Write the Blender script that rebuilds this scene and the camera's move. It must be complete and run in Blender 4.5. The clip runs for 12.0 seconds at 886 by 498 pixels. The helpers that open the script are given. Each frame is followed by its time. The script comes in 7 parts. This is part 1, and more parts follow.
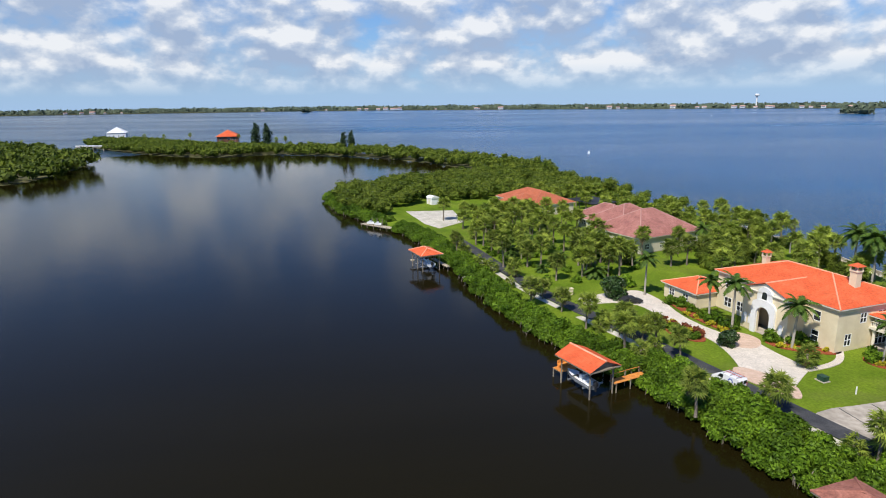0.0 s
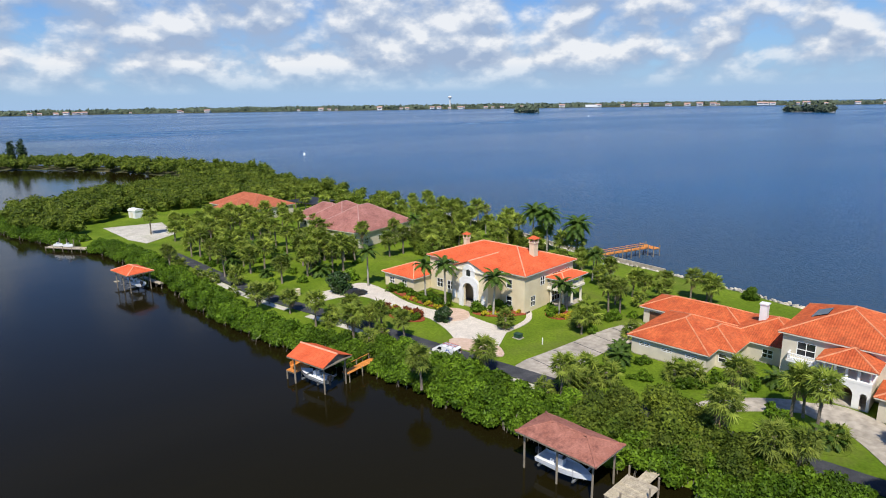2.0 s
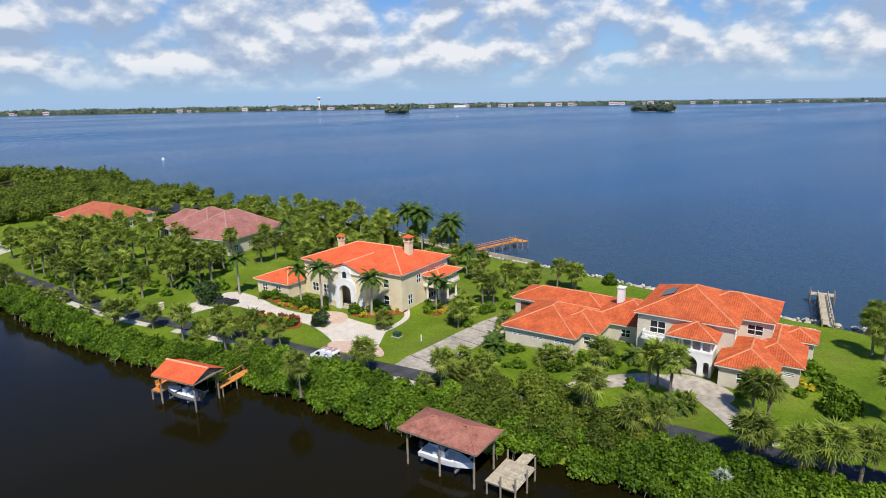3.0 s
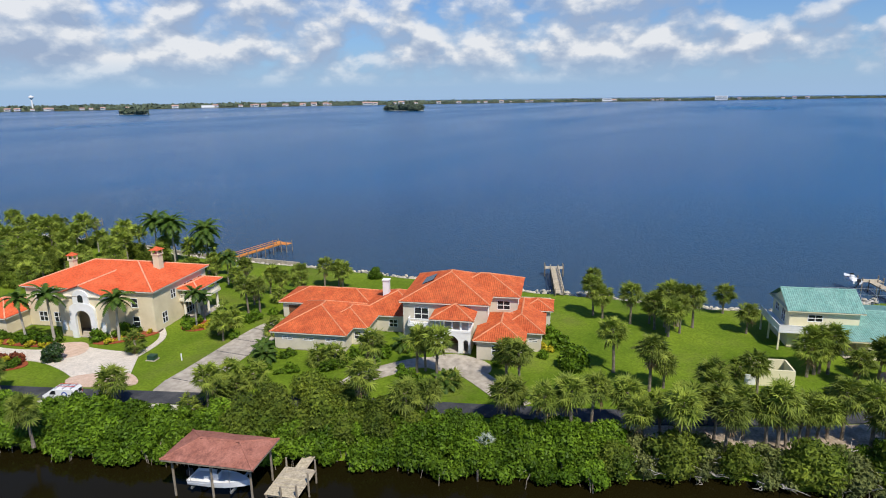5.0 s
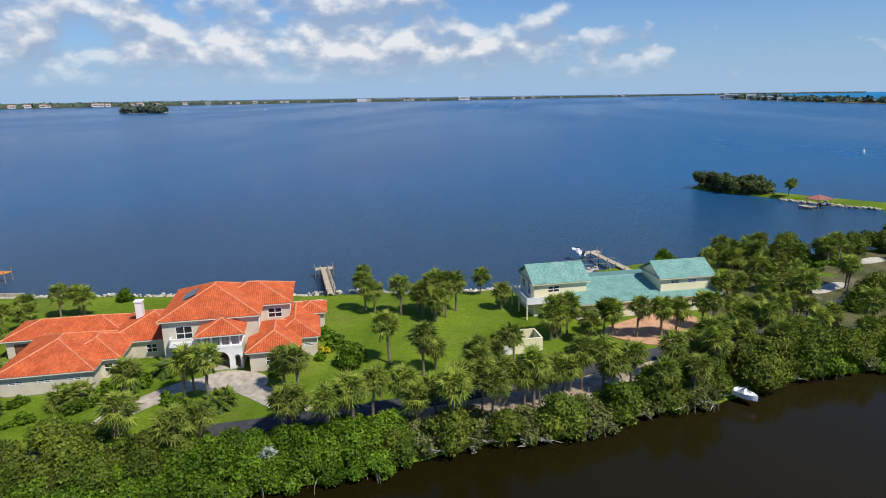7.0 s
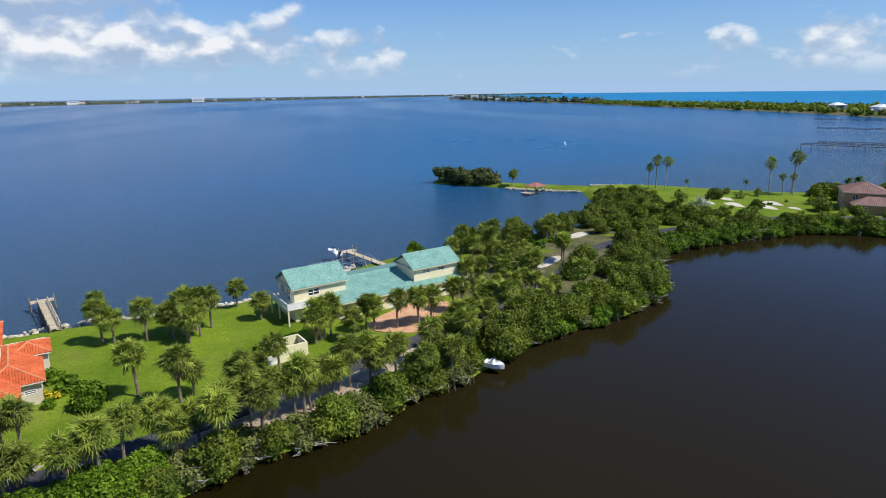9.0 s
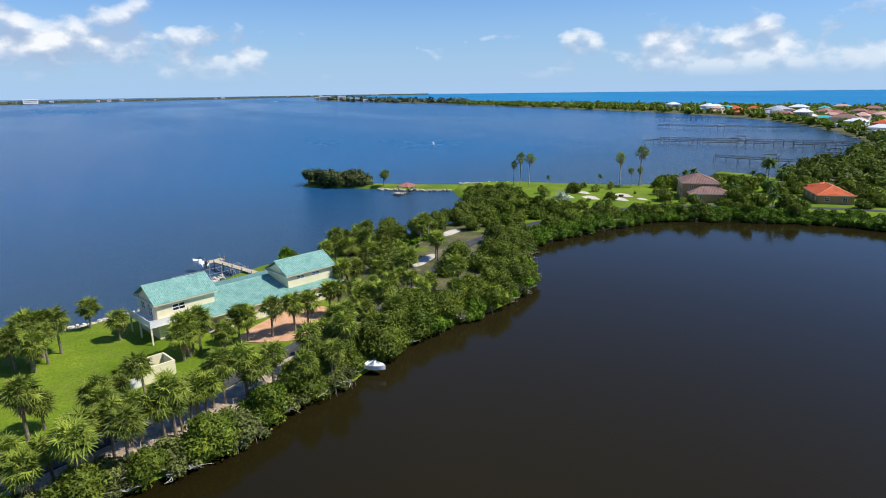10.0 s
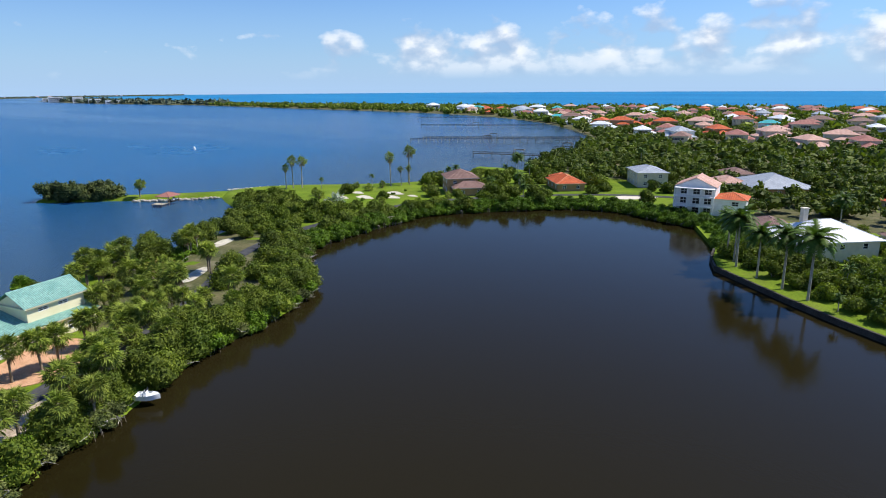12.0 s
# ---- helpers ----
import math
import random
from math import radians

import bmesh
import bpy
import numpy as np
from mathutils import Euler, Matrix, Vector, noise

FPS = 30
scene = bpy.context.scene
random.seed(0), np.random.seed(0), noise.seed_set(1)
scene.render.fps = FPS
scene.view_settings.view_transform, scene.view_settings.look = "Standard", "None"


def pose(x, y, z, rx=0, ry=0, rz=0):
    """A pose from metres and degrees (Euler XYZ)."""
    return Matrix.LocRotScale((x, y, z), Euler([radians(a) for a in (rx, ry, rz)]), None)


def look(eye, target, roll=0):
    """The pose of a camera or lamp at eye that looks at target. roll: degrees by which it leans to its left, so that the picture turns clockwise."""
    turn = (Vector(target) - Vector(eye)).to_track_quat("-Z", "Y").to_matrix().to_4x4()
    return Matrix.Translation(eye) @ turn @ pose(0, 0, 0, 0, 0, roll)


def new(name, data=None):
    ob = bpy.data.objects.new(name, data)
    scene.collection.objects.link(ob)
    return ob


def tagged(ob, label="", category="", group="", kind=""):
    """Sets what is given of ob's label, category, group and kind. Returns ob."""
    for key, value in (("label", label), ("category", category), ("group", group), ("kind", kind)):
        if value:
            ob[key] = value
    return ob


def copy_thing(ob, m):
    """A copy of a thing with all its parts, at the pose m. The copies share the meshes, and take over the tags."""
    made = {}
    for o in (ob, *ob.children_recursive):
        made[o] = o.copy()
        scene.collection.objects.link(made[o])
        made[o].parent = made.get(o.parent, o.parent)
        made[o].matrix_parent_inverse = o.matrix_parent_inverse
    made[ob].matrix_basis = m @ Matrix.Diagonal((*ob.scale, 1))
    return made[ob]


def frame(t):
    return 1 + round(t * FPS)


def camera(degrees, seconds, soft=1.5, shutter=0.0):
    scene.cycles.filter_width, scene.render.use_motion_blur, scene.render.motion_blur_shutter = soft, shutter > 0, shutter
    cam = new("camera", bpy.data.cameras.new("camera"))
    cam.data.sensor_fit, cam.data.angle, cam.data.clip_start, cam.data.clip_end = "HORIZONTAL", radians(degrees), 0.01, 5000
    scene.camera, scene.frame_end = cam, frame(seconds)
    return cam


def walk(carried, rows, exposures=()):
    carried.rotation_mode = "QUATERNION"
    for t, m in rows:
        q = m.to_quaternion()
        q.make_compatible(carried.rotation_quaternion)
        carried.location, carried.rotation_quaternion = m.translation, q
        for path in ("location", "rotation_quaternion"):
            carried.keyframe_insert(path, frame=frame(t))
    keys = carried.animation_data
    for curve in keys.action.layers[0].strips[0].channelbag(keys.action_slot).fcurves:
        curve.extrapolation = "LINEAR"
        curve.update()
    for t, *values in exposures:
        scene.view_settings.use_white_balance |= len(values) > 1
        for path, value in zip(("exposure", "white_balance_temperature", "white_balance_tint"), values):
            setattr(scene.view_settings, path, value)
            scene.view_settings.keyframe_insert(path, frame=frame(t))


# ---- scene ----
cam = camera(71.61, 12.0, 1.0)
PATH = [
    (0.0, pose(-0.327, 1.331, 42.031, 76.503, 0.715, -0.000)),
    (0.5, pose(-0.072, 1.038, 41.929, 76.476, 0.676, -6.305)),
    (1.0, pose(0.163, 0.761, 41.835, 76.430, 0.800, -12.988)),
    (1.5, pose(0.379, 0.500, 41.751, 76.362, 0.884, -19.580)),
    (2.0, pose(0.574, 0.255, 41.674, 76.332, 0.920, -25.749)),
    (2.5, pose(0.750, 0.026, 41.607, 76.294, 0.948, -31.692)),
    (3.0, pose(0.906, -0.188, 41.548, 76.212, 1.008, -37.469)),
    (3.5, pose(1.042, -0.386, 41.498, 76.122, 1.066, -43.101)),
    (5.5, pose(1.389, -1.019, 41.384, 75.781, 0.729, -64.818)),
    (6.0, pose(1.426, -1.138, 41.377, 75.708, 0.758, -70.247)),
    (6.5, pose(1.443, -1.241, 41.379, 75.641, 0.799, -75.748)),
    (7.0, pose(1.441, -1.328, 41.389, 75.598, 0.779, -81.280)),
    (9.0, pose(1.233, -1.519, 41.517, 75.413, 0.717, -104.370)),
    (9.5, pose(1.131, -1.527, 41.571, 75.367, 0.642, -110.359)),
    (10.0, pose(1.010, -1.519, 41.633, 75.332, 0.676, -116.337)),
    (10.5, pose(0.869, -1.496, 41.704, 75.290, 0.573, -122.113)),
    (11.0, pose(0.708, -1.456, 41.784, 75.247, 0.478, -127.396)),
    (11.5, pose(0.527, -1.401, 41.872, 75.237, 0.463, -132.358)),
    (12.0, pose(0.327, -1.331, 41.969, 75.223, 0.379, -137.255)),
]
walk(cam, PATH, [(0.0, 0.04), (3.0, 0.0), (6.0, -0.1), (9.0, 0.08), (10.5, 0.22), (12.0, 0.26)])

# ---- light ----
SUN_AZ, SUN_EL = radians(212), radians(53)      # clockwise from +y, above the horizon
sun = new("sun", bpy.data.lights.new("sun", "SUN"))
sun.data.energy, sun.data.angle, sun.data.color = 5.0, radians(0.6), (1.0, 0.94, 0.84)
toward = Vector((math.sin(SUN_AZ) * math.cos(SUN_EL), math.cos(SUN_AZ) * math.cos(SUN_EL), math.sin(SUN_EL)))
sun.matrix_world = look(toward * 300, (0, 0, 0))


def tree_of(owner):
    owner.use_nodes = True
    nt = owner.node_tree
    nt.nodes.clear()
    return nt


def node(nt, kind, **given):
    """A node with values for its inputs; a value may be another node's socket. Names with _ stand for blanks."""
    n = nt.nodes.new(kind)
    for key, value in given.items():
        socket = n.inputs[int(key[1:])] if key[0] == "i" and key[1:].isdigit() else n.inputs[key.replace("_", " ")]
        if isinstance(value, bpy.types.NodeSocket):
            nt.links.new(value, socket)
        else:
            socket.default_value = value
    return n


def ramp(nt, fac, *stops):
    n = nt.nodes.new("ShaderNodeValToRGB")
    nt.links.new(fac, n.inputs[0])
    els = n.color_ramp.elements
    while len(els) < len(stops):
        els.new(0.5)
    for el, (pos, col) in zip(els, stops):
        el.position, el.color = pos, (*col, 1) if len(col) == 3 else col
    return n.outputs[0]


def math_node(nt, op, a, b=0.0, clamp=False):
    n = nt.nodes.new("ShaderNodeMath")
    n.operation, n.use_clamp = op, clamp
    for i, v in enumerate((a, b)):
        if isinstance(v, bpy.types.NodeSocket):
            nt.links.new(v, n.inputs[i])
        else:
            n.inputs[i].default_value = v
    return n.outputs[0]


def mix_rgb(nt, fac, a, b, blend="MIX"):
    n = nt.nodes.new("ShaderNodeMix")
    n.data_type, n.blend_type = "RGBA", blend
    for i, v in ((0, fac), (6, a), (7, b)):
        if isinstance(v, bpy.types.NodeSocket):
            nt.links.new(v, n.inputs[i])
        else:
            n.inputs[i].default_value = v if i == 0 or len(v) == 4 else (*v, 1)
    return n.outputs[2]


def make_sky():
    world = bpy.data.worlds.new("sky")
    scene.world = world
    nt = tree_of(world)
    sky = nt.nodes.new("ShaderNodeTexSky")
    sky.sky_type, sky.sun_disc = "NISHITA", False
    sky.sun_elevation, sky.sun_rotation = SUN_EL, SUN_AZ
    sky.air_density, sky.dust_density, sky.ozone_density = 1.0, 0.6, 1.6
    way = nt.nodes.new("ShaderNodeTexCoord").outputs["Generated"]
    sep = node(nt, "ShaderNodeSeparateXYZ", i0=way)
    tall = math_node(nt, "MULTIPLY", sep.outputs[2], 1.65)
    plane = node(nt, "ShaderNodeCombineXYZ", i0=sep.outputs[0], i1=sep.outputs[1], i2=tall).outputs[0]
    higher = node(nt, "ShaderNodeVectorMath", i0=plane, i1=(0.0, 0.0, 0.032))

    def billows(at):
        big = node(nt, "ShaderNodeTexNoise", Vector=at, Scale=3.4, Detail=2.0).outputs[0]
        puff = node(nt, "ShaderNodeTexNoise", Vector=at, Scale=14.0, Detail=7.0, Roughness=0.5).outputs[0]
        return math_node(nt, "ADD", puff, math_node(nt, "MULTIPLY", big, 0.45))
    # broken cumulus over the river (+y), clear sky to the south-east, a low bank over the ocean (-y)
    turn = math_node(nt, "ADD", math_node(nt, "MULTIPLY", sep.outputs[1], 0.5), 0.5)
    bank = ramp(nt, turn, (0.0, (0.72,) * 3), (0.12, (0.62,) * 3), (0.24, (0.12,) * 3), (0.36, (0.22,) * 3), (0.50, (0.66,) * 3), (0.64, (0.92,) * 3), (0.80, (1.0,) * 3))
    above_bank = math_node(nt, "MAXIMUM", math_node(nt, "SUBTRACT", sep.outputs[2], 0.075), 0.0)
    thin = math_node(nt, "MULTIPLY", above_bank, math_node(nt, "SUBTRACT", math_node(nt, "MULTIPLY", bank, 12.0), 12.6))
    overhead = math_node(nt, "MULTIPLY", math_node(nt, "MAXIMUM", math_node(nt, "SUBTRACT", sep.outputs[2], 0.17), 0.0), -1.6)
    side = math_node(nt, "ADD", math_node(nt, "SUBTRACT", math_node(nt, "MULTIPLY", bank, 0.42), 0.27), math_node(nt, "ADD", thin, overhead))
    here, above = billows(plane), billows(higher.outputs[0])
    cover = math_node(nt, "ADD", here, side)
    dense = ramp(nt, cover, (0.64, (0, 0, 0)), (0.74, (0.6, 0.6, 0.6)), (0.88, (1, 1, 1)))
    fade = ramp(nt, sep.outputs[2], (0.012, (0, 0, 0)), (0.03, (0.5, 0.5, 0.5)), (0.055, (1, 1, 1)))
    amount = math_node(nt, "MULTIPLY", math_node(nt, "MULTIPLY", dense, fade), 0.92, True)
    lit = math_node(nt, "ADD", math_node(nt, "MULTIPLY", math_node(nt, "SUBTRACT", here, above), 4.2), 0.42, True)
    shade = ramp(nt, lit, (0.05, (5.4, 6.8, 9.4)), (0.5, (8.0, 9.1, 11.0)), (0.95, (13.2, 13.4, 13.8)))
    blue = mix_rgb(nt, 1.0, sky.outputs[0], (0.78, 1.20, 1.85), "MULTIPLY")
    haze = ramp(nt, sep.outputs[2], (0.0, (0.85, 0.85, 0.85)), (0.06, (0.42, 0.42, 0.42)), (0.16, (0.0, 0.0, 0.0)))
    hazed = mix_rgb(nt, haze, blue, (5.8, 8.5, 12.4))
    mixed = mix_rgb(nt, amount, hazed, shade)
    bg = node(nt, "ShaderNodeBackground", Color=mixed, Strength=0.066)
    out = nt.nodes.new("ShaderNodeOutputWorld")
    nt.links.new(bg.outputs[0], out.inputs[0])


make_sky()

# ---- materials ----

def surface(name, low, high, scale=2.0, rough=0.8, bump=0.0, bump_scale=20.0, metal=0.0, vary=0.0, fine=None, spec=0.5, dirt=None, through_leaf=0.0, islands=0.0, sheen=0.0):
    """A procedural surface: two colours mixed by noise, a finer grain, stains, relief and a change from piece to piece."""
    m = bpy.data.materials.new(name)
    nt = tree_of(m)
    at = nt.nodes.new("ShaderNodeNewGeometry")
    where = at.outputs["Position"]
    n1 = node(nt, "ShaderNodeTexNoise", Vector=where, Scale=scale, Detail=5.0, Roughness=0.6).outputs[0]
    col = ramp(nt, n1, (0.32, low), (0.68, high))
    if fine:
        n2 = node(nt, "ShaderNodeTexNoise", Vector=where, Scale=fine, Detail=3.0).outputs[0]
        col = mix_rgb(nt, 0.55, col, ramp(nt, n2, (0.3, (0.55, 0.55, 0.55)), (0.7, (1.35, 1.35, 1.35))), "MULTIPLY")
    if dirt:
        n3 = node(nt, "ShaderNodeTexNoise", Vector=where, Scale=dirt[1], Detail=6.0, Roughness=0.7).outputs[0]
        col = mix_rgb(nt, ramp(nt, n3, (0.52, (0, 0, 0)), (0.75, (dirt[2],) * 3)), col, dirt[0])
    if vary:
        info = nt.nodes.new("ShaderNodeObjectInfo").outputs["Random"]
        col = mix_rgb(nt, 1.0, col, ramp(nt, info, (0.0, (1 - vary, 1 - vary, 1 - vary * 0.8)), (1.0, (1 + vary, 1 + vary, 1 + vary * 0.5))), "MULTIPLY")
    if islands:
        piece = at.outputs["Random Per Island"]
        col = mix_rgb(nt, 1.0, col, ramp(nt, piece, (0.0, (1 - islands, 1 - islands, 1 - islands)), (1.0, (1 + islands * 1.3, 1 + islands, 1 + islands * 0.4))), "MULTIPLY")
    b = node(nt, "ShaderNodeBsdfPrincipled", Base_Color=col, Roughness=rough, Metallic=metal)
    b.inputs["Specular IOR Level"].default_value = spec
    if bump:
        n4 = node(nt, "ShaderNodeTexNoise", Vector=where, Scale=bump_scale, Detail=4.0).outputs[0]
        bp = node(nt, "ShaderNodeBump", Height=n4, Strength=bump, Distance=0.08)
        nt.links.new(bp.outputs[0], b.inputs["Normal"])
    out = nt.nodes.new("ShaderNodeOutputMaterial")
    last = b.outputs[0]
    if through_leaf:
        tr = node(nt, "ShaderNodeBsdfTranslucent", Color=mix_rgb(nt, 1.0, col, (1.3, 1.5, 0.5), "MULTIPLY"))
        last = node(nt, "ShaderNodeMixShader", i0=through_leaf, i1=last, i2=tr.outputs[0]).outputs[0]
    nt.links.new(last, out.inputs[0])
    return m


def water(name, deep, shallow, patch, rough=0.06, wave=0.25, lanes=0.0, spec=0.3, shallows=None, tint_slope=(0.94 / 400, 0.34 / 400, 0), reach=(0.32, 0.75)):
    m = bpy.data.materials.new(name)
    nt = tree_of(m)
    where = nt.nodes.new("ShaderNodeNewGeometry").outputs["Position"]
    wide = node(nt, "ShaderNodeMapping", Vector=where)
    wide.inputs["Rotation"].default_value = (0, 0, radians(-22))
    wide.inputs["Scale"].default_value = (0.25, 1.0, 1.0)
    n1 = node(nt, "ShaderNodeTexNoise", Vector=wide.outputs[0], Scale=patch, Detail=5.0, Roughness=0.6, Distortion=0.6).outputs[0]
    col = ramp(nt, n1, (0.35, deep), (0.7, shallow))
    if shallows:
        # river: turbid water along the bank, thinning with the distance from the shore line; lagoon: sun glare put into
        # the colour southwards
        far = node(nt, "ShaderNodeVectorMath", i0=where, i1=tint_slope)
        far.operation = "DOT_PRODUCT"
        blur = math_node(nt, "ADD", far.outputs["Value"], math_node(nt, "MULTIPLY", n1, 0.12))
        col = mix_rgb(nt, ramp(nt, blur, (reach[0], (0.85, 0.85, 0.85)), (reach[1], (0, 0, 0))), col, shallows)
    rip = node(nt, "ShaderNodeTexNoise", Vector=where, Scale=0.9, Detail=5.0, Roughness=0.65).outputs[0]
    swell = node(nt, "ShaderNodeTexNoise", Vector=where, Scale=0.12, Detail=2.0).outputs[0]
    height = math_node(nt, "ADD", rip, swell)
    bp = node(nt, "ShaderNodeBump", Height=height, Strength=min(1.0, wave), Distance=0.12 * max(1.0, wave))
    gloss = ramp(nt, n1, (0.4, (rough,) * 3), (0.72, (rough + lanes,) * 3))
    b = node(nt, "ShaderNodeBsdfPrincipled", Base_Color=col, Roughness=gloss, IOR=1.33, Normal=bp.outputs[0])
    b.inputs["Specular IOR Level"].default_value = spec
    out = nt.nodes.new("ShaderNodeOutputMaterial")
    nt.links.new(b.outputs[0], out.inputs[0])
    return m


M_RIVER = water("river_water", (0.004, 0.064, 0.184), (0.009, 0.095, 0.232), 0.0035, 0.16, 3.0, 0.14, 0.14, (0.032, 0.052, 0.070))
# the browner south end carries the glare towards the sun in its colour
M_LAGOON = water("lagoon_water", (0.0090, 0.0072, 0.0018), (0.0135, 0.0106, 0.0028), 0.012, 0.065, 0.17, 0.02, 0.20, (0.0165, 0.0130, 0.0046), (0.08 / 400, 1.0 / 400, 0), (-0.42, 0.08))
M_OCEAN = water("ocean_water", (0.010, 0.15, 0.34), (0.028, 0.21, 0.40), 0.003, 0.4, 4.0, 0.0, 0.02)
M_GRASS = surface("lawn", (0.088, 0.148, 0.010), (0.168, 0.238, 0.019), 0.10, 0.9, 0.5, 9, fine=3.0, spec=0.08, dirt=((0.15, 0.13, 0.05), 0.07, 0.5))
M_WILD = surface("rough_ground", (0.05, 0.065, 0.02), (0.14, 0.125, 0.06), 0.12, 0.95, 0.6, 5, fine=2.0, dirt=((0.32, 0.27, 0.19), 0.20, 0.5), spec=0.15)
M_SAND = surface("pale_sand", (0.46, 0.42, 0.35), (0.62, 0.58, 0.50), 0.3, 0.95, 0.4, 8, fine=4.0, dirt=((0.25, 0.26, 0.12), 0.2, 0.5), spec=0.15)
M_ASPHALT = surface("asphalt", (0.040, 0.042, 0.048), (0.072, 0.074, 0.08), 0.5, 0.85, 0.3, 30, fine=9.0, dirt=((0.13, 0.125, 0.12), 0.25, 0.5), spec=0.15)
M_CONCRETE = surface("concrete", (0.38, 0.335, 0.275), (0.47, 0.415, 0.345), 0.25, 0.85, 0.2, 14, fine=1.1, dirt=((0.19, 0.165, 0.13), 0.16, 0.7), spec=0.15)
M_DRIVE = surface("pale_drive", (0.56, 0.50, 0.42), (0.70, 0.63, 0.54), 0.5, 0.85, 0.2, 14, fine=6.0, dirt=((0.42, 0.30, 0.22), 0.25, 0.5), spec=0.15)
M_PAVER = surface("salmon_pavers", (0.52, 0.36, 0.26), (0.66, 0.49, 0.38), 1.2, 0.85, 0.3, 10, fine=7.0)
M_MULCH = surface("red_mulch", (0.24, 0.055, 0.025), (0.36, 0.10, 0.045), 2.0, 0.95, 0.8, 9, fine=5.0, spec=0.15)
M_ROCK = surface("shore_rock", (0.36, 0.34, 0.30), (0.58, 0.55, 0.49), 0.8, 0.9, 0.6, 5, islands=0.25)
M_TILE_A = surface("orange_tile", (0.58, 0.096, 0.032), (0.70, 0.140, 0.052), 0.35, 0.6, 0.25, 12, fine=3.0, spec=0.2)
M_TILE_B = surface("terracotta_tile", (0.43, 0.082, 0.028), (0.60, 0.142, 0.048), 0.5, 0.7, 0.3, 10, fine=2.6, dirt=((0.22, 0.07, 0.035), 0.45, 0.6), spec=0.2)
M_TILE_D = surface("weathered_pink_tile", (0.28, 0.115, 0.095), (0.40, 0.18, 0.15), 0.4, 0.75, 0.3, 10, fine=2.5, dirt=((0.17, 0.08, 0.07), 0.5, 0.7), spec=0.2)
M_TILE_TEAL = surface("teal_tile", (0.165, 0.335, 0.29), (0.245, 0.425, 0.37), 0.6, 0.55, 0.3, 10, fine=3.0, dirt=((0.09, 0.25, 0.22), 0.4, 0.5), spec=0.2)
M_SHINGLE_RED = surface("faded_red_shingle", (0.30, 0.115, 0.080), (0.40, 0.170, 0.125), 0.6, 0.8, 0.2, 14, fine=5.0, dirt=((0.10, 0.04, 0.035), 0.9, 0.8), spec=0.2)
M_CAP_A = surface("pale_ridge_tile", (0.70, 0.26, 0.14), (0.85, 0.42, 0.26), 0.8, 0.7)
M_CAP_B = surface("worn_ridge_tile", (0.52, 0.17, 0.075), (0.70, 0.29, 0.14), 0.8, 0.75)
M_STUCCO = surface("cream_stucco", (0.66, 0.56, 0.37), (0.76, 0.66, 0.46), 0.4, 0.9, 0.04, 12, dirt=((0.50, 0.42, 0.28), 0.3, 0.4))
M_STUCCO_B = surface("off_white_stucco", (0.56, 0.50, 0.39), (0.67, 0.61, 0.49), 0.4, 0.9, 0.04, 12, dirt=((0.40, 0.38, 0.33), 0.3, 0.5))
M_STUCCO_C = surface("pale_yellow_stucco", (0.72, 0.66, 0.42), (0.80, 0.74, 0.52), 0.4, 0.9, 0.04, 12)
M_STUCCO_TAN = surface("tan_stucco", (0.36, 0.22, 0.10), (0.46, 0.29, 0.14), 0.4, 0.9, 0.04, 12)
M_WHITE = surface("white_paint", (0.74, 0.74, 0.72), (0.84, 0.84, 0.82), 0.8, 0.6)
M_TRIM = surface("cream_trim", (0.68, 0.62, 0.50), (0.78, 0.73, 0.62), 0.8, 0.7)
M_GLASS = surface("dark_window_glass", (0.012, 0.015, 0.018), (0.03, 0.034, 0.04), 0.5, 0.06)
M_DARKWOOD = surface("brown_door_wood", (0.11, 0.045, 0.02), (0.19, 0.08, 0.04), 1.5, 0.6, 0.2, 10)
M_DECK = surface("grey_deck_boards", (0.37, 0.31, 0.22), (0.55, 0.47, 0.35), 1.2, 0.9, 0.3, 8, vary=0.14, fine=6.0)
M_DECK_ORANGE = surface("orange_stained_wood", (0.58, 0.20, 0.035), (0.76, 0.30, 0.06), 0.8, 0.75, 0.2, 8, vary=0.1, fine=5.0)
M_PILE = surface("weathered_piling", (0.16, 0.13, 0.095), (0.32, 0.27, 0.20), 1.5, 0.95, 0.4, 6)
M_METAL = surface("galvanised_metal", (0.45, 0.46, 0.47), (0.60, 0.61, 0.62), 1.0, 0.4, metal=0.7)
M_HULL = surface("white_gelcoat", (0.76, 0.77, 0.78), (0.84, 0.84, 0.84), 0.7, 0.25)
M_GREYHULL = surface("grey_pontoon_metal", (0.34, 0.36, 0.39), (0.46, 0.48, 0.50), 0.7, 0.35, metal=0.5)
M_BLACK = surface("black_rubber", (0.015, 0.015, 0.016), (0.03, 0.03, 0.032), 2.0, 0.6)
M_BLUE = surface("blue_logo_paint", (0.02, 0.06, 0.35), (0.03, 0.09, 0.45), 2.0, 0.4)
M_RED = surface("red_paint", (0.45, 0.02, 0.02), (0.6, 0.04, 0.03), 2.0, 0.4)
M_TRUNK = surface("palm_trunk", (0.13, 0.105, 0.08), (0.30, 0.25, 0.19), 1.6, 0.95, 0.5, 8, fine=6.0, vary=0.15)
M_PALE_TRUNK = surface("pale_palm_trunk", (0.27, 0.25, 0.21), (0.42, 0.385, 0.33), 1.2, 0.9, 0.3, 8, vary=0.1)
M_BARK = surface("grey_bark", (0.14, 0.115, 0.09), (0.30, 0.26, 0.21), 2.0, 0.95, 0.5, 8)
M_DEADWOOD = surface("bleached_dead_wood", (0.34, 0.31, 0.27), (0.55, 0.51, 0.45), 2.0, 0.95)
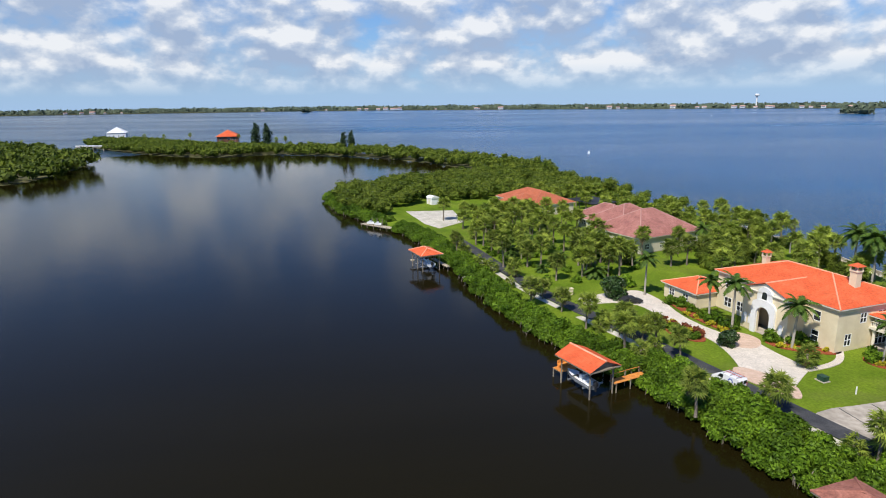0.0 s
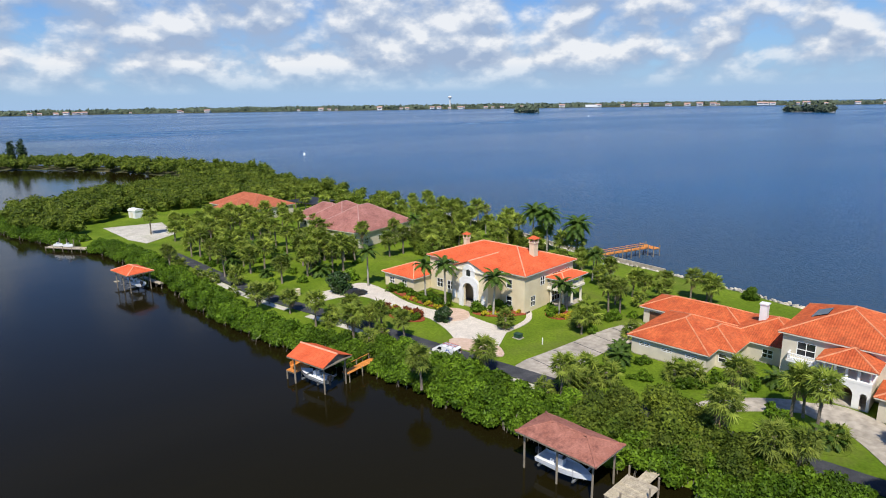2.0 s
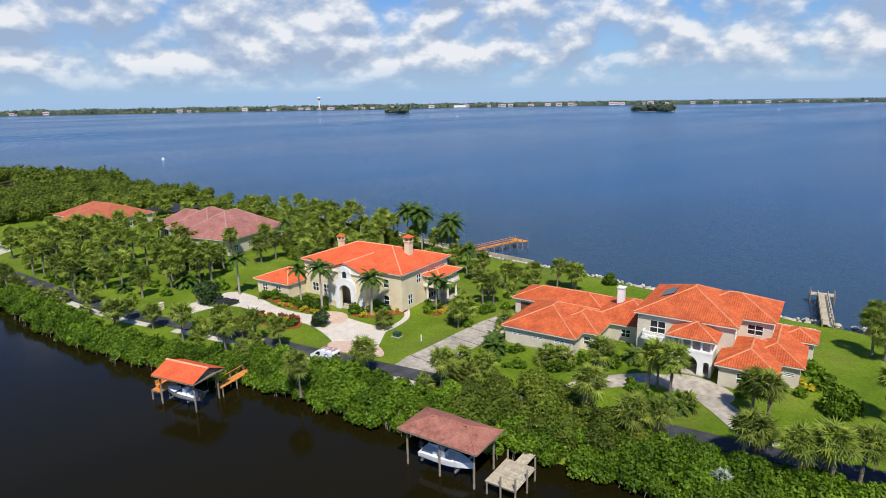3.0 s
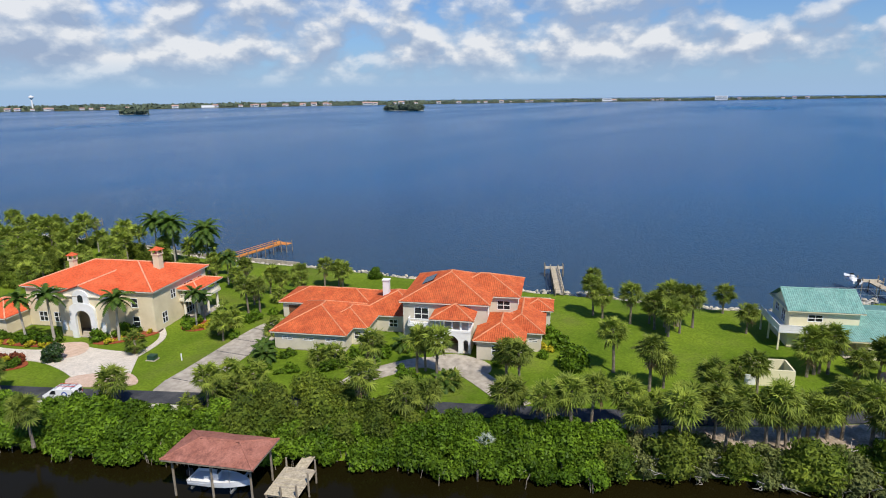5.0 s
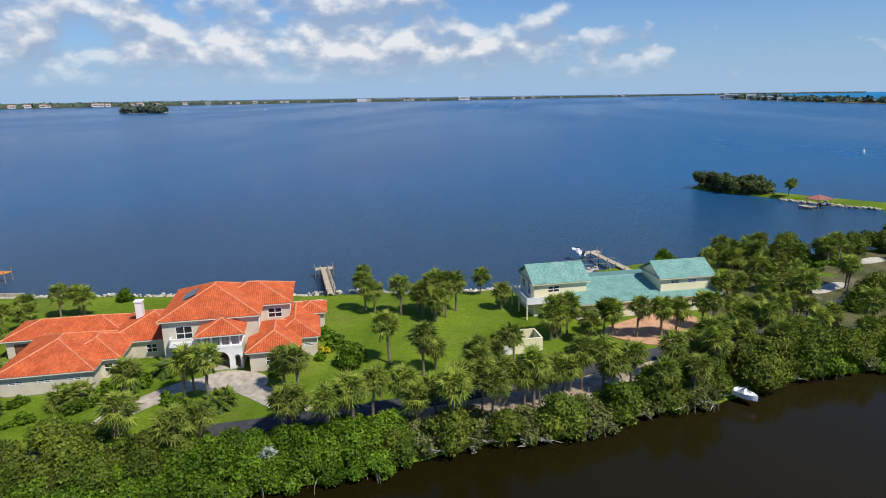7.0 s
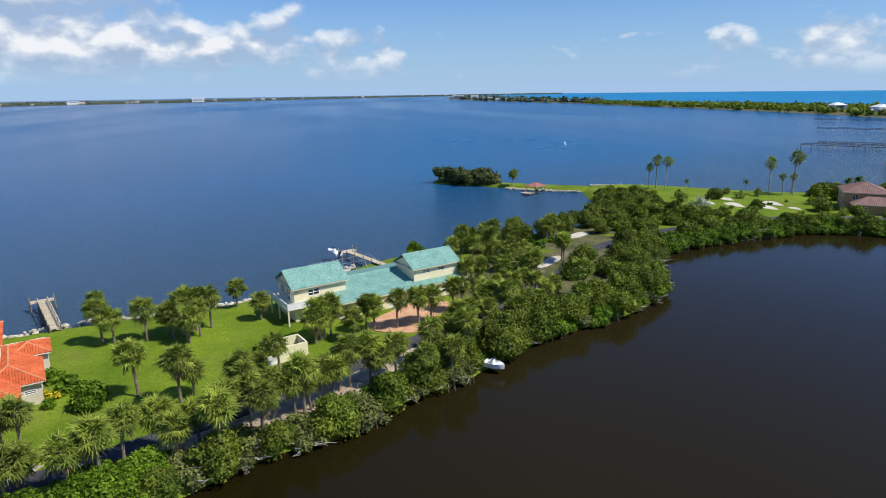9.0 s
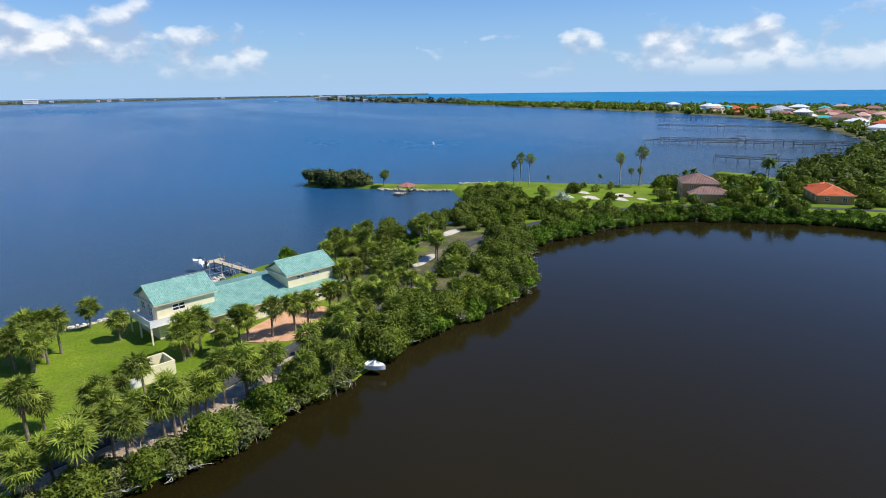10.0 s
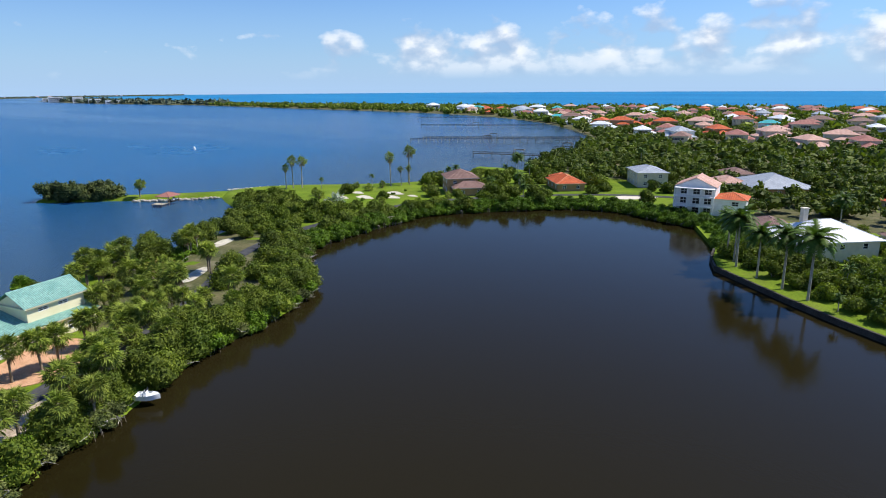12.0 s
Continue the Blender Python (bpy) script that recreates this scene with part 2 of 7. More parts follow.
M_FAN = surface("fan_palm_leaf", (0.088, 0.138, 0.021), (0.250, 0.310, 0.062), 0.5, 0.55, vary=0.22, islands=0.40, through_leaf=0.14, spec=0.12)
M_FEATHER = surface("feather_palm_leaf", (0.04, 0.085, 0.014), (0.10, 0.165, 0.034), 0.5, 0.5, vary=0.15, islands=0.3, through_leaf=0.22, spec=0.12)
M_DEADFAN = surface("dry_palm_leaf", (0.20, 0.14, 0.07), (0.32, 0.24, 0.13), 1.0, 0.9, islands=0.3)
M_MANGROVE = surface("mangrove_leaf", (0.038, 0.086, 0.007), (0.128, 0.225, 0.020), 0.22, 0.5, vary=0.2, islands=0.45, through_leaf=0.14, spec=0.12)
M_WOODLEAF = surface("woodland_leaf", (0.050, 0.088, 0.012), (0.160, 0.208, 0.032), 0.2, 0.6, vary=0.25, islands=0.4, through_leaf=0.18, spec=0.12)
M_SCRUB = surface("grey_green_scrub_leaf", (0.080, 0.108, 0.036), (0.165, 0.190, 0.070), 0.3, 0.7, vary=0.25, islands=0.35, through_leaf=0.12, spec=0.12)
M_YELLOWLEAF = surface("yellow_croton_leaf", (0.30, 0.28, 0.02), (0.52, 0.46, 0.04), 0.8, 0.6, islands=0.35, through_leaf=0.2, spec=0.12)
M_REDLEAF = surface("red_cordyline_leaf", (0.10, 0.035, 0.022), (0.20, 0.06, 0.03), 0.8, 0.6, islands=0.4, through_leaf=0.1, spec=0.12)
M_SILVER = surface("silver_palm_leaf", (0.24, 0.30, 0.27), (0.36, 0.42, 0.38), 0.8, 0.6, islands=0.3, through_leaf=0.1, spec=0.12)
# leaf green greyed and lifted in blue: distance haze put into the colour
M_FARTREE = surface("distant_woods_hazed", (0.055, 0.085, 0.060), (0.09, 0.12, 0.08), 0.01, 0.9, islands=0.35)
M_SEAWALL = surface("dark_stained_concrete", (0.035, 0.033, 0.028), (0.075, 0.07, 0.06), 0.6, 0.9, 0.3, 8, fine=4.0, spec=0.2)
M_YARD = surface("orange_brown_paving", (0.46, 0.255, 0.145), (0.60, 0.36, 0.22), 0.8, 0.9, 0.2, 10, fine=5.0, spec=0.15)
M_VERGE = surface("sandy_litter", (0.30, 0.235, 0.17), (0.56, 0.455, 0.35), 0.5, 0.95, 0.8, 5, fine=2.5, dirt=((0.10, 0.095, 0.045), 0.7, 0.95), spec=0.12)
M_SCRUB_DARK = surface("grey_green_mangrove_leaf", (0.048, 0.072, 0.026), (0.105, 0.130, 0.050), 0.3, 0.7, islands=0.4, through_leaf=0.1, spec=0.12)


# ---- mesh tools ----
class Build:
    """Collects vertices and faces for one mesh."""

    def __init__(self):
        self.v, self.f = [], []

    def face(self, *pts):
        n = len(self.v)
        self.v += [tuple(p) for p in pts]
        self.f.append(tuple(range(n, n + len(pts))))

    def box(self, x0, y0, z0, x1, y1, z1):
        n = len(self.v)
        self.v += [(x, y, z) for z in (z0, z1) for x, y in ((x0, y0), (x1, y0), (x1, y1), (x0, y1))]
        self.f += [tuple(n + i for i in q) for q in ((3, 2, 1, 0), (4, 5, 6, 7), (0, 1, 5, 4), (1, 2, 6, 5), (2, 3, 7, 6), (3, 0, 4, 7))]
        return self

    def beam(self, a, b, w, h):
        """A bar of width w and height h from a to b."""
        a, b = Vector(a), Vector(b)
        d = (b - a).normalized()
        side = d.cross(Vector((0, 0, 1)))
        side = side.normalized() if side.length > 1e-4 else Vector((1, 0, 0))
        top = side.cross(d).normalized()
        n = len(self.v)
        for p in (a, b):
            for s, t in ((-1, -1), (1, -1), (1, 1), (-1, 1)):
                self.v.append(tuple(p + side * (s * w / 2) + top * (t * h / 2)))
        self.f += [tuple(n + i for i in q) for q in ((0, 1, 2, 3), (7, 6, 5, 4), (0, 4, 5, 1), (1, 5, 6, 2), (2, 6, 7, 3), (3, 7, 4, 0))]
        return self

    def tube(self, pts, radii, n=7):
        """A tapered tube through pts, closed at both ends."""
        base = len(self.v)
        for k, p in enumerate(pts):
            p = Vector(p)
            d = Vector(pts[min(k + 1, len(pts) - 1)]) - Vector(pts[max(k - 1, 0)])
            q = d.to_track_quat("Z", "Y")
            for i in range(n):
                a = i * 2 * math.pi / n
                self.v.append(tuple(p + q @ Vector((math.cos(a) * radii[k], math.sin(a) * radii[k], 0))))
        for k in range(len(pts) - 1):
            for i in range(n):
                j = (i + 1) % n
                self.f.append((base + k * n + i, base + k * n + j, base + k * n + n + j, base + k * n + n + i))
        self.f.append(tuple(base + i for i in reversed(range(n))))
        self.f.append(tuple(base + (len(pts) - 1) * n + i for i in range(n)))
        return self

    def prism(self, outline, z0, z1):
        """An upright solid on a counter-clockwise outline."""
        n, k = len(self.v), len(outline)
        self.v += [(p[0], p[1], z0) for p in outline] + [(p[0], p[1], z1) for p in outline]
        self.f.append(tuple(n + i for i in reversed(range(k))))
        self.f.append(tuple(n + k + i for i in range(k)))
        for i in range(k):
            j = (i + 1) % k
            self.f.append((n + i, n + j, n + k + j, n + k + i))
        return self

    def moved(self, m):
        self.v = [tuple(m @ Vector(p)) for p in self.v]
        return self

    def mesh(self, name, material, smooth=False):
        me = bpy.data.meshes.new(name)
        me.from_pydata(self.v, [], self.f)
        me.materials.append(material)
        if smooth:
            me.polygons.foreach_set("use_smooth", [True] * len(me.polygons))
        return me


def part(name, build, material, parent, label="", smooth=False):
    ob = new(name, build.mesh(name, material, smooth))
    ob.parent = parent
    return tagged(ob, label)


def thing(name, m, label, category, group="", kind=""):
    ob = new(name)
    ob.matrix_basis = m
    ob.empty_display_size = 0.3
    return tagged(ob, label, category, group, kind)


def solid(name, build, material, label="", category="", group="", kind="", smooth=False):
    return tagged(new(name, build.mesh(name, material, smooth)), label, category, group, kind)


def smooth_line(pts, rounds=2, closed=False):
    """Rounds the corners of a polyline by cutting them."""
    for _ in range(rounds):
        got = [] if closed else [pts[0]]
        for i in range(len(pts) if closed else len(pts) - 1):
            a, b = pts[i], pts[(i + 1) % len(pts)]
            got += [tuple(a[k] * 0.75 + b[k] * 0.25 for k in range(2)), tuple(a[k] * 0.25 + b[k] * 0.75 for k in range(2))]
        pts = got if closed else got + [pts[-1]]
    return pts


def inside_depth(P, outline):
    """Distance of points from an outline, positive inside."""
    A = np.array(outline)
    B = np.roll(A, -1, 0)
    best, odd = np.full(len(P), 1e9), np.zeros(len(P), bool)
    for a, b in zip(A, B):
        d = b - a
        t = np.clip(((P - a) @ d) / max(d @ d, 1e-9), 0, 1)
        best = np.minimum(best, np.hypot(*(P - a - t[:, None] * d).T))
        if a[1] != b[1]:
            odd ^= ((a[1] > P[:, 1]) != (b[1] > P[:, 1])) & (P[:, 0] < d[0] * (P[:, 1] - a[1]) / d[1] + a[0])
    return np.where(odd, best, -best)


def terrain(name, outline, cell, height, ramp_width, material, label, rough=0.15):
    """Land with sloping shores over an outline: a fine grid whose height follows the distance from the water's edge."""
    A = np.array(outline)
    lo, hi = A.min(0) - 4 * cell, A.max(0) + 4 * cell
    xs, ys = np.arange(lo[0], hi[0], cell), np.arange(lo[1], hi[1], cell)
    X, Y = np.meshgrid(xs, ys)
    P = np.stack([X.ravel(), Y.ravel()], 1)
    depth = inside_depth(P, outline)
    k = np.clip((depth + ramp_width * 0.4) / (ramp_width * 1.4), 0, 1)
    wob = np.sin(P[:, 0] * 0.31 + np.sin(P[:, 1] * 0.17) * 2) * np.sin(P[:, 1] * 0.27) * rough
    Z = -0.9 + (height + 0.9) * k * k * (3 - 2 * k) + wob * (depth > 3) * np.clip((depth - 3) / 6, 0, 1) * 0.4
    nx = len(xs)
    keep = (depth > -ramp_width - 2 * cell).reshape(X.shape)
    cells = keep[:-1, :-1] & keep[1:, :-1] & keep[:-1, 1:] & keep[1:, 1:]
    j, i = np.nonzero(cells)
    idx = j * nx + i
    F = np.stack([idx, idx + 1, idx + nx + 1, idx + nx], 1)
    used, inv = np.unique(F, return_inverse=True)
    V = np.column_stack([P, Z])[used]
    b = Build()
    b.v, b.f = V.tolist(), inv.reshape(F.shape).tolist()
    return solid(name, b, material, label, "ground", kind="structure", smooth=True)


def ribbon(name, line, width, z, material, label, category, thick=0.12):
    """A strip of paving of one width along a line."""
    line = [Vector((p[0], p[1])) for p in line]
    left, right = [], []
    for i, p in enumerate(line):
        d = (line[min(i + 1, len(line) - 1)] - line[max(i - 1, 0)]).normalized()
        s = Vector((-d.y, d.x)) * width / 2
        left.append(p + s), right.append(p - s)
    b = Build()
    for i in range(len(line) - 1):
        b.prism([right[i], right[i + 1], left[i + 1], left[i]], z - thick, z)
    return solid(name, b, material, label, category, kind="structure")


def slab(name, outline, z, material, label, category="paving", thick=0.12, rounds=2):
    pts = smooth_line(outline, rounds, True)
    area = sum(a[0] * b[1] - b[0] * a[1] for a, b in zip(pts, pts[1:] + pts[:1]))
    return solid(name, Build().prism(pts if area > 0 else pts[::-1], z - thick, z), material, label, category, kind="structure")


# ---- water and land ----
LAND = 1.5
SHORE_TURN = -70                      # degrees: the houses' long fronts run this way


def disc(name, radius, z, material, label, kind="structure"):
    b = Build()
    rings = [0, 30, 80, 160, 320, 640, 1300, 2600, radius]
    for r0, r1 in zip(rings, rings[1:]):
        for i in range(96):
            a0, a1 = i * math.pi / 48, (i + 1) * math.pi / 48
            pts = [(r * math.cos(a), r * math.sin(a), z) for r, a in ((r0, a0), (r1, a0), (r1, a1), (r0, a1))]
            b.face(*(pts if r0 else pts[1:3] + [pts[0]]))
    return solid(name, b, material, label, "water", kind=kind)


disc("water", 4900, 0.0, M_RIVER, "wide blue river with faint wind lanes")
LAGOON_EDGE = [(-420, 200), (-300, 560), (-120, 520), (10, 440), (10, 300), (-20, 240), (10, 165), (22, 125), (40, 90), (52, 60), (72, 20), (84, -10), (100, -40), (118, -78), (142, -85), (152, -130), (140, -180), (100, -200), (50, -192), (-100, -140), (-300, -80)]
slab("water_lagoon", LAGOON_EDGE, 0.004, M_LAGOON, "still dark brown lagoon water", "water", 0.002, 1)

MAIN_WEST = [(-52, 268), (-42, 238), (-26, 216), (-12, 196), (0, 160), (7, 133), (13, 113), (21, 99), (28, 86), (33, 77), (36, 66), (41, 57), (48, 45), (53, 32), (57, 20), (63, 10), (68, 2), (69, -7), (76, -14), (80, -26), (86, -33), (92, -45), (99, -68), (112, -79), (130, -88), (138, -104), (140, -130), (143, -147), (130, -166), (111, -190), (95, -194), (76, -187), (62, -186), (53, -162)]
MAIN_EAST = [(60, -260), (225, -260), (190, -235), (196, -190), (212, -172), (236, -148), (240, -125), (232, -119), (214, -112), (193, -108), (174, -92), (166, -80), (157, -48), (152, -30), (145, -16), (128, 0), (123, 16), (121, 34), (117, 48), (114, 77), (112, 92), (108, 112), (103, 136), (103, 172), (98, 205), (84, 250), (72, 300), (62, 342), (40, 362), (14, 352), (-10, 328), (-32, 308), (-52, 294)]
MAIN = smooth_line(MAIN_WEST + MAIN_EAST, 2, True)
terrain("ground", MAIN, 2.0, LAND, 4.0, M_GRASS, "green lawn and sandy shore of a narrow peninsula")
SPIT = smooth_line([(236, -132), (226, -118), (236, -104), (247, -92), (256, -84), (268, -69), (274, -64), (277, -69), (268, -84), (258, -98), (246, -114)], 2, True)
terrain("ground_spit", SPIT, 1.5, 1.1, 2.5, M_GRASS, "low grassy spit with a rock edge")
SEAWALL_LAND = [(53, -162), (50.6, -153.2), (46.8, -145.5), (27.8, -131.9), (18.6, -126), (10.6, -121.6), (-40, -92.5), (-90, -150), (-40, -300), (70, -280), (70, -190)]
slab("ground_east", SEAWALL_LAND, 1.1, M_GRASS, "clipped lawn behind a concrete seawall", "ground", 2.0, 0)
BARRIER = [(30, -200), (110, -195), (185, -240), (190, -290), (218, -385), (275, -490), (440, -650), (640, -740), (900, -760), (1560, -770), (1640, -800), (1500, -860), (900, -1000), (500, -1150), (150, -1250), (-300, -1500), (-900, -1700), (-700, -700), (-200, -250), (-60, -150)]
terrain("ground_barrier_island", smooth_line(BARRIER, 2, True), 14.0, 1.3, 14.0, M_WILD, "wooded barrier island with houses")
slab("water_ocean", [(1700, -790), (1500, -880), (900, -1020), (500, -1170), (150, -1270), (-300, -1520), (-900, -1720), (-1400, -4400), (0, -4850), (2000, -4400), (3400, -3400), (4600, -1500), (3800, -1000)], 0.02, M_OCEAN, "turquoise ocean beyond the barrier island", "water", 0.004, 0)
NORTH = smooth_line([(-350, 622), (-296, 568), (-228, 512), (-174, 496), (-146, 528), (-104, 506), (-66, 491), (-24, 447), (0, 412), (22, 374), (45, 354), (66, 354), (52, 392), (25, 432), (-10, 478), (-50, 522), (-100, 550), (-150, 575), (-210, 590), (-280, 650), (-340, 710), (-410, 700)], 2, True)
terrain("ground_north", NORTH, 6.0, 0.5, 8.0, M_WILD, "wooded point beyond the inlet")
LEFT = smooth_line([(-228, 335), (-240, 380), (-250, 440), (-275, 480), (-320, 520), (-420, 600), (-700, 760), (-900, 600), (-600, 380), (-420, 330), (-300, 318)], 2, True)
terrain("ground_mangrove_island", LEFT, 8.0, 0.5, 8.0, M_WILD, "dense mangrove island")

ROAD = smooth_line([(4, 181), (9, 165), (15, 145), (20.5, 128), (32, 106), (40.5, 87), (48, 71), (54, 58), (60.5, 44.5), (66, 31), (71.5, 19), (78, 5), (87, -9.5), (96, -24), (106, -40), (120, -58), (137, -72), (150, -95), (155, -120), (158, -150), (150, -172), (130, -200), (105, -222), (70, -232)], 2)
slab("ground_brush", [(96, -31), (108, -33), (122, -31), (140, -42), (156, -62), (164, -84), (158, -104), (147, -100), (137, -86), (114, -74), (102, -62), (94, -46)], LAND + 0.05, M_WILD, "rough brushy ground under palms and trees", "ground", 0.3, 1)
ribbon("road", ROAD, 3.3, LAND + 0.10, M_ASPHALT, "narrow worn asphalt lane", "road")


# ---- roofs and walls ----
def roof_face(b, pts, rib=0.32, lift=0.07):
    """One tiled roof plane as rows of rounded tile columns; pts: a convex outline whose first edge is the eave."""
    pts = [Vector(p) for p in pts]
    e = (pts[1] - pts[0]).normalized()
    nrm = e.cross(pts[2] - pts[0]).normalized()
    if nrm.z < 0:
        nrm = -nrm
    up = nrm.cross(e)
    if up.z < 0:
        up = -up
    flat = [((p - pts[0]).dot(e), (p - pts[0]).dot(up)) for p in pts]
    s0, s1 = min(p[0] for p in flat), max(p[0] for p in flat)
    n = max(2, int((s1 - s0) / rib) * 4)

    def span(s):
        hits = []
        for (a, c), (a2, c2) in zip(flat, flat[1:] + flat[:1]):
            if abs(a2 - a) > 1e-6 and min(a, a2) - 1e-6 <= s <= max(a, a2) + 1e-6:
                hits.append(c + (c2 - c) * (s - a) / (a2 - a))
        return min(hits), max(hits)
    prev = None
    profile = (0.0, 0.75, 1.0, 0.75)
    for i in range(n + 1):
        s = s0 + (s1 - s0) * i / n
        d0, d1 = span(min(max(s, s0 + 1e-4), s1 - 1e-4))
        rise = nrm * (lift * profile[i % 4])
        a, c = pts[0] + e * s + up * d0 + rise, pts[0] + e * s + up * d1 + rise
        if prev and (d1 - d0 > 0.02 or prev[2] > 0.02):
            b.face(prev[0], a, c, prev[1])
        prev = (a, c, d1 - d0)


def roof(parent, x0, y0, x1, y1, z, slope, tile, cap, kind="hip", over=0.6, fascia=M_TRIM, name="roof", rib=0.32):
    """A tiled roof over a rectangle at eave height z: hip, or gable with its ridge along x (gable_x) or y (gable_y)."""
    x0, y0, x1, y1 = x0 - over, y0 - over, x1 + over, y1 + over
    w, d = x1 - x0, y1 - y0
    along_x = w >= d if kind == "hip" else kind == "gable_x"
    half = (d if along_x else w) / 2
    top = z + half * slope
    A, B, C, D = (x0, y0, z), (x1, y0, z), (x1, y1, z), (x0, y1, z)
    inset = half if kind == "hip" else 0
    if along_x:
        r0, r1 = (x0 + inset, (y0 + y1) / 2, top), (x1 - inset, (y0 + y1) / 2, top)
        faces = [(A, B, r1, r0), (C, D, r0, r1)] + ([(B, C, r1), (D, A, r0)] if kind == "hip" else [])
    else:
        r0, r1 = ((x0 + x1) / 2, y0 + inset, top), ((x0 + x1) / 2, y1 - inset, top)
        faces = [(B, C, r1, r0), (D, A, r0, r1)] + ([(A, B, r0), (C, D, r1)] if kind == "hip" else [])
    b = Build()
    for f in faces:
        if (Vector(f[2]) - Vector(f[-1])).length < 0.05:
            f = f[:3]
        roof_face(b, f, rib)
    ob = part(name, b, tile, parent)
    under = Build()
    under.box(x0 + 0.03, y0 + 0.03, z - 0.2, x1 - 0.03, y1 - 0.03, z - 0.02)
    part("fascia", under, fascia, ob)
    if cap and (Vector(r0) - Vector(r1)).length > 0.05:
        part("ridge_cap", Build().tube([r0, r1], [0.16, 0.16], 6), cap, ob)
    ends = [(A, r0), (B, r1 if along_x else r0), (C, r1), (D, r0 if along_x else r1)]
    for c, r in ends if kind == "hip" and cap else ():
        part("ridge_cap", Build().tube([c, r], [0.14, 0.14], 6), cap, ob)
    if kind != "hip":
        ends = [("x", x0 + over), ("x", x1 - over - 0.2)] if along_x else [("y", y0 + over), ("y", y1 - over - 0.2)]
        for axis, at in ends:
            lo, hi = (y0 + over, y1 - over) if axis == "x" else (x0 + over, x1 - over)
            g = Build()
            tri = [(lo, z - 0.01), (hi, z - 0.01), ((lo + hi) / 2, top - over * slope - 0.03)]
            pts = [[(at + d, s, h) if axis == "x" else (s, at + d, h) for s, h in tri] for d in (0, 0.2)]
            g.face(*pts[0]), g.face(*pts[1][::-1])
            for i in range(3):
                j = (i + 1) % 3
                g.face(pts[0][i], pts[1][i], pts[1][j], pts[0][j])
            part("gable_wall", g, fascia, parent)
    return top


def panel(axis, at, out, depth0, depth1, s0, s1, z0, z1, holes):
    """One connected slab along a wall line with rectangular holes (s from, s to, bottom, top) right through it."""
    ss = sorted({s0, s1, *(h[0] for h in holes), *(h[1] for h in holes)})
    zs = sorted({z0, z1, *(h[2] for h in holes), *(h[3] for h in holes)})
    full = {(i, k) for i in range(len(ss) - 1) for k in range(len(zs) - 1)
            if not any(h[0] < (ss[i] + ss[i + 1]) / 2 < h[1] and h[2] < (zs[k] + zs[k + 1]) / 2 < h[3] for h in holes)}
    b, seen = Build(), {}

    def vert(i, k, d):
        if (i, k, d) not in seen:
            seen[(i, k, d)] = len(b.v)
            c = at + out * (depth1 if d else depth0)
            b.v.append((ss[i], c, zs[k]) if axis == "x" else (c, ss[i], zs[k]))
        return seen[(i, k, d)]
    flip = (out > 0) == (axis == "x")
    for i, k in full:
        quads = [[(i, k, 1), (i + 1, k, 1), (i + 1, k + 1, 1), (i, k + 1, 1)], [(i, k, 0), (i, k + 1, 0), (i + 1, k + 1, 0), (i + 1, k, 0)]]
        for near, e in (((i - 1, k), ((i, k), (i, k + 1))), ((i + 1, k), ((i + 1, k + 1), (i + 1, k))), ((i, k - 1), ((i + 1, k), (i, k))), ((i, k + 1), ((i, k + 1), (i + 1, k + 1)))):
            if near not in full:
                quads.append([(*e[0], 0), (*e[0], 1), (*e[1], 1), (*e[1], 0)])
        for q in quads:
            f = tuple(vert(*c) for c in q)
            b.f.append(f[::-1] if flip else f)
    return b


def window(parent, axis, at, s0, s1, z0, z1, out, frame_mat=M_WHITE, bars=(1, 1)):
    """A window in a wall along axis ('x' or 'y') at that coordinate, from s0 to s1; out: the outward sign."""
    w, nx, nz = 0.09, bars[0] + 1, bars[1] + 1
    dx, dz = (s1 - s0 - w) / nx, (z1 - z0 - w) / nz
    holes = [(s0 + w + i * dx, s0 + (i + 1) * dx, z0 + w + k * dz, z0 + (k + 1) * dz) for i in range(nx) for k in range(nz)]
    win = part("window", panel(axis, at, out, -0.12, 0.03, s0, s1, z0, z1, holes), frame_mat, parent)
    part("pane", panel(axis, at, out, -0.08, -0.06, s0 + w / 2, s1 - w / 2, z0 + w / 2, z1 - w / 2, []), M_GLASS, win)
    return win


def walls(parent, x0, y0, x1, y1, z0, z1, material, openings=(), thick=0.25):
    """Four walls of a block, with openings that go through: rows (side, from, to, bottom, top, kind); side in 'front back left right'."""
    sides = {"front": ("x", y0, x0, x1, -1), "back": ("x", y1, x0, x1, 1), "left": ("y", x0, y0 + thick, y1 - thick, -1), "right": ("y", x1, y0 + thick, y1 - thick, 1)}
    for side, (axis, at, s0, s1, out) in sides.items():
        mine = sorted(o for o in openings if o[0] == side)
        part("wall", panel(axis, at, out, -thick, 0, s0, s1, z0, z1, [o[1:5] for o in mine]), material, parent)
        for o in mine:
            if o[5] == "window":
                window(parent, axis, at, o[1], o[2], o[3], o[4], out, bars=(max(0, round((o[2] - o[1]) / 1.0) - 1), 1))
            elif o[5] == "door":
                door = part("door", panel(axis, at, out, -0.16, -0.1, o[1], o[2], o[3], o[4], []), M_DARKWOOD if o[2] - o[1] < 2.2 else M_WHITE, parent)
                part("handle", panel(axis, at, out, -0.1, -0.03, o[2] - 0.2, o[2] - 0.08, o[3] + 0.95, o[3] + 1.1, []), M_METAL, door)


